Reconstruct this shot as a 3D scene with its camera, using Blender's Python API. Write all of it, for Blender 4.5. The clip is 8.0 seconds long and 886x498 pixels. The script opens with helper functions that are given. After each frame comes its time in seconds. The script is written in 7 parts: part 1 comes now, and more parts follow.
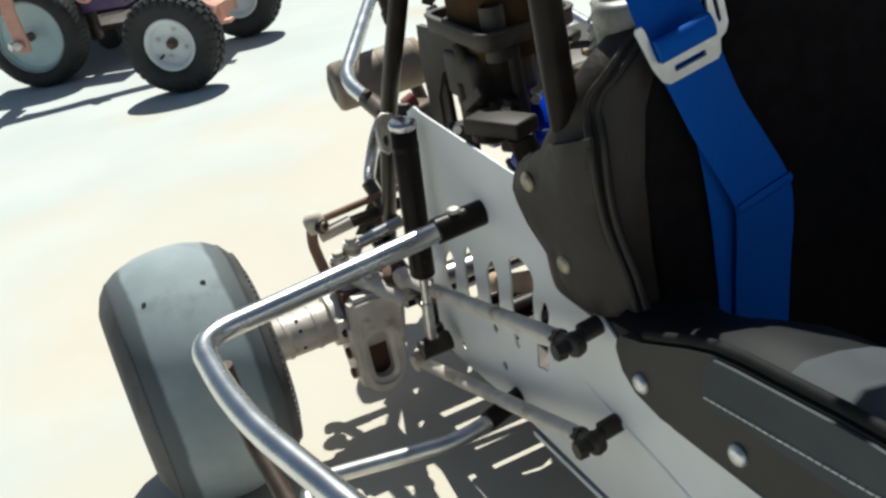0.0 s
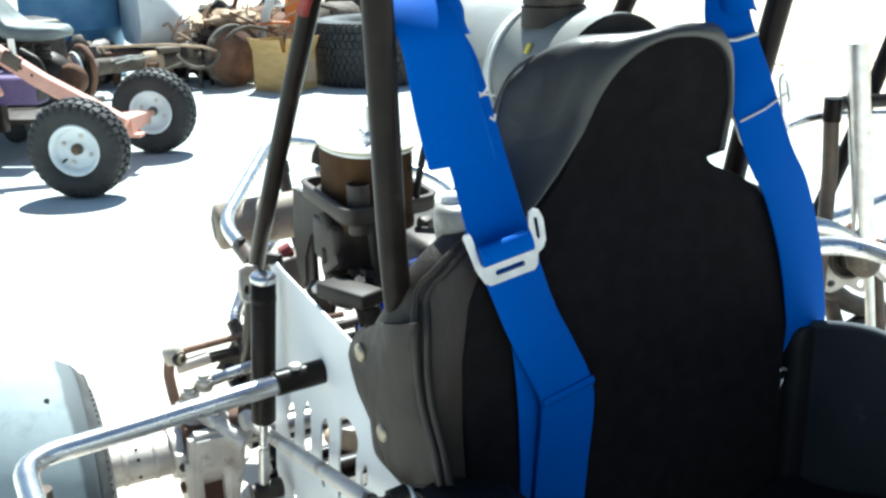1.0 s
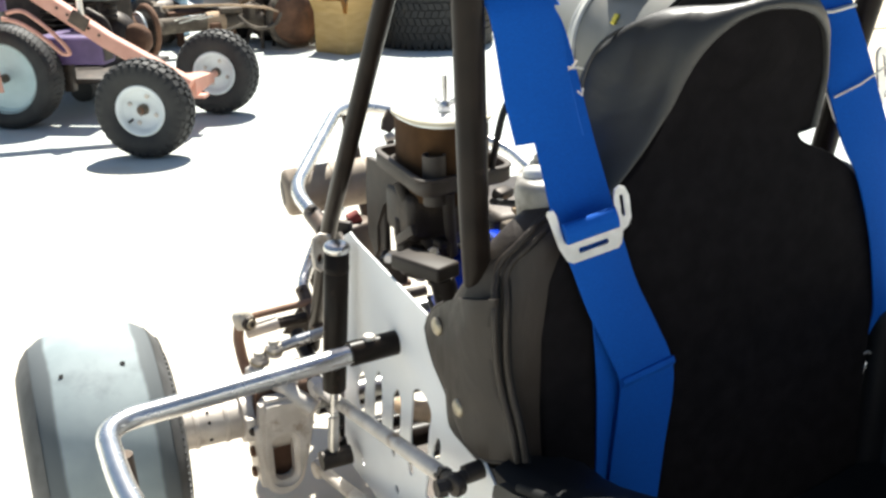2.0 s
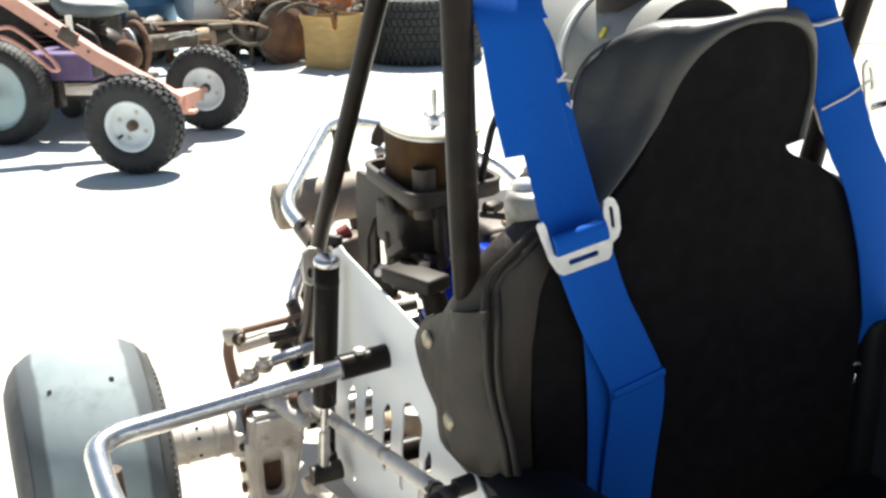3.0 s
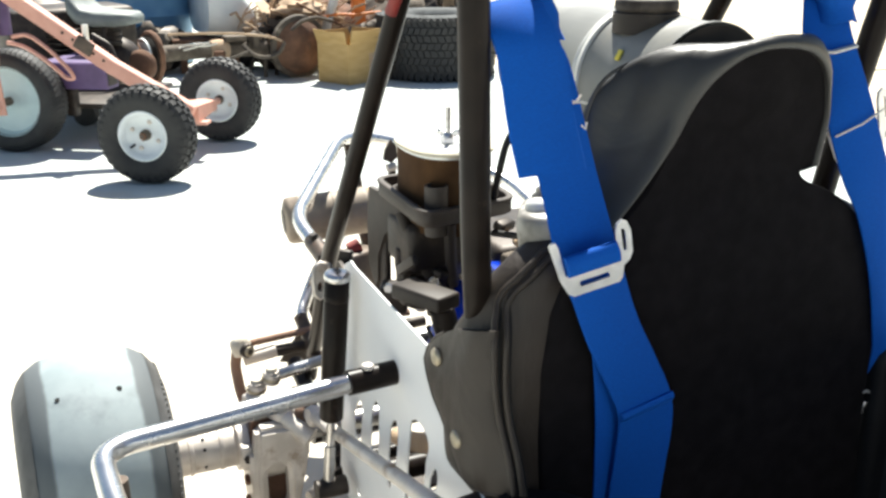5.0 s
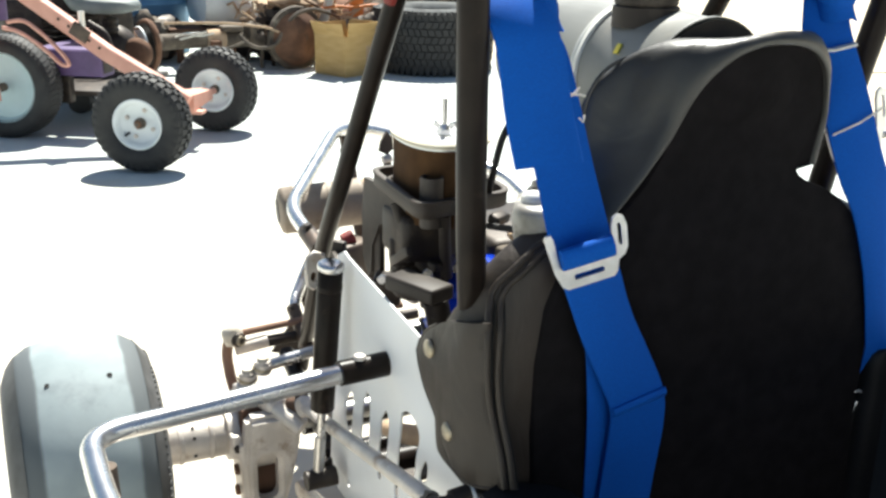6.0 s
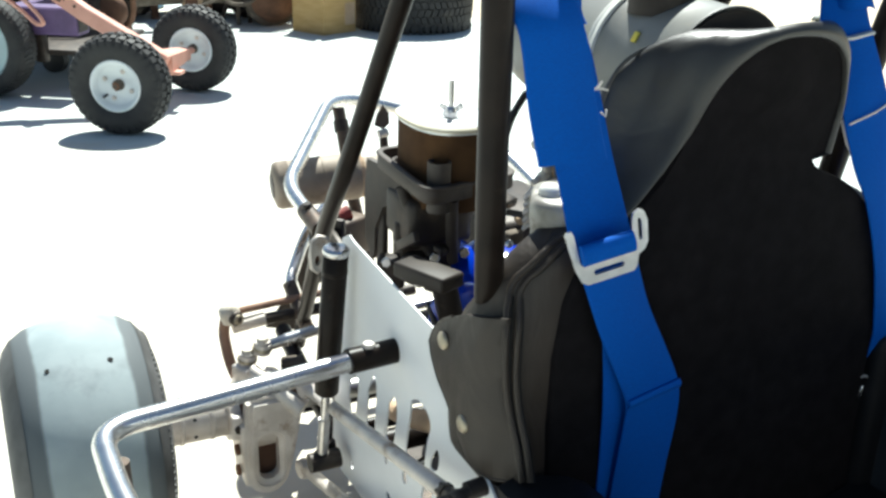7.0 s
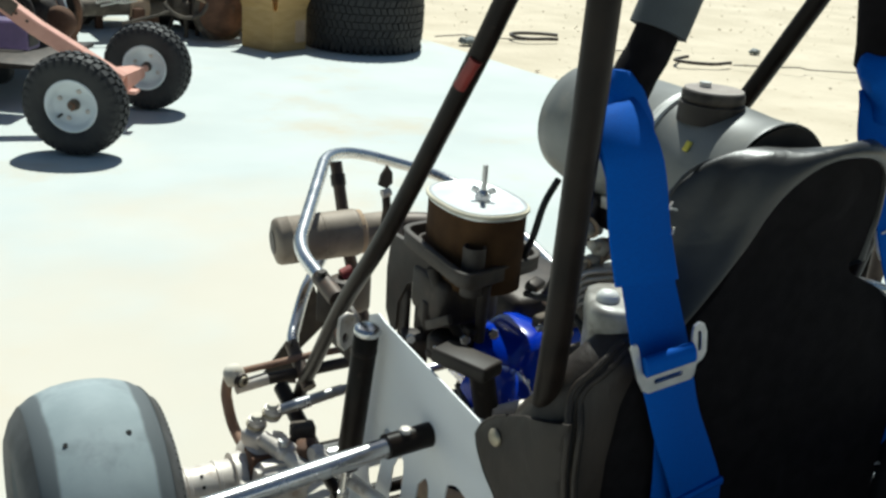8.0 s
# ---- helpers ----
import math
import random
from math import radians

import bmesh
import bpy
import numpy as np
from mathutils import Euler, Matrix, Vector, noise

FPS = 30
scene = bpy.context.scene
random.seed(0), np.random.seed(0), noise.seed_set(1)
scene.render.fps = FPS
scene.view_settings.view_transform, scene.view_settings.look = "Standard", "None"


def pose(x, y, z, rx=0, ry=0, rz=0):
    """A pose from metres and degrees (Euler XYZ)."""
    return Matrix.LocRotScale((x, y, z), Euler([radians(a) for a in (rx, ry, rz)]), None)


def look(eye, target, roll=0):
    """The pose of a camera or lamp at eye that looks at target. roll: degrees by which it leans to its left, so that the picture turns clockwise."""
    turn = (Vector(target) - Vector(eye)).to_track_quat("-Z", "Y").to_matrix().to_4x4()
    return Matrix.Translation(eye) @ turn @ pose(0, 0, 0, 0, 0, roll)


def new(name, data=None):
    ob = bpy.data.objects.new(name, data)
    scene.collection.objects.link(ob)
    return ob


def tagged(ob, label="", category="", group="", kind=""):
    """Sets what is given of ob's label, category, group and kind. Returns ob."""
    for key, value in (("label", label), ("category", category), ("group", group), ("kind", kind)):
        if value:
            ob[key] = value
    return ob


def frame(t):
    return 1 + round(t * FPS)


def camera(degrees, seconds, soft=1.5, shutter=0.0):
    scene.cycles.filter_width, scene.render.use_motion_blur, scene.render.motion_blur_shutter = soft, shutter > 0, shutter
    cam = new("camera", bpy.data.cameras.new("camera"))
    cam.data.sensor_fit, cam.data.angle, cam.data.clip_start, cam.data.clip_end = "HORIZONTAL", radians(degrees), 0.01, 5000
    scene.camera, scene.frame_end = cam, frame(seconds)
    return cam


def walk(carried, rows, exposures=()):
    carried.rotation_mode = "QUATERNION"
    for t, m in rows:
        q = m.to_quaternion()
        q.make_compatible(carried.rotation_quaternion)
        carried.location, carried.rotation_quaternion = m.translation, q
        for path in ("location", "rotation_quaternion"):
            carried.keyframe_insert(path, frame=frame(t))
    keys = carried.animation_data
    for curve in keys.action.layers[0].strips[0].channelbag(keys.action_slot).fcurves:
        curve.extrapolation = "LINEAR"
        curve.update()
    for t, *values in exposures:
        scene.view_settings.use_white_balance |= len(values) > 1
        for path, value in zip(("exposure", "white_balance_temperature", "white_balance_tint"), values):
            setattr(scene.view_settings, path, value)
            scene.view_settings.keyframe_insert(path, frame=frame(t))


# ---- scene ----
from mathutils.bvhtree import BVHTree

cam = camera(48.3, 8.0, soft=2.7)
PATH = [
    (0, (0.109, 0.074, 0.775), (0.723, 1.774, -0.083), -12.0),
    (0.2, (0.122, 0.067, 0.774), (0.811, 1.783, 0.011), -8.7),
    (0.5, (0.121, 0.032, 0.791), (0.947, 1.72, 0.107), -3.8),
    (0.7, (0.142, 0.03, 0.802), (0.991, 1.716, 0.141), -2.5),
    (1, (0.131, 0.002, 0.818), (1.004, 1.692, 0.2), -1.3),
    (1.2, (0.131, 0.008, 0.829), (0.947, 1.706, 0.157), -2.4),
    (1.5, (0.11, 0.013, 0.817), (0.891, 1.732, 0.157), -0.4),
    (1.7, (0.119, 0.024, 0.825), (0.878, 1.742, 0.137), -1.3),
    (2.8, (0.115, 0.017, 0.82), (0.895, 1.734, 0.153), -1.1),
    (3, (0.118, 0.022, 0.822), (0.904, 1.739, 0.164), -1.3),
    (3.5, (0.114, 0.018, 0.821), (0.901, 1.741, 0.179), -0.4),
    (4, (0.11, 0.02, 0.82), (0.898, 1.744, 0.182), 0.2),
    (4.2, (0.11, 0.02, 0.82), (0.907, 1.745, 0.194), 0.2),
    (5.3, (0.116, 0.023, 0.825), (0.881, 1.761, 0.197), 0.1),
    (5.5, (0.111, 0.021, 0.824), (0.881, 1.758, 0.199), 0.9),
    (6, (0.115, 0.025, 0.82), (0.903, 1.75, 0.183), 1.1),
    (6.5, (0.11, 0.028, 0.821), (0.872, 1.762, 0.18), 0.9),
    (6.8, (0.097, 0.028, 0.824), (0.926, 1.722, 0.159), 2.8),
    (7, (0.093, 0.056, 0.844), (0.917, 1.729, 0.122), 1.6),
    (7.2, (0.068, 0.07, 0.863), (0.924, 1.749, 0.192), 3.3),
    (7.5, (0.037, 0.104, 0.877), (0.948, 1.747, 0.189), 5.9),
    (7.7, (0.031, 0.124, 0.892), (0.952, 1.755, 0.19), 4.1),
    (8, (0.004, 0.118, 0.912), (0.962, 1.728, 0.212), 4.5),
]
walk(cam, [(t, look(eye, target, roll)) for t, eye, target, roll in PATH],
     exposures=[(0, 0.24, 6350, 2), (0.2, 0.1, 6300, 1), (0.5, 0.1, 6200, 0), (0.7, 0.75, 5800, -4), (1.0, 1.5, 5750, -3), (1.2, 1.48, 6000, 0), (1.5, 1.35, 6550, 4), (1.7, 1.34, 6650, 6), (4.0, 1.37, 6600, 6), (6.5, 1.28, 6450, 3),
                (6.8, 1.23, 6300, 1), (7.0, 1.17, 6200, 0), (7.2, 1.02, 6100, -2), (7.5, 0.53, 6000, -3), (7.7, 0.26, 6050, -2), (8.0, 0.24, 6120, -2)])

# ---- light: high sun behind the kart, clear sky ----
SUN_DIR = Vector((0.33, 0.56, 1.0)).normalized()
world = bpy.data.worlds.new("sky")
scene.world = world
world.use_nodes = True
wn = world.node_tree.nodes
sky = wn.new("ShaderNodeTexSky")
sky.sky_type = "NISHITA"
sky.sun_disc = False
sky.sun_elevation = math.asin(SUN_DIR.z)
sky.sun_rotation = math.atan2(SUN_DIR.x, SUN_DIR.y)
wn["Background"].inputs["Strength"].default_value = 0.05
world.node_tree.links.new(sky.outputs[0], wn["Background"].inputs["Color"])
sun = new("sun", bpy.data.lights.new("sun", "SUN"))
sun.data.energy, sun.data.angle, sun.data.color = 5.0, radians(0.55), (1.0, 0.965, 0.91)
sun.matrix_world = look(SUN_DIR * 20, (0, 0, 0))


# ---- materials ----
def material(name, c1, c2, rough=0.6, metal=0.0, scale=40.0, fine=400.0, bump=0.15, dist=0.002, spec=0.5, coat=0.0, stain=None, stain_scale=6.0, stain_at=0.55, rough2=None, island=0.0, mapping=(1, 1, 1), wrinkle=None):
    """Two colours mixed by noise, a second larger stain, fine relief; real-world scale in object space."""
    m = bpy.data.materials.new(name)
    m.use_nodes = True
    nt = m.node_tree
    n, l = nt.nodes, nt.links
    b = n["Principled BSDF"]
    tc = n.new("ShaderNodeTexCoord")
    mp = n.new("ShaderNodeMapping")
    mp.inputs["Scale"].default_value = mapping
    l.new(tc.outputs["Object"], mp.inputs["Vector"])
    a = n.new("ShaderNodeTexNoise")
    a.inputs["Scale"].default_value, a.inputs["Detail"].default_value = scale, 6
    f = n.new("ShaderNodeTexNoise")
    f.inputs["Scale"].default_value, f.inputs["Detail"].default_value = fine, 4
    for t in (a, f):
        l.new(mp.outputs[0], t.inputs["Vector"])
    ramp = n.new("ShaderNodeValToRGB")
    ramp.color_ramp.elements[0].position, ramp.color_ramp.elements[1].position = 0.35, 0.68
    ramp.color_ramp.elements[0].color, ramp.color_ramp.elements[1].color = (*c1, 1), (*c2, 1)
    l.new(a.outputs["Fac"], ramp.inputs[0])
    col = ramp.outputs[0]
    if stain:
        s = n.new("ShaderNodeTexNoise")
        s.inputs["Scale"].default_value, s.inputs["Detail"].default_value = stain_scale, 8
        s.inputs["Roughness"].default_value = 0.65
        l.new(mp.outputs[0], s.inputs["Vector"])
        r2 = n.new("ShaderNodeValToRGB")
        r2.color_ramp.elements[0].position, r2.color_ramp.elements[1].position = stain_at, stain_at + 0.14
        l.new(s.outputs["Fac"], r2.inputs[0])
        mx = n.new("ShaderNodeMix")
        mx.data_type = "RGBA"
        l.new(r2.outputs[0], mx.inputs[0])
        l.new(col, mx.inputs[6])
        mx.inputs[7].default_value = (*stain, 1)
        col = mx.outputs[2]
    if island:
        oi = n.new("ShaderNodeObjectInfo")
        hs = n.new("ShaderNodeHueSaturation")
        mr = n.new("ShaderNodeMapRange")
        mr.inputs["To Min"].default_value, mr.inputs["To Max"].default_value = 1 - island, 1 + island
        l.new(oi.outputs["Random"], mr.inputs["Value"])
        l.new(mr.outputs[0], hs.inputs["Value"])
        l.new(col, hs.inputs["Color"])
        col = hs.outputs[0]
    l.new(col, b.inputs["Base Color"])
    rr = n.new("ShaderNodeMapRange")
    rr.inputs["To Min"].default_value, rr.inputs["To Max"].default_value = rough, rough2 if rough2 is not None else min(1, rough + 0.15)
    l.new(a.outputs["Fac"], rr.inputs["Value"])
    l.new(rr.outputs[0], b.inputs["Roughness"])
    b.inputs["Metallic"].default_value = metal
    b.inputs["Specular IOR Level"].default_value = spec
    b.inputs["Coat Weight"].default_value = coat
    b.inputs["Coat Roughness"].default_value = 0.08
    if bump:
        bp = n.new("ShaderNodeBump")
        bp.inputs["Strength"].default_value, bp.inputs["Distance"].default_value = bump, dist
        l.new(f.outputs["Fac"], bp.inputs["Height"])
        l.new(bp.outputs[0], b.inputs["Normal"])
        if wrinkle:
            # soft creases: a stretched, distorted noise of larger size
            wm = n.new("ShaderNodeMapping")
            wm.inputs["Scale"].default_value = wrinkle[1]
            l.new(tc.outputs["Object"], wm.inputs["Vector"])
            wz = n.new("ShaderNodeTexNoise")
            wz.inputs["Scale"].default_value, wz.inputs["Detail"].default_value, wz.inputs["Distortion"].default_value = wrinkle[0], 3, 1.2
            l.new(wm.outputs[0], wz.inputs["Vector"])
            wb = n.new("ShaderNodeBump")
            wb.inputs["Strength"].default_value, wb.inputs["Distance"].default_value = wrinkle[2], 0.004
            l.new(wz.outputs["Fac"], wb.inputs["Height"])
            l.new(wb.outputs[0], bp.inputs["Normal"])
    return m


M = dict(
    filter_top=material("pale_filter_top", (0.62, 0.63, 0.62), (0.74, 0.74, 0.72), 0.3, 0.55, scale=30, fine=200, bump=0.05, rough2=0.42),
    cream=material("cream_rubber_seal", (0.60, 0.54, 0.40), (0.7, 0.64, 0.5), 0.6, scale=40, bump=0.05),
    dusty_cap=material("dusty_brown_cap_top", (0.24, 0.20, 0.175), (0.36, 0.31, 0.27), 0.6, scale=30, fine=300, bump=0.1, dist=0.0006, stain=(0.55, 0.50, 0.42), stain_scale=40, stain_at=0.58),
    foam=material("grey_foam_pad", (0.060, 0.066, 0.070), (0.088, 0.095, 0.100), 0.8, scale=20, fine=500, bump=0.25, dist=0.0008, spec=0.2),
    concrete=material("concrete", (0.485, 0.515, 0.495), (0.565, 0.59, 0.565), 0.85, scale=1.7, fine=260, bump=0.15, dist=0.001, stain=(0.53, 0.475, 0.375), stain_scale=0.9, stain_at=0.55),
    dirt=material("sandy_dirt", (0.56, 0.48, 0.36), (0.66, 0.57, 0.44), 0.95, scale=2.2, fine=34, bump=0.5, dist=0.012, stain=(0.48, 0.39, 0.28), stain_scale=9.0, stain_at=0.6, spec=0.2),
    slick=material("dusty_slick_rubber", (0.235, 0.28, 0.29), (0.33, 0.375, 0.385), 0.66, scale=14, fine=220, bump=0.12, dist=0.0008, stain=(0.165, 0.19, 0.20), stain_scale=6, stain_at=0.52, spec=0.4),
    slick_edge=material("worn_black_rubber", (0.045, 0.045, 0.045), (0.10, 0.10, 0.10), 0.6, scale=30, fine=300, bump=0.25, dist=0.001),
    dusty_rubber=material("dusty_grey_rubber", (0.10, 0.105, 0.105), (0.17, 0.175, 0.17), 0.8, scale=12, fine=240, bump=0.25, dist=0.001, spec=0.25, stain=(0.05, 0.05, 0.05), stain_scale=9, stain_at=0.55),
    rubber=material("black_rubber", (0.012, 0.012, 0.013), (0.028, 0.027, 0.026), 0.62, scale=25, fine=240, bump=0.2, dist=0.001, stain=(0.06, 0.055, 0.045), stain_scale=8, stain_at=0.6),
    chrome=material("chromed_steel", (0.60, 0.585, 0.57), (0.72, 0.71, 0.70), 0.20, 1.0, scale=26, fine=300, bump=0.012, dist=0.0003, rough2=0.34, stain=(0.42, 0.35, 0.29), stain_scale=30, stain_at=0.66),
    dull_chrome=material("dull_plated_steel", (0.50, 0.48, 0.46), (0.66, 0.65, 0.63), 0.28, 1.0, scale=50, fine=300, bump=0.06, dist=0.0005, rough2=0.45, stain=(0.25, 0.18, 0.12), stain_scale=40, stain_at=0.62),
    alu=material("cast_aluminium", (0.53, 0.475, 0.42), (0.70, 0.64, 0.58), 0.42, 0.25, scale=35, fine=500, bump=0.3, dist=0.0010, stain=(0.27, 0.18, 0.11), stain_scale=20, stain_at=0.56),
    panel=material("white_painted_panel", (0.74, 0.74, 0.74), (0.81, 0.81, 0.81), 0.38, scale=9, fine=90, bump=0.04, dist=0.001, stain=(0.55, 0.5, 0.42), stain_scale=15, stain_at=0.66, rough2=0.5),
    vinyl=material("black_vinyl", (0.022, 0.0208, 0.0188), (0.034, 0.0325, 0.030), 0.30, scale=18, fine=900, bump=0.25, dist=0.0006, rough2=0.46, spec=0.5, stain=(0.055, 0.050, 0.043), stain_scale=9, stain_at=0.58, wrinkle=(22, (1, 1, 0.45), 0.5)),
    # vinyl darkened to hold the shade of the cushion and side pad
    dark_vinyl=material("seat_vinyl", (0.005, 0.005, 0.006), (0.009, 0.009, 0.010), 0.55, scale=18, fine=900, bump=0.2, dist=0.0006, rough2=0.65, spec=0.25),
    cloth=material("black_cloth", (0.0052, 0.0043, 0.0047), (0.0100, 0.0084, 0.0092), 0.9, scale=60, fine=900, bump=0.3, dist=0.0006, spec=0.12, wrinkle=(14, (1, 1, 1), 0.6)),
    side_vinyl=material("side_vinyl", (0.010, 0.0095, 0.009), (0.018, 0.0175, 0.0165), 0.5, scale=18, fine=900, bump=0.25, dist=0.0006, rough2=0.62, stain=(0.034, 0.031, 0.027), stain_scale=12, stain_at=0.6),
    bolster=material("dusty_brown_black_vinyl", (0.0225, 0.0160, 0.0116), (0.036, 0.0268, 0.0202), 0.42, scale=18, fine=900, bump=0.3, dist=0.0008, rough2=0.58, spec=0.36, stain=(0.066, 0.051, 0.038), stain_scale=10, stain_at=0.6, wrinkle=(20, (1, 1, 0.4), 0.8)),
    grey_vinyl=material("grey_vinyl", (0.050, 0.055, 0.061), (0.072, 0.078, 0.085), 0.6, scale=18, fine=900, bump=0.2, dist=0.0006, rough2=0.75, spec=0.2),
    piping=material("piping", (0.008, 0.008, 0.008), (0.015, 0.015, 0.015), 0.7, spec=0.2, scale=80, bump=0.0),
    thread=material("pale_thread", (0.6, 0.57, 0.5), (0.72, 0.68, 0.6), 0.9, scale=200, bump=0.0),
    webbing=material("blue_webbing", (0.0035, 0.076, 0.37), (0.004, 0.090, 0.43), 0.75, spec=0.15, scale=420, fine=1500, bump=0.25, dist=0.0003, mapping=(1, 1, 2), stain=(0.005, 0.066, 0.32), stain_scale=7, stain_at=0.6),
    buckle=material("zinc_buckle", (0.62, 0.62, 0.60), (0.76, 0.76, 0.75), 0.3, 0.75, scale=90, bump=0.05, rough2=0.42),
    brass=material("dull_brass_snap", (0.34, 0.29, 0.21), (0.46, 0.40, 0.30), 0.38, 0.6, scale=90, bump=0.05, rough2=0.5),
    black_paint=material("black_painted_steel", (0.009, 0.0064, 0.0052), (0.018, 0.0127, 0.0098), 0.28, scale=30, fine=300, bump=0.06, dist=0.0005, rough2=0.42, spec=0.11, stain=(0.062, 0.043, 0.032), stain_scale=26, stain_at=0.65),
    brown_paint=material("weathered_brown_steel", (0.05, 0.035, 0.027), (0.1, 0.07, 0.05), 0.45, 0.3, scale=35, fine=300, bump=0.12, dist=0.0006, stain=(0.18, 0.09, 0.05), stain_scale=25, stain_at=0.6),
    dark=material("dark_oily_metal", (0.023, 0.017, 0.0135), (0.055, 0.042, 0.033), 0.45, 0.4, scale=40, fine=250, bump=0.3, dist=0.001, stain=(0.10, 0.07, 0.048), stain_scale=20, stain_at=0.6),
    plastic=material("black_plastic", (0.022, 0.016, 0.012), (0.040, 0.031, 0.024), 0.5, spec=0.3, scale=40, fine=500, bump=0.12, dist=0.0005, stain=(0.1, 0.08, 0.062), stain_scale=24, stain_at=0.6),
    gloss_panel=material("glossy_black_panel", (0.040, 0.043, 0.046), (0.062, 0.064, 0.066), 0.16, scale=9, fine=120, bump=0.03, dist=0.0005, spec=0.7, coat=0.6, rough2=0.34, stain=(0.12, 0.12, 0.11), stain_scale=14, stain_at=0.6),
    dusty=material("dusty_grey_plastic", (0.038, 0.028, 0.021), (0.066, 0.050, 0.039), 0.55, scale=40, fine=400, bump=0.1, dist=0.0005, stain=(0.024, 0.019, 0.016), stain_scale=18, stain_at=0.58),
    muffler=material("heat_stained_muffler", (0.19, 0.150, 0.112), (0.30, 0.245, 0.19), 0.55, 0.15, scale=22, fine=300, bump=0.1, dist=0.0006, stain=(0.075, 0.05, 0.038), stain_scale=15, stain_at=0.54),
    filter_paper=material("oiled_filter_paper", (0.058, 0.028, 0.011), (0.088, 0.045, 0.018), 0.8, spec=0.2, scale=40, fine=300, bump=0.2, dist=0.001),
    blue_paint=material("blue_engine_paint", (0.003, 0.030, 0.44), (0.006, 0.050, 0.55), 0.12, 0.0, scale=20, fine=200, bump=0.03, dist=0.0005, coat=0.6, stain=(0.01, 0.02, 0.14), stain_scale=20, stain_at=0.64),
    tank=material("grey_poly_tank", (0.155, 0.155, 0.142), (0.225, 0.222, 0.205), 0.38, scale=14, fine=350, bump=0.06, dist=0.0006, rough2=0.54, stain=(0.28, 0.25, 0.19), stain_scale=9, stain_at=0.57),
    translucent=material("milky_plastic", (0.20, 0.185, 0.16), (0.40, 0.375, 0.33), 0.35, scale=60, fine=300, bump=0.12, dist=0.001, stain=(0.12, 0.10, 0.08), stain_scale=55, stain_at=0.57),
    pale_strap=material("pale_plastic_strap", (0.55, 0.54, 0.5), (0.66, 0.65, 0.6), 0.4, scale=30, bump=0.05),
    yellow=material("yellow_mark", (0.62, 0.5, 0.05), (0.7, 0.58, 0.08), 0.6, scale=60, bump=0.0),
    red=material("faded_red_mark", (0.16, 0.018, 0.014), (0.26, 0.03, 0.022), 0.5, scale=60, bump=0.0),
    white_rim=material("white_wheel_paint", (0.68, 0.72, 0.73), (0.78, 0.81, 0.82), 0.4, scale=18, fine=200, bump=0.05, stain=(0.5, 0.47, 0.42), stain_scale=16, stain_at=0.64),
    # white wheel paint with the sky-blue shade of the big disc mixed in
    shaded_disc=material("shaded_wheel_paint", (0.42, 0.54, 0.55), (0.50, 0.62, 0.63), 0.4, scale=12, fine=200, bump=0.05, stain=(0.40, 0.46, 0.45), stain_scale=10, stain_at=0.62),
    pink=material("pink_paint", (0.56, 0.27, 0.20), (0.64, 0.33, 0.25), 0.42, scale=20, fine=200, bump=0.05, stain=(0.42, 0.2, 0.14), stain_scale=14, stain_at=0.64),
    purple=material("purple_paint", (0.085, 0.052, 0.135), (0.125, 0.08, 0.19), 0.45, scale=20, fine=200, bump=0.05, stain=(0.08, 0.065, 0.085), stain_scale=14, stain_at=0.6),
    bright_rust=material("weathered_orange_rust", (0.20, 0.115, 0.075), (0.32, 0.20, 0.14), 0.75, 0.1, scale=30, fine=200, bump=0.3, dist=0.001, stain=(0.12, 0.06, 0.04), stain_scale=18, stain_at=0.6),
    rust=material("rusty_iron", (0.10, 0.05, 0.03), (0.19, 0.1, 0.06), 0.85, 0.1, scale=16, fine=160, bump=0.5, dist=0.002, stain=(0.06, 0.04, 0.03), stain_scale=9, stain_at=0.55),
    greasy=material("greasy_axle", (0.07, 0.055, 0.042), (0.16, 0.13, 0.1), 0.75, 0.15, scale=14, fine=140, bump=0.5, dist=0.002, stain=(0.3, 0.26, 0.2), stain_scale=7, stain_at=0.58),
    cardboard=material("cardboard", (0.42, 0.275, 0.11), (0.5, 0.34, 0.155), 0.9, scale=9, fine=260, bump=0.1, dist=0.0008, mapping=(1, 1, 4), stain=(0.3, 0.2, 0.1), stain_scale=6, stain_at=0.62, spec=0.2),
    blue_plastic=material("blue_barrel_plastic", (0.12, 0.28, 0.46), (0.2, 0.38, 0.56), 0.45, scale=7, fine=120, bump=0.06, stain=(0.45, 0.52, 0.56), stain_scale=5, stain_at=0.62),
    white_plastic=material("white_weathered_plastic", (0.6, 0.63, 0.64), (0.72, 0.74, 0.74), 0.45, scale=9, fine=120, bump=0.06, stain=(0.42, 0.42, 0.4), stain_scale=7, stain_at=0.62),
    grey_seat=material("grey_plastic_seat", (0.13, 0.15, 0.145), (0.19, 0.21, 0.2), 0.5, scale=20, fine=300, bump=0.1, stain=(0.15, 0.14, 0.13), stain_scale=14, stain_at=0.6),
    orange=material("orange_plastic", (0.62, 0.16, 0.02), (0.72, 0.22, 0.04), 0.5, scale=14, bump=0.05),
    pale_dust=material("cream_dusty_casting", (0.56, 0.50, 0.41), (0.70, 0.64, 0.54), 0.7, scale=45, fine=350, bump=0.35, dist=0.0012, stain=(0.34, 0.22, 0.11), stain_scale=38, stain_at=0.6),
    wire=material("black_wire", (0.01, 0.01, 0.01), (0.03, 0.025, 0.02), 0.5, scale=60, bump=0.0),
    tan=material("tan_cloth", (0.4, 0.28, 0.18), (0.52, 0.38, 0.26), 0.9, scale=12, fine=120, bump=0.4, dist=0.004),
)


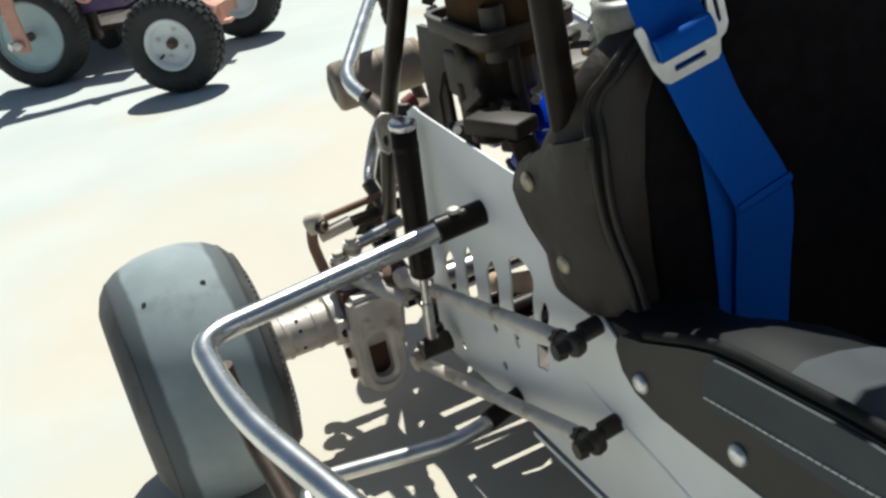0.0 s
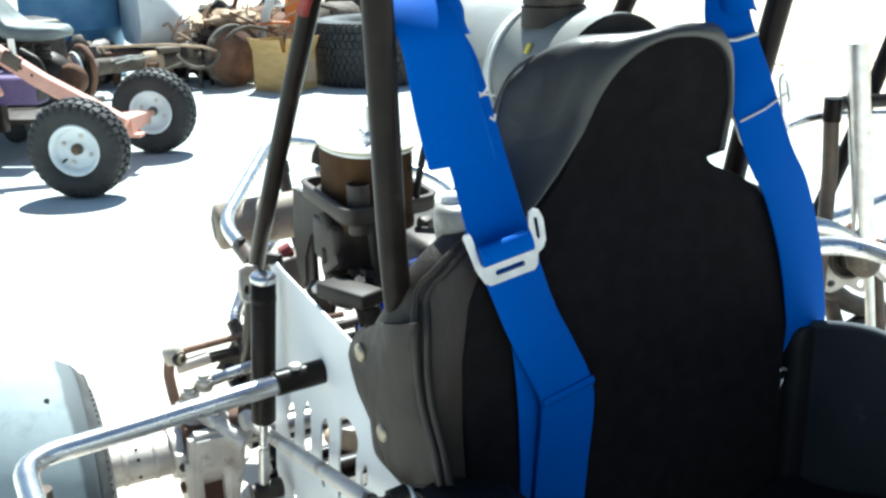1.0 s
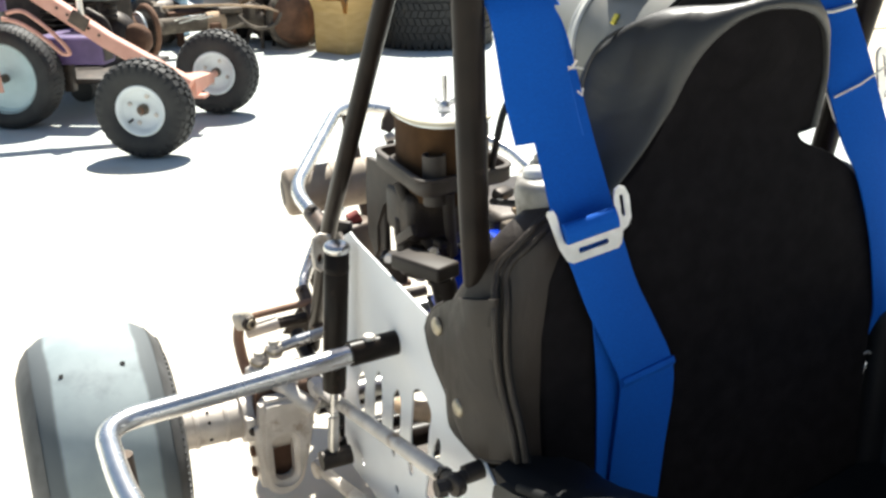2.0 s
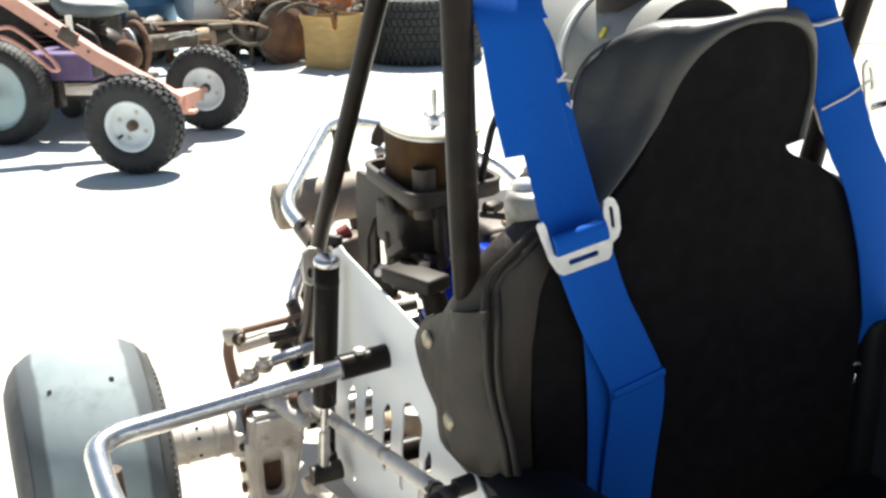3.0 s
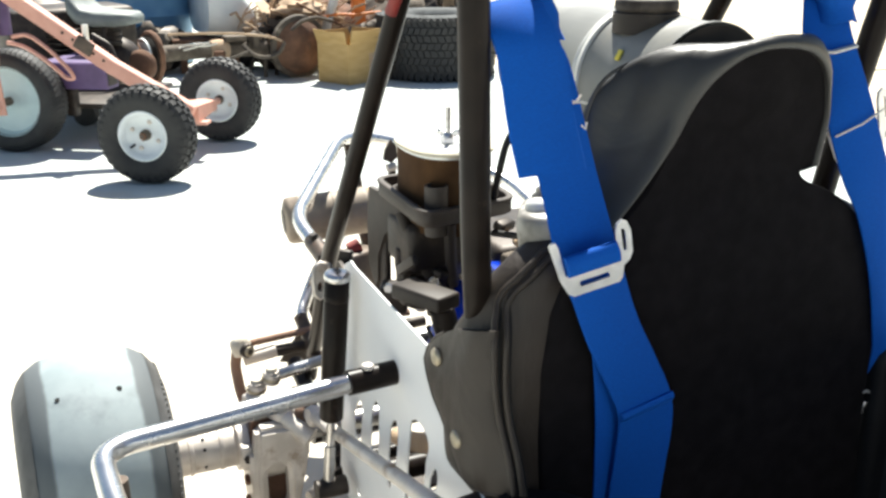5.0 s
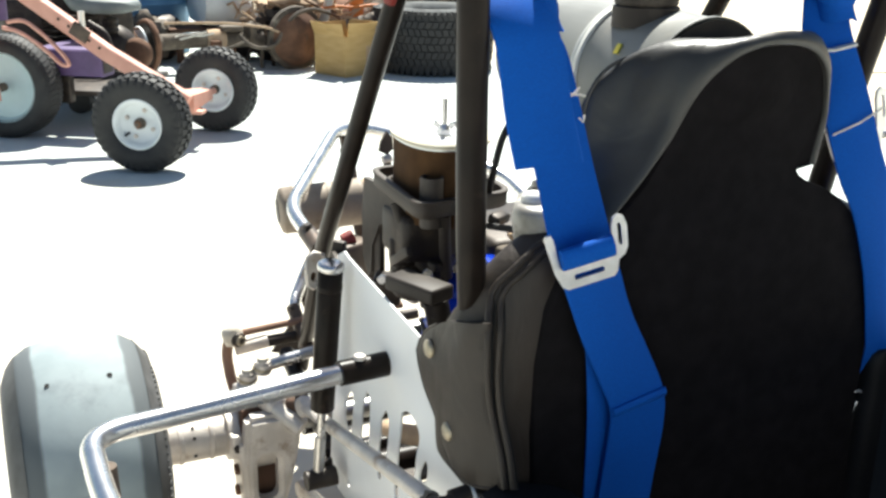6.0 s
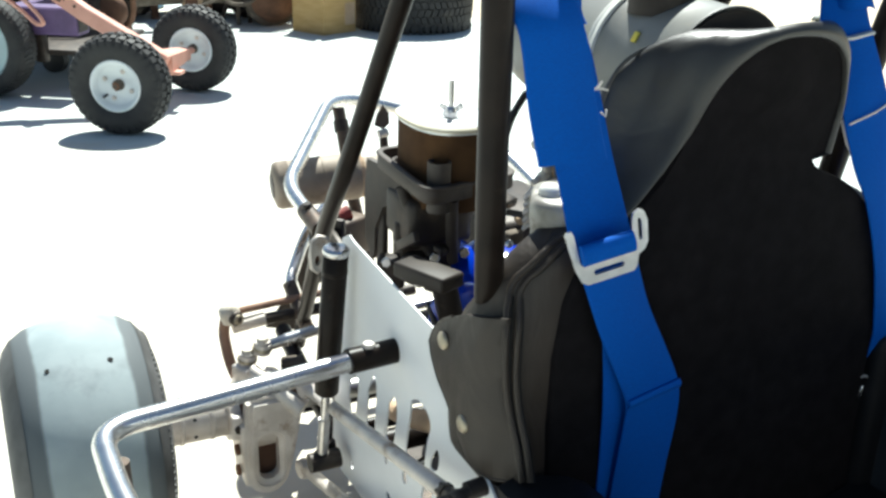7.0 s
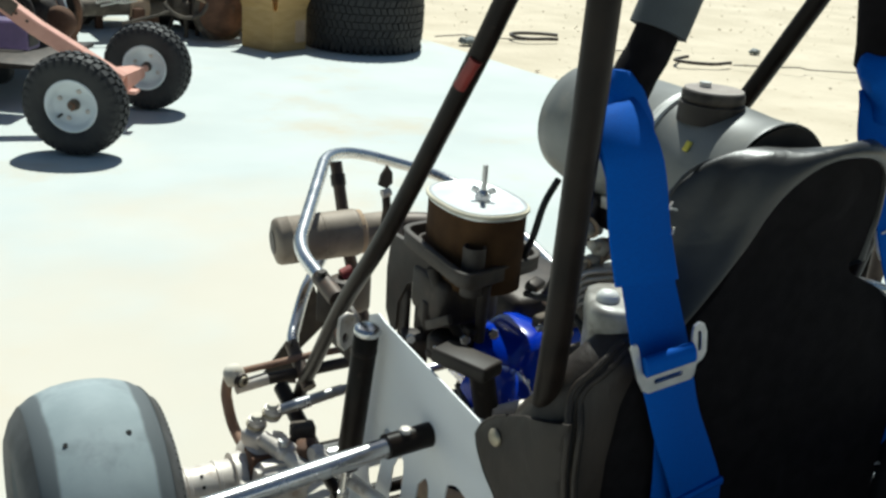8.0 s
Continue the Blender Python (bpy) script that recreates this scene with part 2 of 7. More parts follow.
# dark worn shoulders on the slick tyres, their edge blurred and streaked by wear
nt = M["slick"].node_tree
n, l = nt.nodes, nt.links
tc = n.new("ShaderNodeTexCoord")
sx = n.new("ShaderNodeSeparateXYZ")
l.new(tc.outputs["Object"], sx.inputs[0])


def reckon(op, a, b):
    m = n.new("ShaderNodeMath")
    m.operation = op
    for k, v in enumerate((a, b)):
        if isinstance(v, (int, float)):
            m.inputs[k].default_value = v
        elif v is not None:
            l.new(v, m.inputs[k])
    return m.outputs[0]


off = reckon("ABSOLUTE", reckon("SUBTRACT", reckon("ABSOLUTE", sx.outputs["X"], None), 0.463), None)
nz = n.new("ShaderNodeTexNoise")
nz.inputs["Scale"].default_value, nz.inputs["Detail"].default_value = 26, 6
l.new(tc.outputs["Object"], nz.inputs["Vector"])
rp = n.new("ShaderNodeMapRange")
rp.interpolation_type = "SMOOTHSTEP"
rp.inputs["From Min"].default_value, rp.inputs["From Max"].default_value = 0.0470, 0.0525
l.new(reckon("ADD", off, reckon("MULTIPLY", nz.outputs["Fac"], 0.007)), rp.inputs["Value"])
mx = n.new("ShaderNodeMix")
mx.data_type = "RGBA"
b = n["Principled BSDF"]
l.new(rp.outputs[0], mx.inputs[0])
l.new(b.inputs["Base Color"].links[0].from_socket, mx.inputs[6])
mx.inputs[7].default_value = (0.105, 0.118, 0.124, 1)
l.new(mx.outputs[2], b.inputs["Base Color"])

# a tan patch of blown sand on the slab, where the kart stands
nt = M["concrete"].node_tree
n, l = nt.nodes, nt.links
geo = n.new("ShaderNodeNewGeometry")
mp = n.new("ShaderNodeMapping")
mp.inputs["Location"].default_value = (-0.60, -0.80, 0)
mp.inputs["Scale"].default_value = (0.88, 0.60, 1)
l.new(geo.outputs["Position"], mp.inputs["Vector"])
ln = n.new("ShaderNodeVectorMath")
ln.operation = "LENGTH"
l.new(mp.outputs[0], ln.inputs[0])
nz = n.new("ShaderNodeTexNoise")
nz.inputs["Scale"].default_value, nz.inputs["Detail"].default_value = 1.6, 7
l.new(geo.outputs["Position"], nz.inputs["Vector"])
ad = n.new("ShaderNodeMath")
ad.operation = "MULTIPLY_ADD"
l.new(nz.outputs["Fac"], ad.inputs[0])
ad.inputs[1].default_value = -2.2
l.new(ln.outputs["Value"], ad.inputs[2])
rp = n.new("ShaderNodeMapRange")
rp.interpolation_type = "SMOOTHSTEP"
rp.inputs["From Min"].default_value, rp.inputs["From Max"].default_value = -0.75, 0.15
rp.inputs["To Min"].default_value, rp.inputs["To Max"].default_value = 0.55, 0.0
l.new(ad.outputs[0], rp.inputs["Value"])
mx = n.new("ShaderNodeMix")
mx.data_type = "RGBA"
b = n["Principled BSDF"]
l.new(rp.outputs[0], mx.inputs[0])
l.new(b.inputs["Base Color"].links[0].from_socket, mx.inputs[6])
mx.inputs[7].default_value = (0.60, 0.487, 0.36, 1)
l.new(mx.outputs[2], b.inputs["Base Color"])


# ---- mesh helpers ----
def vec(*p):
    return Vector(p)


def link_mesh(name, bm, mat, smooth=50):
    bmesh.ops.recalc_face_normals(bm, faces=bm.faces)
    me = bpy.data.meshes.new(name)
    if smooth:
        lim = radians(smooth)
        for f in bm.faces:
            f.smooth = True
        for e in bm.edges:
            if len(e.link_faces) == 2 and e.calc_face_angle(0) > lim:
                e.smooth = False
    bm.to_mesh(me)
    bm.free()
    me.materials.append(M[mat])
    return me


def thing(name, at, label, category, group="", kind=""):
    ob = new(name)
    ob.location = at
    ob.empty_display_size = 0.1
    return tagged(ob, label, category, group, kind)




def origin_of(ob):
    p = Vector((0, 0, 0))
    while ob:
        p += ob.location
        ob = ob.parent
    return p


def part(name, bm, mat, parent, label="", smooth=50):
    """One mesh under a thing or a part; the bmesh is in world metres."""
    base = origin_of(parent)
    bmesh.ops.translate(bm, verts=bm.verts, vec=-base)
    ob = new(name, link_mesh(name, bm, mat, smooth))
    ob.parent = parent
    return tagged(ob, label)


def single(name, bm, mat, at, label, category, group="", kind="", smooth=50):
    bmesh.ops.translate(bm, verts=bm.verts, vec=-Vector(at))
    ob = new(name, link_mesh(name, bm, mat, smooth))
    ob.location = at
    return tagged(ob, label, category, group, kind)


def fillet(pts, r, n=6, closed=False):
    pts = [Vector(p) for p in pts]
    out = []
    count = len(pts)
    for i, p in enumerate(pts):
        if not closed and i in (0, count - 1):
            out.append(p)
            continue
        a, b = pts[i - 1] - p, pts[(i + 1) % count] - p
        rr = min(r, a.length * 0.49, b.length * 0.49)
        s, e = p + a.normalized() * rr, p + b.normalized() * rr
        for k in range(n + 1):
            t = k / n
            out.append(s * (1 - t) ** 2 + p * 2 * t * (1 - t) + e * t ** 2)
    return out


def sweep(bm, pts, ring, closed=False, up=None, caps=True):
    """A profile of (side, up) offsets carried along a line of points."""
    pts = [Vector(p) for p in pts]
    count = len(pts)
    rows = []
    prev = None
    for i, p in enumerate(pts):
        if closed:
            d = pts[(i + 1) % count] - pts[i - 1]
        else:
            d = pts[min(i + 1, count - 1)] - pts[max(i - 1, 0)]
        d.normalize()
        if up is not None:
            s = d.cross(Vector(up))
        elif prev is None:
            s = d.orthogonal()
        else:
            s = prev - d * prev.dot(d)
        s.normalize()
        prev = s
        u = s.cross(d).normalized()
        rows.append([bm.verts.new(p + s * a + u * b) for a, b in ring])
    m = len(ring)
    for i in range(count if closed else count - 1):
        r0, r1 = rows[i], rows[(i + 1) % count]
        for k in range(m):
            bm.faces.new((r0[k], r0[(k + 1) % m], r1[(k + 1) % m], r1[k]))
    if caps and not closed:
        bm.faces.new(rows[0])
        bm.faces.new(rows[-1][::-1])
    return bm


def circle(r, n=14):
    return [(r * math.cos(2 * math.pi * k / n), r * math.sin(2 * math.pi * k / n)) for k in range(n)]


def rect(w, h, b=0.0):
    w, h = w / 2, h / 2
    if not b:
        return [(-w, -h), (w, -h), (w, h), (-w, h)]
    return [(-w + b, -h), (w - b, -h), (w, -h + b), (w, h - b), (w - b, h), (-w + b, h), (-w, h - b), (-w, -h + b)]


def tube(pts, r, bend=0.0, closed=False, n=14, bm=None, k=6):
    bm = bm or bmesh.new()
    if bend:
        pts = fillet(pts, bend, k, closed)
    return sweep(bm, pts, circle(r, n), closed)


def lathe(profile, centre, axis, n=32, bm=None, caps=True, start=None):
    """A profile of (radius, height along the axis) turned about the axis."""
    bm = bm or bmesh.new()
    c, z = Vector(centre), Vector(axis).normalized()
    x = (start - z * start.dot(z)).normalized() if start else z.orthogonal().normalized()
    y = z.cross(x)
    rows = []
    for r, h in profile:
        rows.append([bm.verts.new(c + z * h + (x * math.cos(2 * math.pi * k / n) + y * math.sin(2 * math.pi * k / n)) * r) for k in range(n)])
    for r0, r1 in zip(rows, rows[1:]):
        for k in range(n):
            bm.faces.new((r0[k], r0[(k + 1) % n], r1[(k + 1) % n], r1[k]))
    if caps:
        if profile[0][0] > 1e-5:
            bm.faces.new(rows[0][::-1])
        if profile[-1][0] > 1e-5:
            bm.faces.new(rows[-1])
    bmesh.ops.remove_doubles(bm, verts=bm.verts, dist=1e-6)
    return bm


def rod(p0, p1, r0, r1=None, n=16, bm=None, b=0.0):
    p0, p1 = Vector(p0), Vector(p1)
    h = (p1 - p0).length
    r1 = r0 if r1 is None else r1
    if b:
        return lathe([(r0 - b, 0), (r0, b), (r1, h - b), (r1 - b, h)], p0, p1 - p0, n, bm)
    return lathe([(r0, 0), (r1, h)], p0, p1 - p0, n, bm)


def box(centre, size, turn=None, b=0.0, bm=None, seg=2):
    """A bevelled block."""
    own = bmesh.new()
    bmesh.ops.create_cube(own, size=1.0)
    bmesh.ops.scale(own, verts=own.verts, vec=size)
    if b:
        bmesh.ops.bevel(own, geom=own.edges[:], offset=b, segments=seg, profile=0.5, affect="EDGES")
    m = Matrix.Translation(centre) @ (turn.to_4x4() if turn else Matrix())
    bmesh.ops.transform(own, matrix=m, verts=own.verts)
    if bm is None:
        return own
    return join(bm, own)


def join(bm, own):
    me = bpy.data.meshes.new("tmp")
    own.to_mesh(me)
    own.free()
    bm.from_mesh(me)
    bpy.data.meshes.remove(me)
    return bm


def turn_z(deg):
    return Matrix.Rotation(radians(deg), 3, "Z")


def prism(outline, place, thick, holes=(), b=0.0):
    """A flat plate from a 2D outline with holes; place(u, v) gives the point, thick is the vector of its depth."""
    bm = bmesh.new()
    for loop in (outline, *holes):
        vs = [bm.verts.new(place(u, v)) for u, v in loop]
        for i in range(len(vs)):
            bm.edges.new((vs[i - 1], vs[i]))
    bmesh.ops.triangle_fill(bm, use_beauty=True, use_dissolve=False, edges=bm.edges[:])
    faces = bm.faces[:]
    ret = bmesh.ops.extrude_face_region(bm, geom=faces)
    vs = [g for g in ret["geom"] if isinstance(g, bmesh.types.BMVert)]
    bmesh.ops.translate(bm, verts=vs, vec=thick)
    return bm


def loft(rows, closed=True, caps=True, bm=None):
    bm = bm or bmesh.new()
    vs = [[bm.verts.new(p) for p in row] for row in rows]
    m = len(vs[0])
    for a, c in zip(vs, vs[1:]):
        for k in range(m if closed else m - 1):
            bm.faces.new((a[k], a[(k + 1) % m], c[(k + 1) % m], c[k]))
    if caps and closed:
        bm.faces.new(vs[0][::-1])
        bm.faces.new(vs[-1])
    return bm


def bolt(p, axis, r=0.008, h=0.006, n=6):
    return lathe([(r, 0), (r, h * 0.8), (r * 0.85, h)], p, axis, n)


# ---- ground: sandy dirt to the horizon, a concrete slab on it that rises a little under the kart ----
def rise(y):
    """Height of the slab: level at the back, a gentle fall towards it from the kart."""
    t = min(max(3.5 - y, 0.0), 3.4)
    return 0.0322 * t * t / (t + 0.12) if t > 0 else 0.0


bm = bmesh.new()
N = 60
span = [(-1 if k < 0 else 1) * 0.12 * (abs(k) ** 2.45) for k in range(-N, N + 1)]
grid = []
for gx in span:
    row = []
    for gy in span:
        px, py = gx + 4.2, gy + 4.6
        far = min(1.0, 30.0 / (1 + abs(gx) + abs(gy)))
        z = rise(py) - 0.012 + far * (0.025 * (noise.noise(Vector((px * 0.8, py * 0.8, 3))) - 0.3) + 0.014 * noise.noise(Vector((px * 4, py * 4, 7))) + 0.006 * noise.noise(Vector((px * 13, py * 13, 5))))
        row.append(bm.verts.new((px, py, min(z, rise(py) - 0.014) if -9 < px < 3.0 and py < 11 else z)))
    grid.append(row)
for r0, r1 in zip(grid, grid[1:]):
    for k in range(len(r0) - 1):
        bm.faces.new((r0[k], r0[k + 1], r1[k + 1], r1[k]))
ground = single("ground", bm, "dirt", (0, 0, 0), "pale sandy dirt with small stones and tracks", "ground", kind="structure")

bm = bmesh.new()
rows = []
for k in range(90):
    y = -6 + 0.17 * k
    e = 3.02 + 0.016 * noise.noise(Vector((y * 3.0, 2, 0))) + 0.01 * noise.noise(Vector((y * 11.0, 5, 0))) - 0.10 * (y - 4.14) / 1.2
    z = rise(y)
    rows.append([(-8, y, z), (-3, y, z), (0, y, z), (2, y, z), (e - 0.012, y, z), (e, y, z - 0.008), (e, y, z - 0.06), (-8, y, z - 0.06)])
slab = single("pavement", loft(rows), "concrete", (0, 0, 0), "pale sun-bleached concrete slab with tan stains", "concrete slab", kind="structure")

# small stones and dry bits on the dirt
bm = bmesh.new()
rng = random.Random(4)
for _ in range(700):
    x, y = rng.uniform(2.95, 9.0), rng.uniform(1.5, 9.0)
    if x < 3.1 - 0.09 * (y - 4.1):
        continue
    s = rng.uniform(0.003, 0.009) * (1.7 if rng.random() < 0.06 else 1)
    own = bmesh.new()
    bmesh.ops.create_icosphere(own, subdivisions=1, radius=s)
    a, b = rng.uniform(0.6, 2.0), rng.uniform(0.6, 1.2)
    for v in own.verts:
        v.co = Vector((v.co.x * a, v.co.y * b, v.co.z * 0.5)) + Vector((x, y, rise(y) - 0.012))
    join(bm, own)
single("pebbles", bm, "dirt", (0, 0, 0), "loose pebbles scattered on the dirt", "pebbles", kind="stuff")


def rounded(cx, cz, w, h, r, n=5):
    pts = []
    for sx, sz, a0 in ((1, 1, 0), (-1, 1, 90), (-1, -1, 180), (1, -1, 270)):
        for k in range(n + 1):
            a = radians(a0 + 90 * k / n)
            pts.append((cx + sx * (w / 2 - r) + r * math.cos(a), cz + sz * (h / 2 - r) + r * math.sin(a)))
    return pts


def smooth_line(pts, n=6):
    """Catmull-Rom through points of any dimension."""
    P = [np.array(p, float) for p in pts]
    P = [2 * P[0] - P[1]] + P + [2 * P[-1] - P[-2]]
    out = []
    for i in range(1, len(P) - 2):
        for k in range(n):
            t = k / n
            out.append(0.5 * (2 * P[i] + (P[i + 1] - P[i - 1]) * t + (2 * P[i - 1] - 5 * P[i] + 4 * P[i + 1] - P[i + 2]) * t * t + (3 * P[i] - P[i - 1] - 3 * P[i + 1] + P[i + 2]) * t ** 3))
    out.append(P[-2])
    return out


# ---- the race kart ----
KX, PL, PR = 0.625, 0.42, 0.85
kart = thing("race_kart", (KX, 0.6, 0), "small race kart with white side panels, black seat and chrome bars", "race kart")


def side_panel(x, sign):
    """The white side plate of the tub with its cut-outs."""
    out = [(1.0, 0.195), (0.955, 0.485), (0.935, 0.495), (0.92, 0.492), (0.735, 0.480), (0.67, 0.44), (0.635, 0.398), (0.60, 0.378), (0.42, 0.383), (0.1, 0.385), (-0.35, 0.36), (-0.35, 0.17), (0.2, 0.175), (0.66, 0.203), (0.84, 0.206)]

    def slot(y, z0, z1, w, lean=0.0, n=6):
        top = [(y + w / 2 * math.cos(math.pi * k / n) + lean, z1 - w / 2 + w / 2 * math.sin(math.pi * k / n)) for k in range(n + 1)]
        bot = [(y - w / 2 * math.cos(math.pi * k / n), z0 + w / 2 - w / 2 * math.sin(math.pi * k / n)) for k in range(n + 1)]
        return top + bot

    def leaf(*pts):
        """A cut-out with a pointed top, swelling to a rounded foot."""
        return [tuple(p) for p in smooth_line(list(pts) + [pts[0]], 3)][:-1]

    holes = [leaf((0.935, 0.330), (0.919, 0.344), (0.911, 0.337), (0.916, 0.312), (0.922, 0.291), (0.934, 0.288), (0.941, 0.307)),
             leaf((0.884, 0.344), (0.870, 0.3675), (0.861, 0.3585), (0.863, 0.330), (0.867, 0.306), (0.879, 0.2995), (0.890, 0.3035), (0.888, 0.320)),
             leaf((0.831, 0.356), (0.816, 0.372), (0.809, 0.360), (0.812, 0.340), (0.817, 0.321), (0.828, 0.314), (0.838, 0.317), (0.834, 0.336)),
             leaf((0.777, 0.389), (0.762, 0.397), (0.747, 0.396), (0.737, 0.390), (0.735, 0.381), (0.741, 0.366), (0.744, 0.350), (0.748, 0.333), (0.762, 0.322), (0.778, 0.319), (0.788, 0.327), (0.786, 0.345), (0.782, 0.360)),
             leaf((0.733, 0.353), (0.722, 0.369), (0.716, 0.364), (0.719, 0.350), (0.728, 0.343), (0.735, 0.343)), [(0.727, 0.322), (0.748, 0.315), (0.755, 0.288), (0.735, 0.292)],
             slot(0.790, 0.290, 0.306, 0.0098), slot(0.836, 0.285, 0.295, 0.0098), slot(0.830, 0.245, 0.255, 0.0098), slot(0.933, 0.220, 0.229, 0.0088)]
    return prism(out, lambda u, v: (x, u, v), Vector((sign * 0.0018, 0, 0)), holes)


left_panel = part("side_panel", side_panel(PL, 1), "panel", kart, "white painted side panel with teardrop cut-outs", smooth=20)
part("pressed_crease", tube([Vector(q) for q in smooth_line([(PL + 0.006, 0.70, 0.322), (PL + 0.0032, 0.66, 0.313), (PL + 0.0026, 0.60, 0.300), (PL + 0.0028, 0.52, 0.281), (PL + 0.006, 0.44, 0.262)], 5)], 0.0042, n=16), "panel", left_panel)
part("inner_tube", tube([(0.446, 0.735, 0.375), (0.452, 0.80, 0.345), (0.462, 0.88, 0.305), (0.468, 0.93, 0.285)], 0.0105, 0.05, n=16), "tan", left_panel, "sand-coloured tube behind the cut-outs")
right_low = [(0.80, 0.2), (0.76, 0.30), (0.70, 0.375), (0.62, 0.385), (0.1, 0.37), (-0.35, 0.36), (-0.35, 0.17), (0.2, 0.175)]
part("side_panel", prism(right_low, lambda u, v: (PR, u, v), Vector((-0.003, 0, 0))), "panel", kart, "plain white side panel", smooth=20)
part("floor_pan", box(((PL + PR) / 2, 0.25, 0.185), (PR - PL - 0.008, 1.1, 0.006)), "panel", kart)
# glossy black inner panel on the far side, with a rounded top edge
line = smooth_line([(0.655, 0.30), (0.652, 0.40), (0.635, 0.44), (0.59, 0.459), (0.543, 0.469), (0.50, 0.466), (0.40, 0.455), (0.12, 0.43)], 4)
bm = prism([(y, z) for y, z in line] + [(0.12, 0.20), (0.655, 0.20)], lambda u, v: (0.836, u, v), Vector((0.005, 0, 0)))
inner = part("inner_panel", bm, "gloss_panel", kart, "glossy black inner side panel with a rolled rim", smooth=30)
part("edge_trim", tube([(0.8385, y, z + 0.001) for y, z in line], 0.0042, n=10), "grey_vinyl", inner)
# unseen nose added in front, to keep low light out of the cockpit
rows = []
for y, w, z0, z1 in ((0.10, 0.25, 0.19, 0.60), (0.09, 0.26, 0.18, 0.615), (-0.02, 0.262, 0.175, 0.60), (-0.3, 0.25, 0.17, 0.52), (-0.6, 0.2, 0.17, 0.40), (-0.85, 0.14, 0.18, 0.30), (-0.9, 0.10, 0.2, 0.26)):
    cx = (PL + PR) / 2
    rows.append([(x, y, z) for x, z in rounded((cx), (z0 + z1) / 2, w * 2, z1 - z0, 0.04, 5)])
part("nose", loft(rows), "panel", kart, "unseen white nose added to shade the cockpit")

# lower frame rails, and rear cross tubes set to cast the bands of the ground shadow
for x in (PL + 0.022, PR - 0.022):
    part("frame_rail", tube([(x, -0.3, 0.2), (x, 0.6, 0.2), (x, 1.1, 0.2), (x, 1.26, 0.24)], 0.011, 0.05), "black_paint", kart)
for y, z, r in ((0.995, 0.2, 0.017), (1.042, 0.2, 0.0085), (1.135, 0.2, 0.019)):
    part("cross_tube", tube([(PL + 0.006, y, z), (PR - 0.006, y, z)], r), "black_paint", kart)
# plate added to fill that shadow; its cut-out lets a lit patch through
cutout = [(0.472, 0.944), (0.498, 0.939), (0.512, 0.946), (0.532, 0.948), (0.53, 0.941), (0.51, 0.934), (0.49, 0.932), (0.472, 0.937)]
part("shadow_plate", prism([(PL + 0.004, 0.655), (PR - 0.004, 0.655), (PR - 0.004, 0.967), (PL + 0.004, 0.967)], lambda u, v: (u, v, 0.198), Vector((0, 0, 0.006)), [cutout]), "dark", kart, "dark plate added under the engine to cast the kart's shadow")

# wheels: slick rear tyres
WY, WZ, WR = 1.10, 0.2215, 0.1475


def rear_wheel(xc, out):
    w = part("wheel", rod((xc - 0.055 * out, WY, WZ), (xc + 0.06 * out, WY, WZ), 0.02), "alu", kart)
    hw = 0.078
    prof = [(0.062, -hw + 0.014), (0.075, -hw + 0.003), (0.098, -hw - 0.003), (0.116, -hw + 0.004), (0.129, -hw + 0.014), (0.137, -hw + 0.026), (0.1405, -hw + 0.035)]
    full = prof + [(0.1450, -0.028), (0.1470, -0.012), (WR, 0.0), (0.1470, 0.012), (0.1450, 0.028)] + [(r, -h) for r, h in prof[::-1]]
    tyre = part("tyre", lathe(full, (xc, WY, WZ), (1, 0, 0), 96, caps=False), "slick", w, "bald grey slick tyre with dusty tread")
    for s in (-1, 1):
        ring = lathe([(r + 0.0005, s * (h - 0.0005)) for r, h in prof[1:5]], (xc, WY, WZ), (1, 0, 0), 96, caps=False)
        part("sidewall", ring, "slick_edge", tyre, "dark worn tyre shoulder")
    # ribbed wear marks on the inner shoulder
    wear = bmesh.new()
    for k in range(90):
        a = 2 * math.pi * k / 90
        e = Vector((0, math.cos(a), math.sin(a)))
        t = Vector((0, -math.sin(a), math.cos(a)))
        c = Vector((xc - out * (hw - 0.002), WY, WZ)) + e * 0.111
        join(wear, box(c, (0.0022, 0.0026, 0.009), Matrix((Vector((1, 0, 0)), t, e)).transposed(), bm=None))
    part("wear_rib", wear, "slick_edge", tyre, smooth=0)
    rim = [(0.03, -0.02), (0.055, -0.022), (0.062, -0.055), (0.070, -0.066), (0.070, -0.069), (0.058, -0.068), (0.05, -0.03), (0.03, -0.028)]
    part("rim", lathe(rim, (xc, WY, WZ), (-out, 0, 0), 40), "alu", w)
    part("rim", lathe(rim, (xc, WY, WZ), (out, 0, 0), 40), "alu", w)
    for a, x in ((116, -0.034), (116, 0.028), (20, -0.037), (178, 0.024), (250, -0.037), (-60, 0.024)):
        a = radians(a)
        r = (0.1452 if abs(x) < 0.03 else 0.1432) - 0.0003
        q = Vector((xc + x, WY + r * math.cos(a), WZ + r * math.sin(a)))
        part("wear_hole", rod(q, q + Vector((0, math.cos(a), math.sin(a))) * 0.0008, 0.0030, n=12), "piping", tyre)
    return w


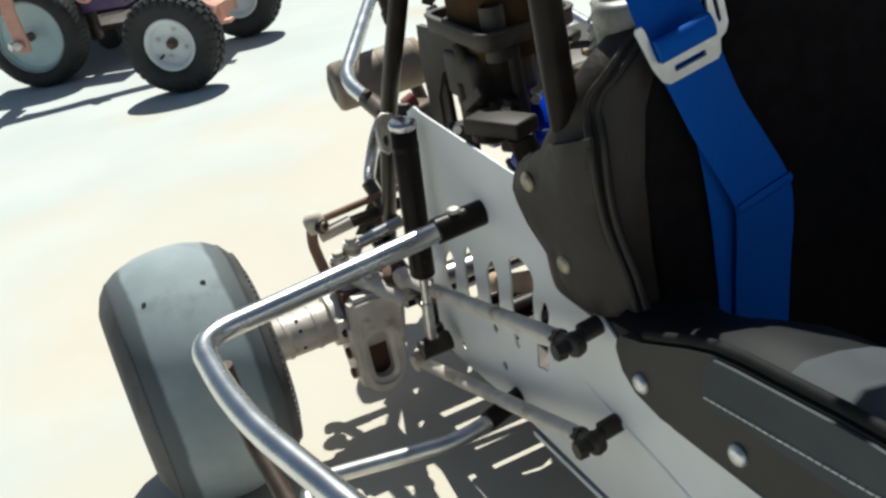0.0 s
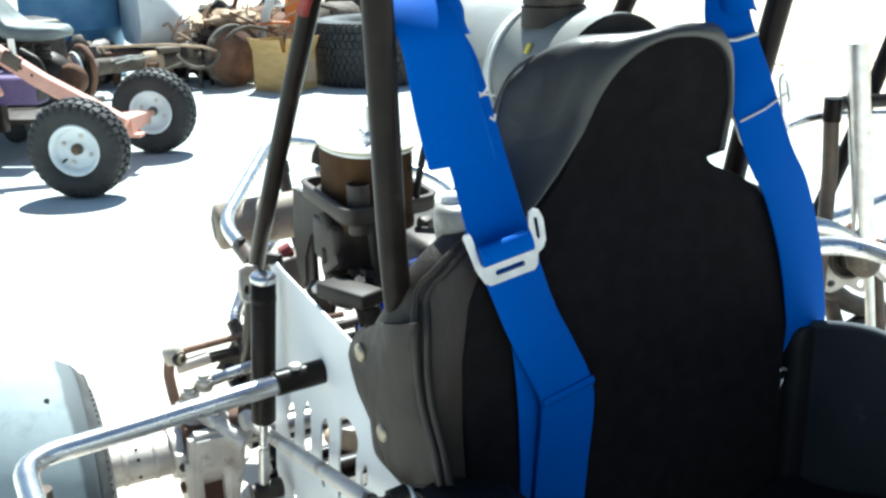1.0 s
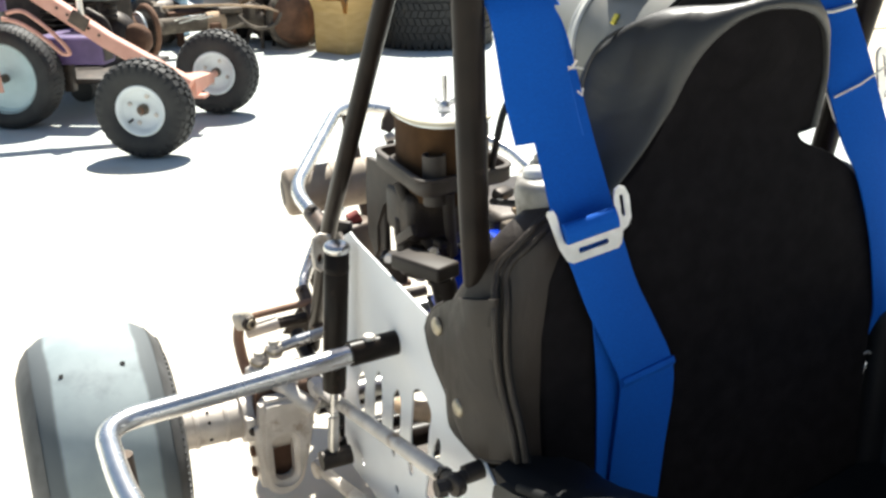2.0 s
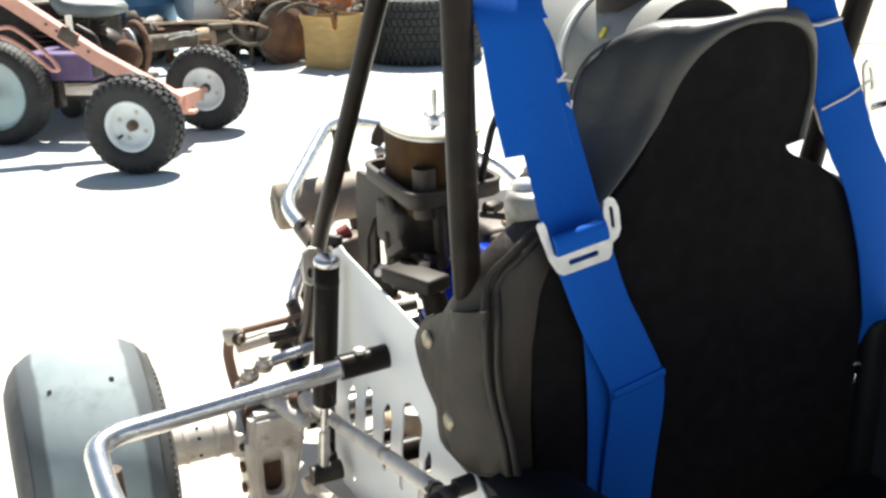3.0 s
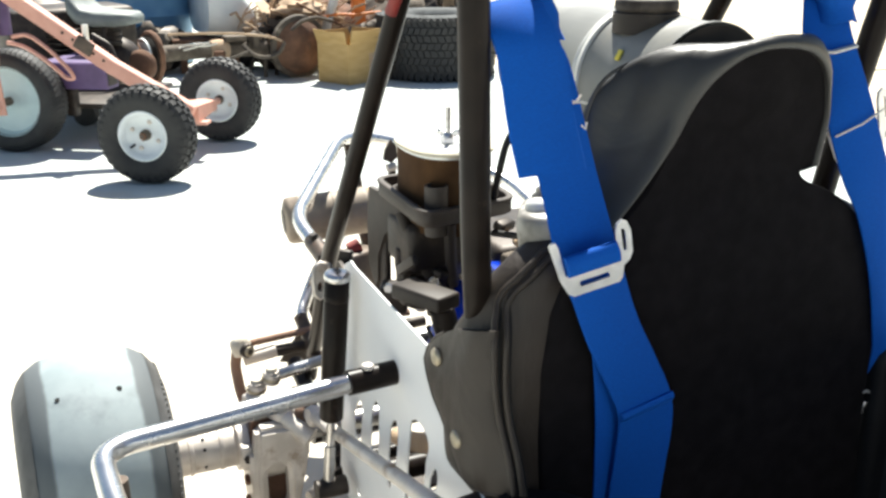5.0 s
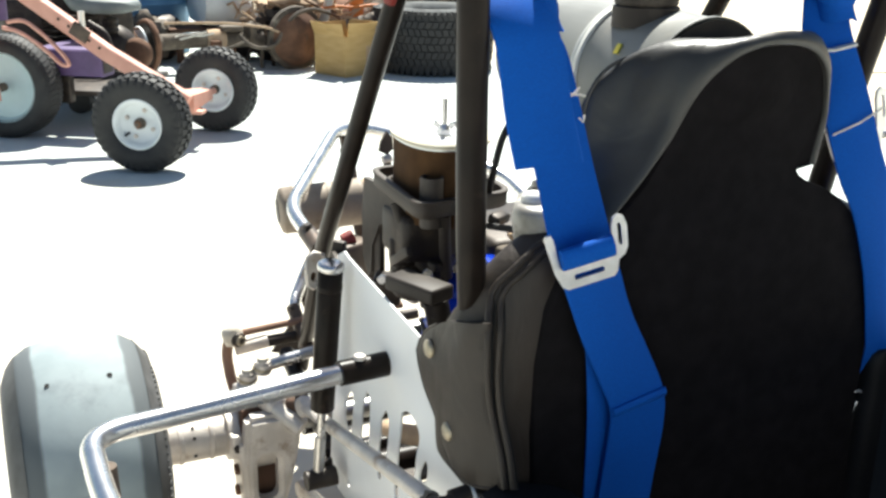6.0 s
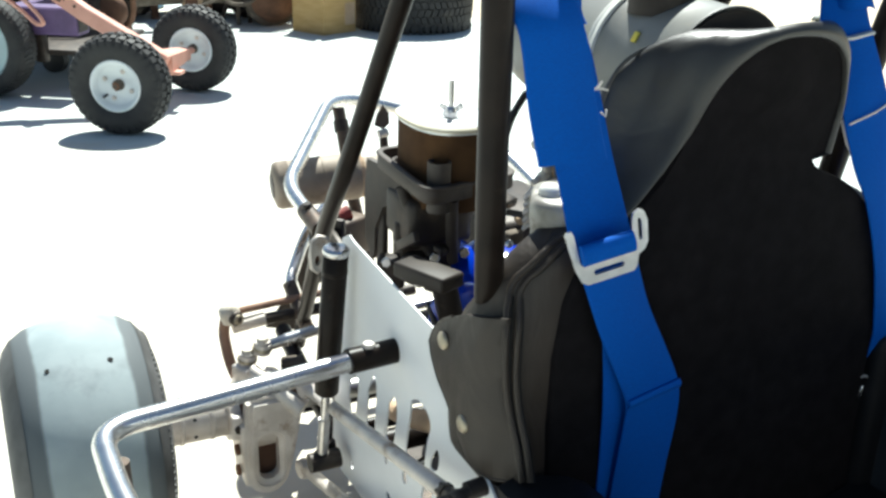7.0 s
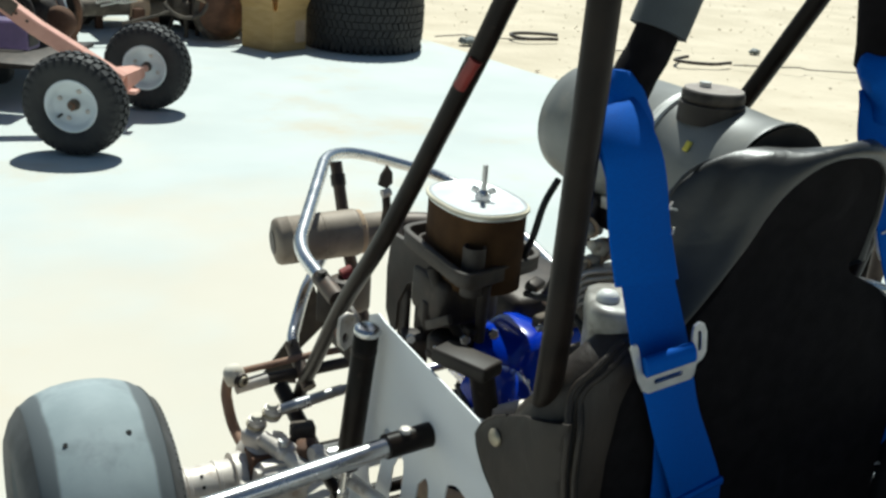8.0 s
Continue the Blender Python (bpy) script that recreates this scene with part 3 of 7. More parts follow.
rear_wheel(0.162, -1)
rear_wheel(1.088, 1)
part("axle", rod((0.1, WY, WZ), (1.15, WY, WZ), 0.0125), "dull_chrome", kart)
sleeve = part("hub_sleeve", rod((0.225, WY, WZ), (0.335, WY, WZ), 0.0255, b=0.002, n=32), "alu", kart, "machined aluminium axle sleeve")
for x in (0.262, 0.298):
    part("groove_ring", lathe([(0.0255, 0), (0.0268, 0.001), (0.0268, 0.005), (0.0255, 0.006)], (x, WY, WZ), (1, 0, 0), 32), "alu", sleeve)
for a in (120, 200, 150):
    a2 = radians(a)
    part("grub_hole", rod((0.28, WY + 0.0253 * math.cos(a2), WZ + 0.0253 * math.sin(a2)), (0.28, WY + 0.0262 * math.cos(a2), WZ + 0.0262 * math.sin(a2)), 0.0022, n=8), "piping", sleeve)

# bearing carrier of the axle: barrel, clamp ring, a hanging leg with an opening
carrier = part("bearing_carrier", lathe([(0.030, 0), (0.041, 0.003), (0.0455, 0.009), (0.047, 0.016), (0.047, 0.046), (0.0445, 0.054), (0.038, 0.060), (0.030, 0.062)], (0.334, WY, WZ), (1, 0, 0), 36), "alu", kart, "grey cast aluminium bearing carrier")
leg_out = [tuple(p) for p in smooth_line([(0.336, 0.262), (0.331, 0.215), (0.330, 0.172), (0.336, 0.145), (0.350, 0.132), (0.368, 0.133), (0.382, 0.148), (0.391, 0.182), (0.399, 0.222), (0.404, 0.262)], 3)]
leg_hole = rounded(0.3590, 0.181, 0.025, 0.062, 0.011, 4)
leg = prism(leg_out, lambda u, v: (u, 1.044, v), Vector((0, 0.026, 0)), [leg_hole])
bmesh.ops.recalc_face_normals(leg, faces=leg.faces)
bmesh.ops.bevel(leg, geom=[e for e in leg.edges if e.calc_face_angle(0) > 1.2], offset=0.0065, segments=3, affect="EDGES")
part("leg", leg, "alu", carrier, smooth=45)
part("leg_back", prism(leg_out, lambda u, v: (u, 1.071, v), Vector((0, 0.03, 0))), "rust", carrier, smooth=35)
part("leg_side", box((0.333, 1.078, 0.186), (0.010, 0.055, 0.085), Matrix.Rotation(radians(-3), 3, "Y"), b=0.005, seg=3), "alu", carrier)
part("clamp_ring", lathe([(0.026, 0), (0.032, 0.001), (0.032, 0.014), (0.026, 0.015)], (0.319, WY, WZ), (1, 0, 0), 32), "alu", carrier)
part("clamp_ear", box((0.326, 1.066, 0.222), (0.014, 0.016, 0.03), b=0.003), "alu", carrier)
part("bolt", bolt((0.326, 1.058, 0.222), (0, -1, 0), 0.005, 0.005), "dark", carrier)
for q in ((0.3275, 1.066, 0.162), (0.3275, 1.066, 0.190)):
    part("bolt", bolt(q, (-1, 0, 0), 0.007, 0.005), "rust", carrier)
lugs = part("top_lug", box((0.372, 1.07, 0.268), (0.03, 0.03, 0.018), turn_z(20), b=0.008, seg=3), "alu", carrier)
part("bolt", bolt((0.372, 1.066, 0.277), (0, 0, 1), 0.0075, 0.007), "dull_chrome", lugs)
part("lug_arm", box((0.398, 1.06, 0.262), (0.024, 0.03, 0.03), turn_z(-15), b=0.006), "rust", carrier)

# radius rods from the carrier forward to the panel, with rod ends
def radius_rod(p0, p1):
    p0, p1 = Vector(p0), Vector(p1)
    d = (p1 - p0).normalized()
    r = part("radius_rod", rod(p0 + d * 0.008, p1 - d * 0.026, 0.0072, n=18, b=0.001), "alu", kart, "grey radius rod with black rod ends")
    part("jam_nut", rod(p1 - d * 0.029, p1 - d * 0.020, 0.0080, n=6), "dark", r)
    part("shank", rod(p1 - d * 0.022, p1 - d * 0.008, 0.006, 0.0075, n=12), "dark", r)
    part("rod_end", lathe([(0.0045, -0.0055), (0.0083, -0.005), (0.0097, -0.003), (0.0097, 0.003), (0.0083, 0.005), (0.0045, 0.0055)], p1, (1, 0.25, 0.1), 20), "dark", r)
    part("stud", rod(p1 - Vector((0.014, 0, 0)), p1 + Vector((PL - p1.x, 0.006, 0.004)), 0.0062, n=12), "dark", r)
    part("nut", rod(p1 - Vector((0.017, 0, 0)), p1 - Vector((0.009, 0, 0)), 0.0074, n=6), "dark", r)
    part("spacer", rod((PL - 0.016, p1.y + 0.005, p1.z + 0.003), (PL - 0.0005, p1.y + 0.006, p1.z + 0.004), 0.0078, n=18), "dark", r)
    part("rod_end", lathe([(0.006, -0.008), (0.011, -0.007), (0.013, 0), (0.011, 0.007), (0.006, 0.008)], p0, (1, 0.2, 0.0), 18), "alu", r)


radius_rod((0.402, 1.036, 0.273), (0.394, 0.628, 0.3835))
radius_rod((0.404, 1.055, 0.150), (0.394, 0.619, 0.2985))

# shock absorber
ST, SB = Vector((0.400, 0.919, 0.483)), Vector((0.388, 0.940, 0.240))
sd = (SB - ST).normalized()
shock = part("shock_absorber", rod(ST, ST + sd * 0.162, 0.0128, n=30, b=0.002), "black_paint", kart, "black shock absorber with a bright cap")
part("cap", lathe([(0.0128, 0), (0.0138, 0.0015), (0.0138, 0.0055), (0.0125, 0.0075), (0.009, 0.0088), (0.004, 0.0094), (0, 0.0095)], ST, -sd, 30), "chrome", shock)
part("band", lathe([(0.0128, 0.0), (0.0133, 0.001), (0.0133, 0.006), (0.0128, 0.007)], ST + sd * 0.022, -sd, 30), "black_paint", shock)
part("piston_rod", rod(ST + sd * 0.16, SB, 0.0048, n=14), "chrome", shock)
part("piston_sleeve", rod(ST + sd * 0.195, ST + sd * 0.238, 0.0062, n=14), "dull_chrome", shock)
eye = part("eye", rod(SB + Vector((-0.014, 0, -0.006)), SB + Vector((0.02, 0, -0.006)), 0.011, n=16), "dark", shock)
part("eye_bracket", prism([(0.393, 0.248), (0.396, 0.220), (0.365, 0.212), (0.364, 0.228), (0.376, 0.242)], lambda u, v: (u + 0.015, 0.952, v), Vector((0, 0.006, 0))), "dark", shock)

# chrome nerf bar round the wheel
nerf = part("nerf_bar", tube([(0.385, 0.813, 0.421), (0.215, 0.79, 0.419), (0.150, 0.782, 0.419), (0.153, 0.66, 0.418), (0.192, 0.50, 0.413), (0.27, 0.2, 0.39), (0.42, 0.05, 0.37)], 0.0094, 0.075, n=24, k=14), "chrome", kart, "chrome side bar, scuffed along the bend")
part("socket", rod((0.372, 0.8115, 0.4212), (0.428, 0.816, 0.4215), 0.0118, n=24), "black_paint", nerf)
part("weld_ring", rod((0.378, 0.812, 0.4212), (0.385, 0.8125, 0.4212), 0.0108, n=24), "rust", nerf)
part("bolt", bolt((0.392, 0.812, 0.4325), (0, 0, 1), 0.0062, 0.004), "alu", nerf)
part("brace", tube([(0.160, 0.745, 0.41), (0.162, 0.745, 0.345), (0.172, 0.66, 0.30), (0.19, 0.62, 0.21)], 0.0075, 0.03), "brown_paint", nerf)
part("lower_bar", tube([(0.43, 0.812, 0.226), (0.375, 0.795, 0.222), (0.34, 0.798, 0.216), (0.2, 0.845, 0.208), (0.19, 0.7, 0.2)], 0.0078, 0.035), "dull_chrome", nerf)
part("socket", rod((0.378, 0.797, 0.2225), (0.43, 0.812, 0.226), 0.0098), "black_paint", nerf)

# ---- roll cage ----
hoop = [(0.452, 0.70, 0.40), (0.445, 0.685, 0.47), (0.4305, 0.660, 0.535), (0.4182, 0.6407, 0.60), (0.4109, 0.6294, 0.70), (0.4036, 0.618, 0.80), (0.392, 0.602, 0.92), (0.43, 0.588, 1.01), (0.60, 0.58, 1.04), (0.77, 0.592, 1.01), (0.808, 0.612, 0.92), (0.805, 0.64, 0.80), (0.801, 0.664, 0.70), (0.797, 0.684, 0.60), (0.793, 0.70, 0.50), (0.79, 0.715, 0.40)]
part("roll_hoop", tube(hoop, 0.0111, 0.05, n=20), "black_paint", kart, "black roll hoop, paint chipped and dusty")
stay = [(0.458, 1.24, 0.225), (0.456, 1.215, 0.265), (0.4485, 1.17, 0.313), (0.430, 1.045, 0.456), (0.4215, 0.925, 0.590), (0.4305, 0.810, 0.769), (0.435, 0.777, 0.828), (0.437, 0.72, 0.915), (0.425, 0.62, 1.03)]
part("cage_stay", tube([Vector(p) for p in smooth_line(stay, 6)], 0.0092, n=18), "black_paint", kart, "dark diagonal stay with a red paint mark")
part("cage_stay", tube([(0.792, 1.24, 0.225), (0.794, 1.215, 0.275), (0.775, 1.05, 0.45), (0.752, 0.83, 0.70), (0.769, 0.752, 0.85), (0.786, 0.705, 0.95), (0.80, 0.65, 1.03)], 0.0092, 0.06, n=18), "black_paint", kart)

# ---- seat ----
SX, SY = 0.627, 0.600


def settle(bm, most=0.045):
    """Sets the padding and the harness back towards the seat's frame, the front the most, and grows them in step."""
    c = Vector((0.114, 0.018, 0.821))
    for v in bm.verts:
        v.co = c + (v.co - c) * (1 + most * min(1.0, max(0.0, (0.665 - v.co.y) / 0.09)))
    return bm


# padded back: wraps round the side panels, rounded front edges
rows = []
for z, wo, yf, yb, r in ((0.388, 0.185, 0.625, 0.70, 0.02), (0.393, 0.205, 0.608, 0.705, 0.028), (0.405, 0.2145, 0.603, 0.71, 0.034), (0.46, 0.2165, 0.602, 0.71, 0.036), (0.51, 0.2155, 0.602, 0.70, 0.036), (0.54, 0.209, 0.603, 0.68, 0.034), (0.562, 0.199, 0.605, 0.67, 0.03), (0.582, 0.182, 0.606, 0.66, 0.024), (0.597, 0.160, 0.614, 0.655, 0.018), (0.604, 0.135, 0.62, 0.65, 0.012)):
    rows.append([(x if x < SX else SX + (x - SX) * 0.87, y, z) for x, y in rounded(SX, (yf + yb) / 2, wo * 2, yb - yf, r, 6)])
def crease(p):
    """Shallow creases across the bolster, more of them towards its front edge."""
    f = math.exp(-((p.y - 0.638) / 0.016) ** 2)
    return Vector((-0.0022 if p.x < SX else 0.0, 0, 0)) * f * (noise.noise(Vector((p.y * 18, p.z * 70, 1.5))) + 0.6 * noise.noise(Vector((p.y * 30, p.z * 26, 7))))


cols = [smooth_line([r[k] for r in rows], 5) for k in range(len(rows[0]))]
rows = [[Vector(c[i]) + crease(Vector(c[i])) for c in cols] for i in range(len(cols[0]))]
padding = settle(loft(rows))
skin = BVHTree.FromBMesh(padding)
seat = part("seat_back", padding, "bolster", kart, "dusty black vinyl seat back with soft side bolsters")
# front of the back: one dark cloth panel between the bolsters
half = [(0.27, 0.165), (0.36, 0.168), (0.398, 0.170), (0.45, 0.1735), (0.507, 0.173), (0.55, 0.166), (0.578, 0.153), (0.596, 0.136), (0.611, 0.118), (0.624, 0.102), (0.636, 0.090), (0.655, 0.0785), (0.67, 0.0735), (0.685, 0.069), (0.70, 0.058), (0.71, 0.042), (0.716, 0.03)]


def face_y(z):
    """The head part leans forward over the back."""
    t = min(1, max(0, (z - 0.60) / 0.14))
    return SY - 0.004 + 0.003 * math.sin(math.pi * min(1, t * 1.3)) - 0.006 * t * t


right = [(0.27, 0.170), (0.36, 0.162), (0.398, 0.160), (0.507, 0.160), (0.53, 0.157), (0.555, 0.148), (0.578, 0.135), (0.594, 0.121), (0.605, 0.109), (0.614, 0.097), (0.622, 0.080), (0.630, 0.060), (0.637, 0.054), (0.65, 0.056), (0.67, 0.066), (0.685, 0.069), (0.70, 0.058), (0.71, 0.042), (0.716, 0.03)]
rows = []
zl = [p[0] for p in half]
for z in [0.27, 0.33, 0.38] + [0.40 + 0.004 * k for k in range(80)]:
    if z > 0.716:
        break
    yy = face_y(z)
    wl, wr = np.interp(z, zl, [p[1] for p in half]), np.interp(z, [p[0] for p in right], [p[1] for p in right])
    rows.append([(SX + s2 * (wl if s2 < 0 else wr), yy + d, z) for s2, d in ((-1, 0.05), (-1, 0.004), (-0.985, 0.0), (-0.6, -0.002), (0, -0.003), (0.6, -0.002), (0.985, 0.0), (1, 0.004), (1, 0.05))])
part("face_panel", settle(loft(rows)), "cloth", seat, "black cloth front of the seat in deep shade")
# small chrome zip pull at the far edge of the seat face
pull = part("zip_pull", box((0.8095, 0.6165, 0.3955), (0.0042, 0.0026, 0.0125), Matrix.Rotation(radians(14), 3, "Y"), b=0.0009), "chrome", seat, "small chrome zip pull")
part("slider", tube([(0.8055, 0.617, 0.4115), (0.810, 0.6155, 0.4125), (0.815, 0.617, 0.4095)], 0.0014, n=8), "buckle", pull)
part("zip", tube([(0.8115, 0.6195, 0.388), (0.8105, 0.6195, 0.355), (0.809, 0.6195, 0.325)], 0.0016, n=6), "piping", seat)
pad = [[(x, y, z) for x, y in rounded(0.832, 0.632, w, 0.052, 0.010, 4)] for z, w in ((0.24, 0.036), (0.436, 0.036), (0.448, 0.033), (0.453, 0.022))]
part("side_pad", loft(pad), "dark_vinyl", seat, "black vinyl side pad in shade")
# two cords run up the bolster from the flap's front edge
for off in (0.0, 1.0):
    ln = [(0.4335 + 0.006 * off, 0.601 - 0.003 * off, 0.408), (0.4325 + 0.006 * off, 0.608 - 0.003 * off, 0.432), (0.4290 + 0.0065 * off, 0.618 - 0.003 * off, 0.462), (0.4265 + 0.007 * off, 0.621 - 0.003 * off, 0.487), (0.4255 + 0.008 * off, 0.622 - 0.003 * off, 0.512), (0.426 + 0.009 * off, 0.624 - 0.003 * off, 0.535), (0.428 + 0.011 * off, 0.630, 0.552 - 0.002 * off), (0.434 + 0.012 * off, 0.631, 0.565 - 0.004 * off), (0.443 + 0.012 * off, 0.628, 0.575 - 0.005 * off), (0.453 + 0.012 * off, 0.628, 0.584 - 0.006 * off), (0.464 + 0.01 * off, 0.628, 0.594 - 0.008 * off), (0.474 + 0.008 * off, 0.628, 0.600 - 0.009 * off)]
    cord = [Vector(p).lerp(skin.find_nearest(Vector(p))[0], min(1.0, max(0.0, (p[2] - 0.525) / 0.03))) for p in smooth_line(ln, 5)]
    part("piping", tube(cord, 0.0027, n=10), "bolster", seat)
    part("seam", tube([q + Vector((0.0030, -0.0008, -0.0008)) for q in cord], 0.0012, n=6), "piping", seat)
def flap_edge(rows, v):
    return [float(np.interp(v, [r[0] for r in rows], [r[k] for r in rows])) for k in (1, 2)]


# flap: flat on the side panel, its front edge turned in round the bolster
back_edge = ((0, 0.662, 0.526), (0.05, 0.690, 0.511), (0.10, 0.706, 0.501), (0.17, 0.721, 0.486), (0.25, 0.728, 0.473), (0.35, 0.724, 0.461), (0.48, 0.706, 0.445), (0.62, 0.686, 0.430), (0.75, 0.671, 0.414), (0.88, 0.653, 0.402), (1, 0.628, 0.397))
front_edge = ((0, 0.622, 0.537), (0.2, 0.623, 0.512), (0.4, 0.622, 0.487), (0.6, 0.618, 0.462), (0.82, 0.607, 0.432), (0.95, 0.600, 0.410), (1, 0.604, 0.402))


def flap_skin(bm=None):
    """The flap as a thin pillow; returns the mesh and its rim."""
    grid = []
    for i in range(25):
        v = i / 24
        (yb, zb), (yf, zf) = flap_edge(back_edge, v), flap_edge(front_edge, v)
        row = []
        for k in range(17):
            u = k / 16
            y, z = yb + (yf - yb) * u, zb + (zf - zb) * u
            turn = min(0.020, 0.011 * (max(0.0, 0.652 - y) / 0.028) ** 2)
            puff = 0.0025 * (1 - (2 * u - 1) ** 4) * (1 - (2 * v - 1) ** 4) + 0.0012 * noise.noise(Vector((y * 60, z * 45, 4)))
            row.append(Vector((PL - 0.0070 + turn - puff, y, z)))
        grid.append(row)
    rim = grid[0][:] + [r[-1] for r in grid[1:]] + grid[-1][-2::-1] + [r[0] for r in grid[-2:0:-1]]
    return loft([r + [q + Vector((0.0042, 0.001, 0)) for q in r[::-1]] for r in grid], bm=bm if bm else bmesh.new()), rim


bm, flap_rim = flap_skin()
wing = part("flap", bm, "bolster", seat, "black vinyl flap snapped to the side panel", smooth=60)
part("piping", tube([q + Vector((0.001, 0, 0)) for q in flap_rim[42:]], 0.0018, n=8), "bolster", wing)
for p in ((PL - 0.0093, 0.694, 0.4895), (PL - 0.0086, 0.657, 0.433)):
    part("snap", lathe([(0.0078, 0), (0.0078, 0.0015), (0.0062, 0.0032), (0.0034, 0.004), (0, 0.0042)], p, (-1, 0, 0), 20), "brass", wing)


# head part: a hood of vinyl, its brow forward over the dark face, widening towards the back
def hood_row(yb, dy, w, top, low, sq, flare=1.0):
    out = []
    n = 30
    for k in range(n + 1):
        a = math.pi * k / n
        c, s2 = math.cos(a), math.sin(a)
        sn = abs(s2) ** sq
        foot = low + (0.034 * min(1.0, c * 2.5) if c > 0 else 0.0)
        z = foot + (top - foot) * sn
        f = 0.042 * flare * max(0.0, (0.68 - z) / 0.07) ** 1.6
        f = -f if c < 0 else -0.30 * f
        out.append((SX + w * math.copysign(abs(c) ** sq, c) + f, yb - dy * sn * sn, z))
    return out


rim = (0.600, 0.026, 0.0765, 0.7385, 0.606, 0.80)
hood_rows = [hood_row(0.66, 0.0, 0.07, 0.72, 0.606, 0.8), hood_row(0.612, 0.024, 0.0755, 0.7365, 0.606, 0.80), hood_row(*rim), hood_row(0.603, 0.029, 0.0815, 0.746, 0.606, 0.78), hood_row(0.613, 0.029, 0.0865, 0.7505, 0.606, 0.74), hood_row(0.626, 0.024, 0.092, 0.7485, 0.606, 0.68, 0.9),
             hood_row(0.642, 0.014, 0.0985, 0.739, 0.606, 0.6, 0.75), hood_row(0.655, 0.007, 0.109, 0.7285, 0.606, 0.46, 0.5), hood_row(0.662, 0.004, 0.112, 0.7205, 0.606, 0.40, 0.45), hood_row(0.668, 0.002, 0.110, 0.713, 0.606, 0.40, 0.4), hood_row(0.684, 0, 0.096, 0.695, 0.606, 0.6, 0.4)]
def fine_rows(rows, n, push):
    """A finer grid through the rows, each point then moved by push(point, along, across)."""
    cols = [smooth_line([r[k] for r in rows], n) for k in range(len(rows[0]))]
    m, c = len(cols[0]), len(cols)
    return [[Vector(cols[k][i]) + push(Vector(cols[k][i]), i / (m - 1), k / (c - 1)) for k in range(c)] for i in range(m)]


def hood_fold(p, along, across):
    """Soft folds running from the brow down over the sides, deepest in the middle of the hood."""
    e = Vector((p.x - SX, 0.15 * (p.y - 0.64), p.z - 0.64)).normalized()
    mid = math.exp(-((along - 0.56) / 0.17) ** 2)
    side = math.sin(math.pi * across) ** 0.5
    fold = 0.0062 * math.sin(across * 17.0 + along * 5.0) + 0.0110 * noise.noise(Vector((across * 6.0, along * 4.0, 2.0)))
    return e * (mid * side * (fold - 0.003) + 0.0012 * noise.noise(p * 45) * min(1.0, 4 * along))


head = part("headrest", settle(loft(fine_rows(hood_rows, 4, hood_fold), caps=False)), "vinyl", kart, "dusty black vinyl headrest with a rounded brow")
bm = bmesh.new()
ring0 = [(x, y + 0.004, z) for x, y, z in hood_row(*rim)]
ring1 = [(SX + (x - SX) * 0.9, y + 0.008, 0.65 + (z - 0.65) * 0.92) for x, y, z in hood_row(*rim)]
ring2 = [(SX + (x - SX) * 0.5, y + 0.010, 0.65 + (z - 0.65) * 0.5) for x, y, z in hood_row(*rim)]
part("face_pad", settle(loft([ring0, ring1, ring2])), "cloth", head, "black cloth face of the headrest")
part("piping", settle(tube([Vector(q) + Vector((0, 0, 0.0004)) for q in hood_row(0.659, 0.005, 0.1115, 0.7255, 0.612, 0.43, 0.48)], 0.0016, n=8)), "vinyl", head)
for q, d in (((0.5165, 0.656, 0.652), (-1, -0.5, 0.1)),):
    part("snap", lathe([(0.005, 0), (0.005, 0.001), (0.003, 0.002), (0, 0.0023)], q, d, 18), "buckle", head)

# cushion: a raised side ridge, a sunk middle, and its side band
def cush_z(y):
    t = min(1, max(0, (0.60 - y) / 0.13))
    return 0.402 + 0.036 * t * t * (3 - 2 * t) + 0.012 * min(1, max(0, (0.50 - y) / 0.13))


def cush_row(y, lift=0.0, xs=None):
    t = cush_z(y) + 0.004 + lift
    full = [(-0.203, 0.25 - t), (-0.203, 0.375 - t), (-0.208, -0.006), (-0.195, -0.001), (-0.17, -0.005), (-0.145, -0.013), (-0.125, -0.024), (-0.105, -0.045), (-0.08, -0.085), (-0.04, -0.115), (0.02, -0.13), (0.10, -0.13), (0.15, -0.12), (0.19, -0.11), (0.203, -0.11), (0.203, 0.25 - t)]
    return [(SX + x, y, t + z) for x, z in full]


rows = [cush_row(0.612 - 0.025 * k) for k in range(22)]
cushion = part("seat_cushion", loft(rows), "dark_vinyl", kart, "seat cushion with grey insets, its shaded vinyl coloured near-black")
# inset starts at the seat's shadow edge; dark vinyl behind paints the shade
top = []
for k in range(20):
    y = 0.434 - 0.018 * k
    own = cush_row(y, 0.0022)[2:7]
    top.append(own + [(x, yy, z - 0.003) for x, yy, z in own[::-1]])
part("sunlit_inset", loft(top), "grey_vinyl", cushion, "grey vinyl inset on the cushion ridge, only where sunlit")
ys = [0.588 - 0.0255 * k for k in range(20)]
band = [(0.597, 0.388), (0.594, 0.398)] + [(y, cush_z(y)) for y in ys] + [(0.10, 0.358), (0.40, 0.359), (0.50, 0.356), (0.55, 0.354), (0.578, 0.360), (0.592, 0.372)]
bm = prism(band, lambda u, v: (PL - 0.003, u, v), Vector((-0.007, 0, 0)))
side = part("side_band", bm, "side_vinyl", cushion, "black vinyl side band with pressed snaps", smooth=30)
iy = [0.482 - 0.02 * k for k in range(18)]
inset = [(0.491, 0.428)] + [(y, cush_z(y) - 0.002) for y in iy] + [(0.12, 0.412), (0.30, 0.408), (0.46, 0.402), (0.486, 0.398), (0.495, 0.404)]
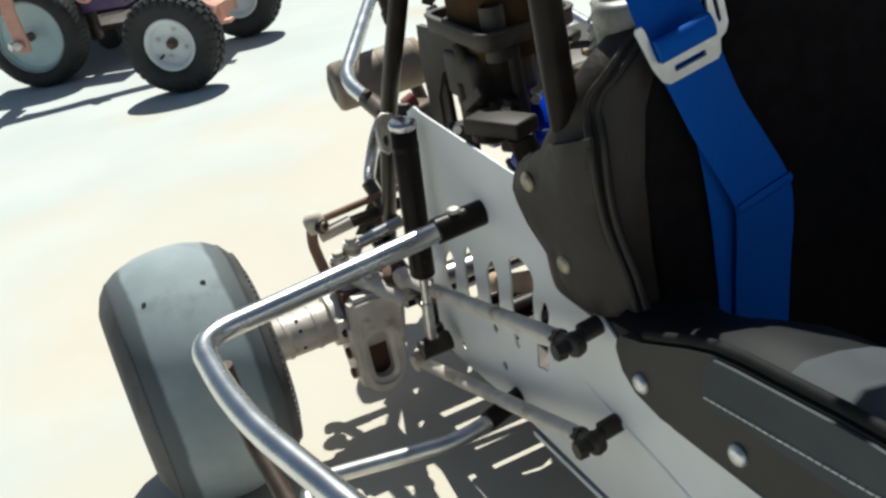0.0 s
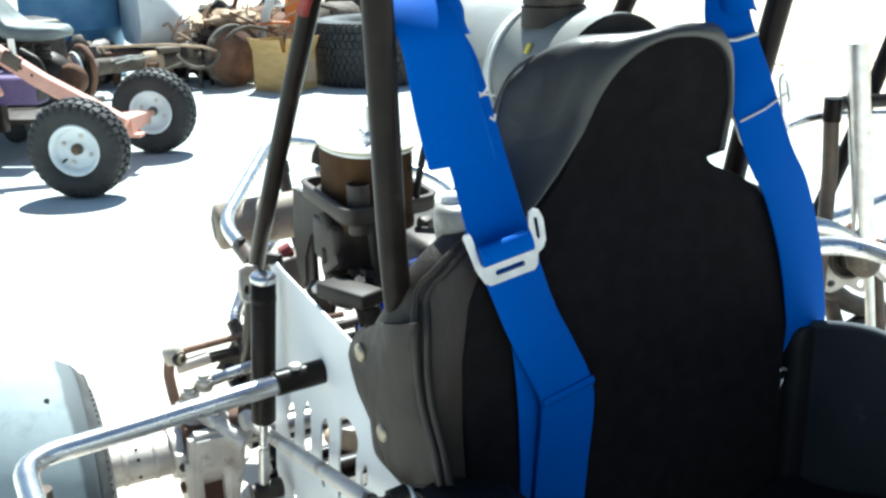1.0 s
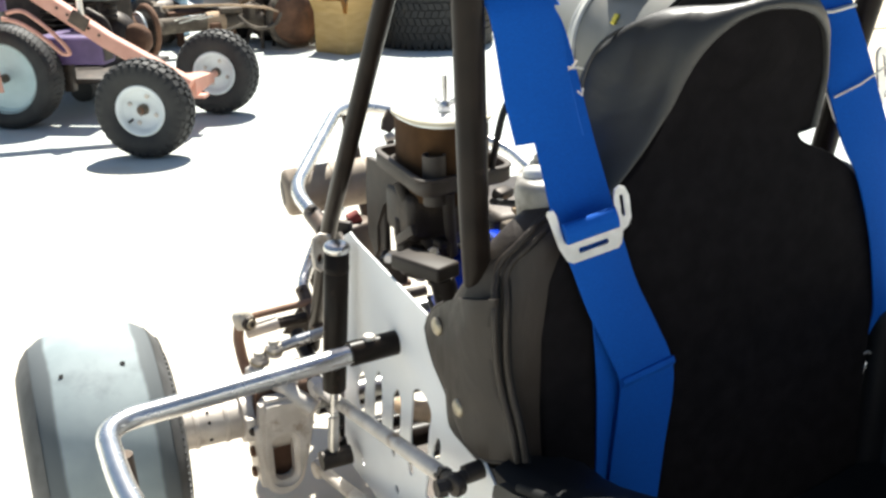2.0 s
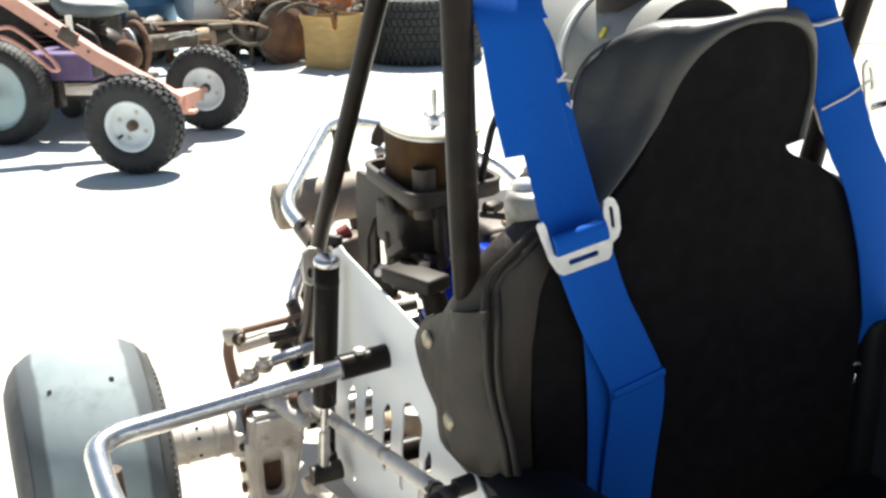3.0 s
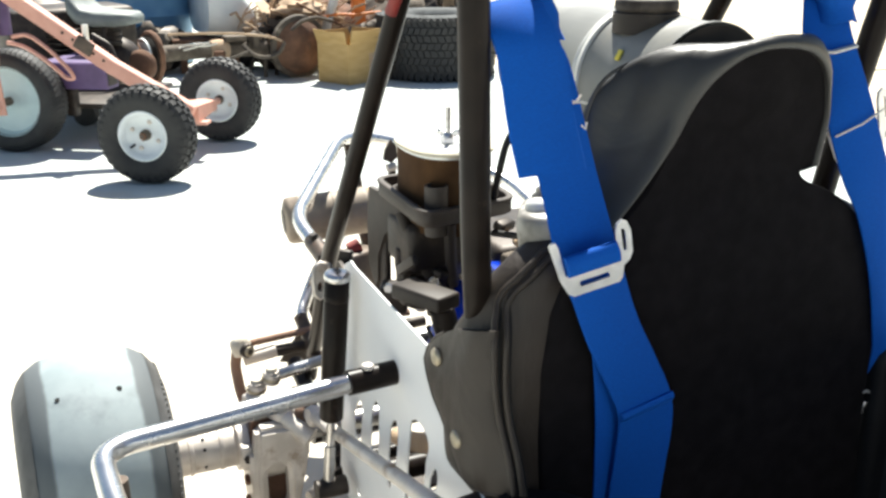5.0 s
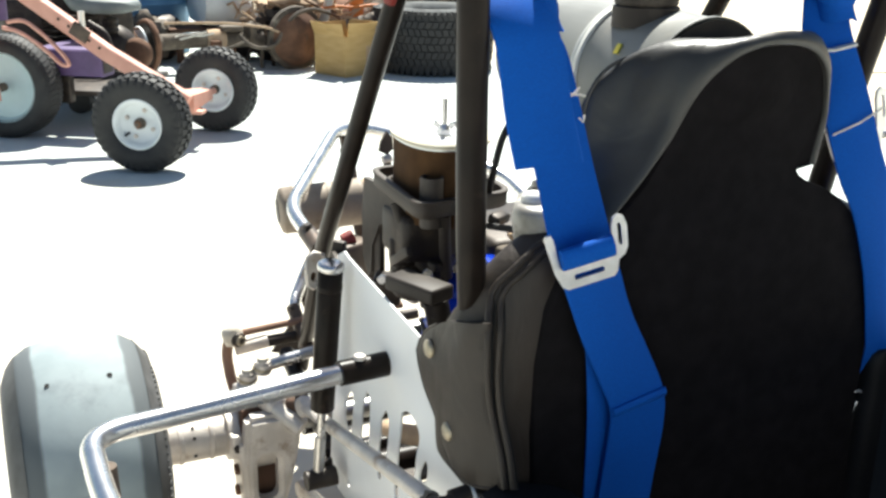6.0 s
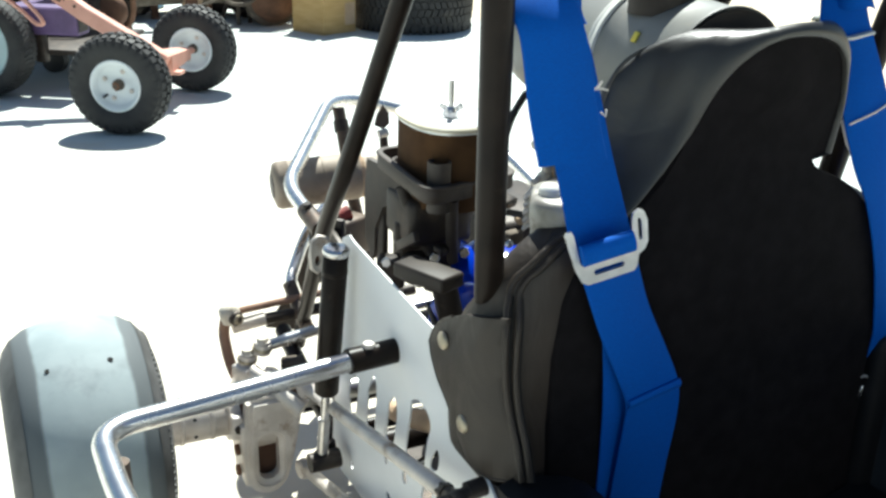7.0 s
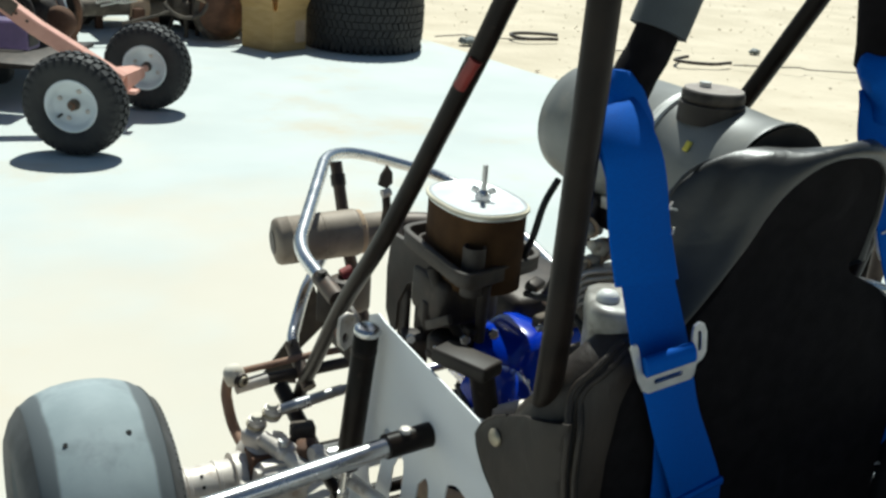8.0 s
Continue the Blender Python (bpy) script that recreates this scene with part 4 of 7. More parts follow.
part("grey_inset", prism(inset, lambda u, v: (PL - 0.0105, u, v), Vector((-0.0025, 0, 0))), "grey_vinyl", side)
part("piping", tube([(PL - 0.005, y, cush_z(y) + 0.004) for y in ys[1:]], 0.0038, n=10), "piping", side)
for k in range(52):
    y = 0.490 - 0.0058 * k
    part("stitch", box((PL - 0.0135, y, 0.405 + (0.494 - y) * 0.107), (0.0012, 0.0043, 0.0013), Matrix.Rotation(radians(-6), 3, "X")), "thread", side, smooth=0)
for y, z in ((0.567, 0.374), (0.467, 0.375), (0.367, 0.376)):
    part("snap", lathe([(0.0076, 0), (0.0076, 0.002), (0.0061, 0.0038), (0.0034, 0.0047), (0, 0.0049)], (PL - 0.0102, y, z), (-1, 0, 0), 22), "buckle", side)
part("rolled_edge", tube([(PL - 0.004, y, 0.352) for y in (0.54, 0.45, 0.3, 0.12)], 0.004, n=10), "grey_vinyl", side)

# ---- blue shoulder harness ----
def ribbon(rows, width, thick=0.0028):
    """Webbing: rows of centre (3), and the way of its width (3)."""
    pts = smooth_line(rows, 6)
    bm3 = bmesh.new()
    sec = []
    for i, r in enumerate(pts):
        c, w = Vector(r[:3]), Vector(r[3:6]).normalized()
        d = Vector(pts[min(i + 1, len(pts) - 1)][:3]) - Vector(pts[max(i - 1, 0)][:3])
        n = d.cross(w).normalized()
        sec.append([c + w * a * width / 2 + n * b * thick / 2 for a, b in ((-1, -0.5), (-0.96, -1), (0.96, -1), (1, -0.5), (1, 0.5), (0.96, 1), (-0.96, 1), (-1, 0.5))])
    return loft(sec, bm=bm3)


W0, W1 = (1, 0, 0.05), (0.86, -0.5, 0.1)
belt = part("shoulder_belt", settle(ribbon([(0.455, 0.650, 0.762, *W0), (0.459, 0.643, 0.745, *W0), (0.467, 0.634, 0.72, 1, 0, 0.15), (0.481, 0.619, 0.65, 1, 0, 0.25), (0.482, 0.594, 0.605, 1, -0.1, 0.28), (0.489, 0.584, 0.575, 1, 0.05, 0.3), (0.5015, 0.581, 0.540, 0.97, 0.1, 0.32), (0.5185, 0.579, 0.505, 0.95, 0.05, 0.36), (0.5315, 0.577, 0.475, 0.95, -0.05, 0.22), (0.5345, 0.579, 0.449, 0.95, -0.1, 0.02), (0.534, 0.584, 0.404, 0.95, -0.1, 0.0), (0.532, 0.587, 0.35, 0.95, -0.1, 0.0)], 0.0465)), "webbing", kart, "bright blue shoulder belt of the harness")
part("belt_tail", settle(ribbon([(0.436, 0.634, 0.774, 1, 0.1, 0.2), (0.432, 0.620, 0.771, 1, 0.1, 0.2), (0.430, 0.606, 0.763, 1, 0.05, 0.16), (0.431, 0.594, 0.750, 1, 0, 0.10), (0.433, 0.588, 0.733, 1, -0.1, 0.06), (0.435, 0.579, 0.70, 1, -0.15, 0.08), (0.439, 0.569, 0.667, 1, -0.2, 0.08)], 0.0465, 0.0040)), "webbing", belt, "folded-over belt tail hanging in front")
wrap = []
for k in range(12):
    t = k / 11
    c = Vector((0.461, 0.638, 0.748)).lerp(Vector((0.457, 0.653, 0.796)), t)
    ring = []
    for q in range(16):
        a = 2 * math.pi * q / 16
        r = float(np.interp(t, (0, 0.3, 0.6, 0.85, 1), (0.0235, 0.0205, 0.0180, 0.0135, 0.007))) * (1 + 0.07 * math.sin(3 * a + 5 * t) + 0.045 * math.sin(15 * t + 2.5 * math.cos(a)))
        ring.append(c + Vector((math.cos(a) * r, math.sin(a) * r * 0.8, -0.1 * math.cos(a) * r)))
    wrap.append(ring)
part("belt_wrap", settle(loft(wrap)), "webbing", belt, "crumpled belt wound on the bar")
part("under_layer", settle(ribbon([(0.506, 0.589, 0.545, 0.97, 0.05, 0.12), (0.511, 0.588, 0.521, 1, 0, 0.05), (0.5165, 0.5885, 0.4725, 1, 0, 0.02), (0.521, 0.5925, 0.421, 1, 0, 0.0), (0.523, 0.5945, 0.37, 1, 0, 0.0)], 0.043, 0.0024)), "webbing", belt, "second layer of blue webbing behind")
part("fold", settle(ribbon([(0.5312, 0.5745, 0.4785, 0.95, -0.05, 0.24), (0.5322, 0.5735, 0.475, 0.95, -0.05, 0.24), (0.5325, 0.5755, 0.4715, 0.95, -0.05, 0.24)], 0.0463, 0.0030)), "webbing", belt)
for pts in ([(0.478, 0.621, 0.708), (0.484, 0.619, 0.703), (0.489, 0.617, 0.7035), (0.494, 0.618, 0.702)], [(0.481, 0.620, 0.701), (0.486, 0.618, 0.7045), (0.489, 0.618, 0.7085)], [(0.492, 0.621, 0.686), (0.4945, 0.619, 0.683), (0.495, 0.619, 0.688)]):
    part("torn_thread", tube(pts, 0.0009, n=5), "thread", belt)


def adjuster(c, down, across, belt_part, k=0.86, looped=True):
    """Pressed-steel adjuster: a flat slotted plate with a tall lug at each side, the belt looped over its bar."""
    c, down, across = Vector(c), Vector(down).normalized(), Vector(across)
    across = (across - down * across.dot(down)).normalized()
    out = down.cross(across).normalized()
    if out.y > 0:
        out = -out

    def at(u, v):
        return c + across * (u * k) + down * (v * k) + out * (0.004 + 0.08 * max(0.0, abs(u) - 0.024))

    plate = [(-0.033, -0.024), (-0.031, -0.027), (-0.027, -0.027), (-0.0255, -0.023), (-0.0235, 0.005), (0.0215, 0.005), (0.0245, -0.020), (0.0265, -0.026), (0.031, -0.0285), (0.035, -0.026), (0.037, -0.018), (0.0355, 0.001), (0.032, 0.0075), (0.0265, 0.011), (0.024, 0.021), (0.0205, 0.0245), (-0.020, 0.0245), (-0.0245, 0.021), (-0.029, 0.008)]
    slot = [(-0.012, 0.0125), (0.012, 0.0125), (0.0135, 0.0145), (0.0125, 0.0175), (-0.0125, 0.0175), (-0.0135, 0.0145)]
    ear = [(0.0290, -0.0205), (0.0310, -0.0215), (0.0322, -0.018), (0.0312, -0.003), (0.0292, -0.001), (0.0282, -0.004)]
    bk = part("adjuster_buckle", prism(plate, at, out * 0.0026, [slot, ear]), "buckle", belt_part, "silver pressed-steel adjuster buckle", smooth=30)
    if not looped:
        return
    loop = bmesh.new()
    sweep(loop, [c + across * -0.0225 * k - down * 0.004 + out * 0.009, c + across * 0.0225 * k - down * 0.004 + out * 0.009], [(0.0085 * math.cos(a), 0.0055 * math.sin(a)) for a in [2 * math.pi * k / 16 for k in range(16)]], up=out)
    part("belt_loop", loop, "webbing", bk)


adjuster((0.4945, 0.607, 0.588), (0.26, 0, -1), (1, -0.2, 0.42), belt, 0.9)
RB = (1, -0.05, 0.28)
belt = part("shoulder_belt", ribbon([(0.758, 0.672, 0.770, *W0), (0.752, 0.664, 0.760, *W0), (0.746, 0.652, 0.736, 0.95, -0.1, 0.1), (0.748, 0.640, 0.709, 0.95, -0.12, 0.2), (0.753, 0.626, 0.678, *RB), (0.766, 0.612, 0.626, *RB), (0.785, 0.609, 0.593, *RB), (0.8075, 0.609, 0.538, 1, -0.05, 0.2), (0.824, 0.611, 0.480, 1, -0.05, 0.06), (0.832, 0.615, 0.445, 1, -0.05, 0.0), (0.835, 0.632, 0.405, 1, 0, 0)], 0.047), "webbing", kart, "bright blue shoulder belt of the harness")
adjuster((0.7690, 0.632, 0.655), (0.38, 0, -1), (1, 0, 0.22), belt, 1.0, False)
part("seam_cord", tube([(0.735, 0.6185, 0.657), (0.760, 0.616, 0.666), (0.786, 0.618, 0.677)], 0.0009, n=6), "thread", belt)
part("keeper", sweep(bmesh.new(), [(0.720, 0.6515, 0.7225), (0.745, 0.6415, 0.7225), (0.767, 0.6405, 0.7265)], rect(0.0025, 0.007, 0.0006), up=(0, -1, 0)), "pale_strap", belt, "pale plastic keeper round the belt")
part("bar_wrap", tube([(0.469, 0.664, 0.772), (0.478, 0.664, 0.793), (0.4855, 0.664, 0.805), (0.4925, 0.664, 0.822)], 0.0162, n=16), "cloth", kart, "black tape-wrapped harness bar")
part("bar_pad", tube([(0.4925, 0.664, 0.822), (0.4985, 0.664, 0.838), (0.512, 0.656, 0.90), (0.525, 0.65, 0.95)], 0.0215, n=18), "foam", kart, "grey foam pad on the harness bar")
part("bar_wrap", tube([(0.752, 0.672, 0.79), (0.747, 0.67, 0.81), (0.734, 0.67, 0.86), (0.72, 0.66, 0.95)], 0.02, n=16), "cloth", kart)
knot = []
for k in range(10):
    t = k / 9
    r = float(np.interp(t, (0, 0.25, 0.45, 0.7, 0.9, 1), (0.019, 0.0165, 0.026, 0.031, 0.022, 0.012)))
    c = Vector((0.760, 0.655, 0.745)).lerp(Vector((0.744, 0.664, 0.803)), t)
    knot.append([c + Vector((math.cos(a) * r, math.sin(a) * r * 0.7, 0.1 * math.sin(3 * a) * r)) * (1 + 0.06 * math.sin(3 * a + 6 * t)) for a in [2 * math.pi * q / 16 for q in range(16)]])
part("belt_wrap", loft(knot), "webbing", belt, "crumpled belt wound on the bar")
part("harness_bar", tube([(0.42, 0.66, 0.955), (0.83, 0.66, 0.955)], 0.011), "black_paint", kart)

# ---- fuel tank in the tail ----
TX, TZ = 0.627, 0.692
prof = [(0.0, 0.016), (0.044, 0.014), (0.053, 0.008), (0.0572, 0.001), (0.0592, 0.0), (0.0595, 0.003), (0.0578, 0.010), (0.0583, 0.03), (0.0605, 0.06), (0.0605, 0.098), (0.0622, 0.1), (0.0622, 0.107), (0.0605, 0.109), (0.061, 0.20), (0.0615, 0.235), (0.058, 0.255), (0.045, 0.266), (0.0, 0.27)]
tank = part("fuel_tank", lathe(prof, (TX, 0.648, TZ), (0, 1, 0), 48), "tank", kart, "grey round fuel tank with a black filler cap")
part("strap", lathe([(0.0612, 0.098), (0.0634, 0.099), (0.0634, 0.1025), (0.0628, 0.1035), (0.0628, 0.1045), (0.0634, 0.1055), (0.0634, 0.1085), (0.0612, 0.1095)], (TX, 0.648, TZ), (0, 1, 0), 48, caps=False), "pale_strap", tank, "pale strap round the tank")
part("end_face", lathe([(0.0, 0.012), (0.043, 0.0105), (0.052, 0.0055), (0.0568, -0.0015)], (TX, 0.648, TZ), (0, 1, 0), 40), "plastic", tank)
cap = part("filler_cap", lathe([(0.0275, -0.010), (0.0275, 0.006), (0.025, 0.0075), (0.0262, 0.009), (0.0262, 0.0145), (0.025, 0.016), (0.025, 0.0162)], (TX - 0.017, 0.716, TZ + 0.0555), (0, 0, 1), 36), "plastic", tank, "dusty black filler cap")
part("cap_top", lathe([(0.0249, 0), (0.0245, 0.0015), (0.012, 0.0022), (0, 0.0022)], (TX - 0.017, 0.716, TZ + 0.0716), (0, 0, 1), 32), "dusty_cap", cap, "sun-bleached cap top")
part("vent", rod((TX - 0.022, 0.722, TZ + 0.0735), (TX - 0.022, 0.722, TZ + 0.078), 0.005), "pale_strap", cap)
part("yellow_mark", box((TX - 0.0525, 0.700, TZ + 0.0303), (0.009, 0.006, 0.0022), Matrix.Rotation(radians(-60), 3, "Y"), b=0.0008), "yellow", tank)
part("tank_cradle", box((TX, 0.78, TZ - 0.07), (0.08, 0.16, 0.02), b=0.004), "dark", tank)
for y in (0.72, 0.85):
    part("tank_leg", tube([(TX, y, TZ - 0.06), (TX, y + 0.1, 0.45)], 0.008), "dark", tank)

# ---- engine ----
EX, EY = 0.52, 0.92
engine = part("engine", box((0.64, 1.0, 0.385), (0.12, 0.16, 0.11), b=0.02), "blue_paint", kart, "small four-stroke engine with blue cowling")
part("cowling", lathe([(0.02, -0.004), (0.04, 0.0), (0.048, 0.006), (0.052, 0.018), (0.052, 0.06), (0.048, 0.07)], (0.586, 0.87, 0.418), (-0.25, 1, 0.1), 36), "blue_paint", engine, "glossy blue fan cowling")
part("starter_cover", lathe([(0.0, -0.018), (0.018, -0.016), (0.030, -0.008), (0.036, 0.004), (0.036, 0.03)], (0.508, 0.822, 0.436), (-0.2, 1, -0.5), 30), "blue_paint", engine, "glossy blue domed cover")
part("upper_case", box((0.642, 1.0, 0.462), (0.116, 0.15, 0.05), b=0.012), "dark", engine)
part("crankcase", box((0.665, 1.0, 0.32), (0.12, 0.16, 0.10), b=0.015), "alu", engine)
for k in range(5):
    arc = smooth_line([(0.546, 0.806, 0.560 - 0.0074 * k), (0.553, 0.803, 0.567 - 0.0074 * k), (0.565, 0.800, 0.575 - 0.0073 * k), (0.580, 0.792, 0.579 - 0.0072 * k), (0.598, 0.786, 0.580 - 0.0070 * k), (0.620, 0.786, 0.578 - 0.0070 * k)], 4)
    part("fin", sweep(bmesh.new(), [Vector(p) for p in arc], rect(0.034, 0.0034, 0.0012), up=(0, 0.2, 1)), "alu", engine, smooth=40)
# carburettor body and the black air-box base below the filter
part("carburettor", box((0.505, 0.93, 0.51), (0.07, 0.07, 0.05), b=0.008), "dark", engine)
for dx, dy, dz, w in ((-0.02, 0.0, 0.0, 0.03), (0.02, -0.02, 0.02, 0.024), (0.0, 0.03, -0.03, 0.035), (-0.03, 0.02, -0.05, 0.03), (0.03, 0.0, -0.06, 0.04)):
    part("casting", box((0.505 + dx, 0.935 + dy, 0.49 + dz), (w, w * 1.1, 0.03), turn_z(dx * 900), b=0.004), "dark", engine)


def oval(cx, cy, a, b, n=40, p=2.6, turn=0.0):
    out = []
    for k in range(n):
        t = 2 * math.pi * k / n
        c, s = math.cos(t), math.sin(t)
        x, y = a * math.copysign(abs(c) ** (2 / p), c), b * math.copysign(abs(s) ** (2 / p), s)
        out.append((cx + x * math.cos(turn) - y * math.sin(turn), cy + x * math.sin(turn) + y * math.cos(turn)))
    return out


TURN = radians(90)
FC = (0.520, 0.925)
af = part("air_filter", loft([[(x, y, z) for x, y in oval(FC[0], FC[1], 0.057, 0.042, turn=TURN)] for z in (0.528, 0.53, 0.606, 0.608)]), "filter_paper", engine, "brown pleated air filter, cover removed")
lid = loft([[(x, y, z) for x, y in oval(FC[0], FC[1], 0.057 * m, 0.042 * m, turn=TURN)] for m, z in ((0.98, 0.602), (1.0, 0.606), (1.01, 0.6105), (1.0, 0.6135), (0.97, 0.6125), (0.9, 0.612))])
part("top_plate", lid, "filter_top", af, "bright metal filter top plate")
part("rim_seal", tube([(x, y, 0.6105) for x, y in oval(FC[0], FC[1], 0.0578, 0.0428, turn=TURN)], 0.0022, closed=True, n=10), "cream", af)
part("stud", rod((0.522, 0.918, 0.613), (0.522, 0.918, 0.649), 0.0028), "dull_chrome", af)
part("nut", rod((0.522, 0.918, 0.6135), (0.522, 0.918, 0.618), 0.0085, n=6), "chrome", af)
wn2 = lathe([(0.0055, 0), (0.0055, 0.003), (0.0045, 0.006), (0.003, 0.007)], (0.522, 0.918, 0.616), (0, 0, 1), 14)
for sgn in (-1, 1):
    join(wn2, box((0.522 + sgn * 0.0068, 0.918 - sgn * 0.0052, 0.6225), (0.0075, 0.0022, 0.0065), turn_z(-38) @ Matrix.Rotation(radians(-25 * sgn), 3, "Y"), b=0.0012))
part("wing_nut", wn2, "chrome", af)
# open tray that carried the filter cover: a thin rounded wall, a narrow floor, ribs and legs
TRAY = [Vector(p) for p in ((0.466, 0.848, 0.555), (0.588, 0.896, 0.545), (0.594, 1.030, 0.547), (0.470, 0.990, 0.557))]
mid = sum(TRAY, Vector()) / 4


def tray_loop(f, dz, r=0.02):
    return fillet([mid + (p - mid) * f + Vector((0, 0, dz)) for p in TRAY], r * f, 5, True)


tray = part("filter_base", sweep(bmesh.new(), tray_loop(1.0, 0), rect(0.0045, 0.015, 0.001), closed=True, up=Vector((0, 0, 1))), "dusty", engine, "dusty black plastic air-filter tray, open")
part("tray_lip", sweep(bmesh.new(), tray_loop(1.0, 0.0075), rect(0.0075, 0.003, 0.001), closed=True, up=Vector((0, 0, 1))), "dusty", tray)
part("tray_floor", loft([tray_loop(0.985, -0.006), tray_loop(0.985, -0.009), tray_loop(0.70, -0.013), tray_loop(0.70, -0.010), tray_loop(0.985, -0.006)], caps=False), "plastic", tray)
part("inner_wall", sweep(bmesh.new(), tray_loop(0.80, -0.004), rect(0.004, 0.012, 0.001), closed=True, up=Vector((0, 0, 1))), "dusty", tray)
part("filter_seat", lathe([(0.03, 0), (0.034, 0.02), (0.03, 0.03)], (0.525, 0.935, 0.50), (0, 0, 1), 24), "plastic", tray)
wall = [(0.872, 0.550), (1.006, 0.552), (1.012, 0.51), (1.010, 0.462), (0.996, 0.440), (0.990, 0.448), (0.988, 0.478), (0.972, 0.506), (0.945, 0.522), (0.905, 0.532)]
part("side_wall", prism(wall, lambda u, v: (0.474 - 0.12 * (u - 0.95), u, v), Vector((0.006, 0, 0))), "dusty", tray, smooth=25)
part("leg", box((0.477, 0.985, 0.47), (0.008, 0.014, 0.075), turn_z(10), b=0.002), "dusty", tray)
part("leg", box((0.490, 0.955, 0.49), (0.010, 0.016, 0.09), turn_z(-10), b=0.003), "plastic", tray)
part("strut", tube([(0.470, 0.92, 0.545), (0.480, 0.91, 0.51), (0.498, 0.90, 0.47)], 0.006, 0.02), "plastic", tray)
part("strut", tube([(0.50, 0.865, 0.545), (0.505, 0.875, 0.51), (0.515, 0.89, 0.47)], 0.006, 0.02), "plastic", tray)
part("throat", box((0.520, 0.945, 0.468), (0.045, 0.05, 0.075), turn_z(12), b=0.012), "plastic", tray)
# mount under the muffler
mm = part("muffler_mount", box((0.540, 1.27, 0.362), (0.062, 0.040, 0.055), turn_z(25), b=0.006), "brown_paint", kart, "dark muffler mount with a red washer")
part("washer", rod((0.53, 1.268, 0.391), (0.545, 1.268, 0.397), 0.010, n=14), "red", mm)
part("face_plate", box((0.515, 1.25, 0.37), (0.022, 0.006, 0.03), turn_z(-20), b=0.002), "tan", mm)
part("stub", lathe([(0.0115, -0.03), (0.0115, 0.02), (0.0095, 0.02), (0.0095, -0.01), (0.0, -0.01)], (0.489, 0.873, 0.562), (0, 0, 1), 20), "dusty", tray, "open black breather stub")
# grey lever box
lever = part("control_box", box((0.448, 0.806, 0.498), (0.030, 0.062, 0.015), turn_z(22), b=0.003), "plastic", engine, "dusty grey control box on the engine")
part("neck", rod((0.462, 0.80, 0.485), (0.475, 0.8, 0.43), 0.012), "plastic", lever)
# reservoir bottle
fl_rows = []
for f, z in ((0.70, 0.545), (0.80, 0.560), (0.88, 0.585), (0.96, 0.594), (1.0, 0.602), (0.985, 0.6075), (0.94, 0.6110), (0.85, 0.6128), (0.5, 0.6134), (0.15, 0.6136)):
    fl_rows.append([(0.494 + (x - 0.494) * f, 0.668 + (y - 0.668) * f + 0.12 * max(0.0, 0.606 - z), z) for x, y in [(0.494 + u * 0.84 + v * 0.54, 0.668 - u * 0.54 + v * 0.84) for u, v in rounded(0, 0, 0.046, 0.066, 0.019, 6)]])
flask = part("overflow_bottle", loft(fl_rows), "translucent", kart, "dusty pale plastic overflow bottle with a raised rim")
part("cap", lathe([(0.0092, 0), (0.0096, 0.002), (0.0089, 0.005), (0.0065, 0.0078), (0.003, 0.009), (0, 0.0093)], (0.483, 0.665, 0.6125), (0, 0, 1), 24), "pale_strap", flask)
# carburettor linkage, governor and small fittings
for q, sz, ang, mt in (((0.560, 0.865, 0.535), (0.024, 0.014, 0.010), 30, "dark"), ((0.573, 0.85, 0.520), (0.018, 0.024, 0.008), -20, "tan"), ((0.555, 0.84, 0.507), (0.02, 0.012, 0.014), 10, "greasy"), ((0.59, 0.83, 0.537), (0.016, 0.028, 0.010), 15, "greasy"), ((0.50, 0.885, 0.486), (0.013, 0.013, 0.010), 20, "dark"), ((0.470, 0.905, 0.455), (0.012, 0.014, 0.010), 10, "dark")):
    part("fitting", box(q, sz, turn_z(ang) @ Matrix.Rotation(radians(ang * 0.5), 3, "X"), b=0.003), mt, engine)
for q in ((0.545, 0.83, 0.505), (0.560, 0.825, 0.502), (0.575, 0.82, 0.498)):
    part("cowl_screw", lathe([(0.0042, 0), (0.0042, 0.0015), (0.003, 0.003), (0, 0.0036)], q, (-0.3, -0.8, 0.5), 14), "chrome", engine)
for q in ((0.472, 0.90, 0.465), (0.485, 0.87, 0.485), (0.515, 0.865, 0.488), (0.465, 0.945, 0.455)):
    part("screw", bolt(q, (-0.4, -0.9, 0.2), 0.0055, 0.006), "chrome", engine)
part("bracket_tab", box((0.604, 0.822, 0.574), (0.020, 0.012, 0.004), turn_z(-15) @ Matrix.Rotation(radians(-20), 3, "Y"), b=0.0015), "tan", engine)
part("fuel_hose", tube([(0.585, 0.88, 0.64), (0.566, 0.875, 0.618), (0.556, 0.87, 0.59), (0.560, 0.89, 0.555)], 0.0036, 0.02, n=10), "wire", engine)
part("throttle_arm", box((0.462, 0.885, 0.50), (0.006, 0.05, 0.01), Matrix.Rotation(radians(-30), 3, "X"), b=0.001), "dark", engine)
part("fuel_bowl", lathe([(0.016, 0), (0.02, 0.004), (0.02, 0.022), (0.016, 0.026)], (0.485, 0.905, 0.448), (0, 0, 1), 22), "dark", engine)
part("hex_bolt", bolt((0.485, 0.905, 0.448), (0, 0, -1), 0.007, 0.007), "chrome", engine)
part("head_casting", box((0.61, 0.80, 0.455), (0.07, 0.07, 0.06), turn_z(12), b=0.012), "greasy", engine)
part("rear_bolt_rod", rod((0.47, 0.79, 0.445), (0.54, 0.79, 0.445), 0.008), "alu", engine)
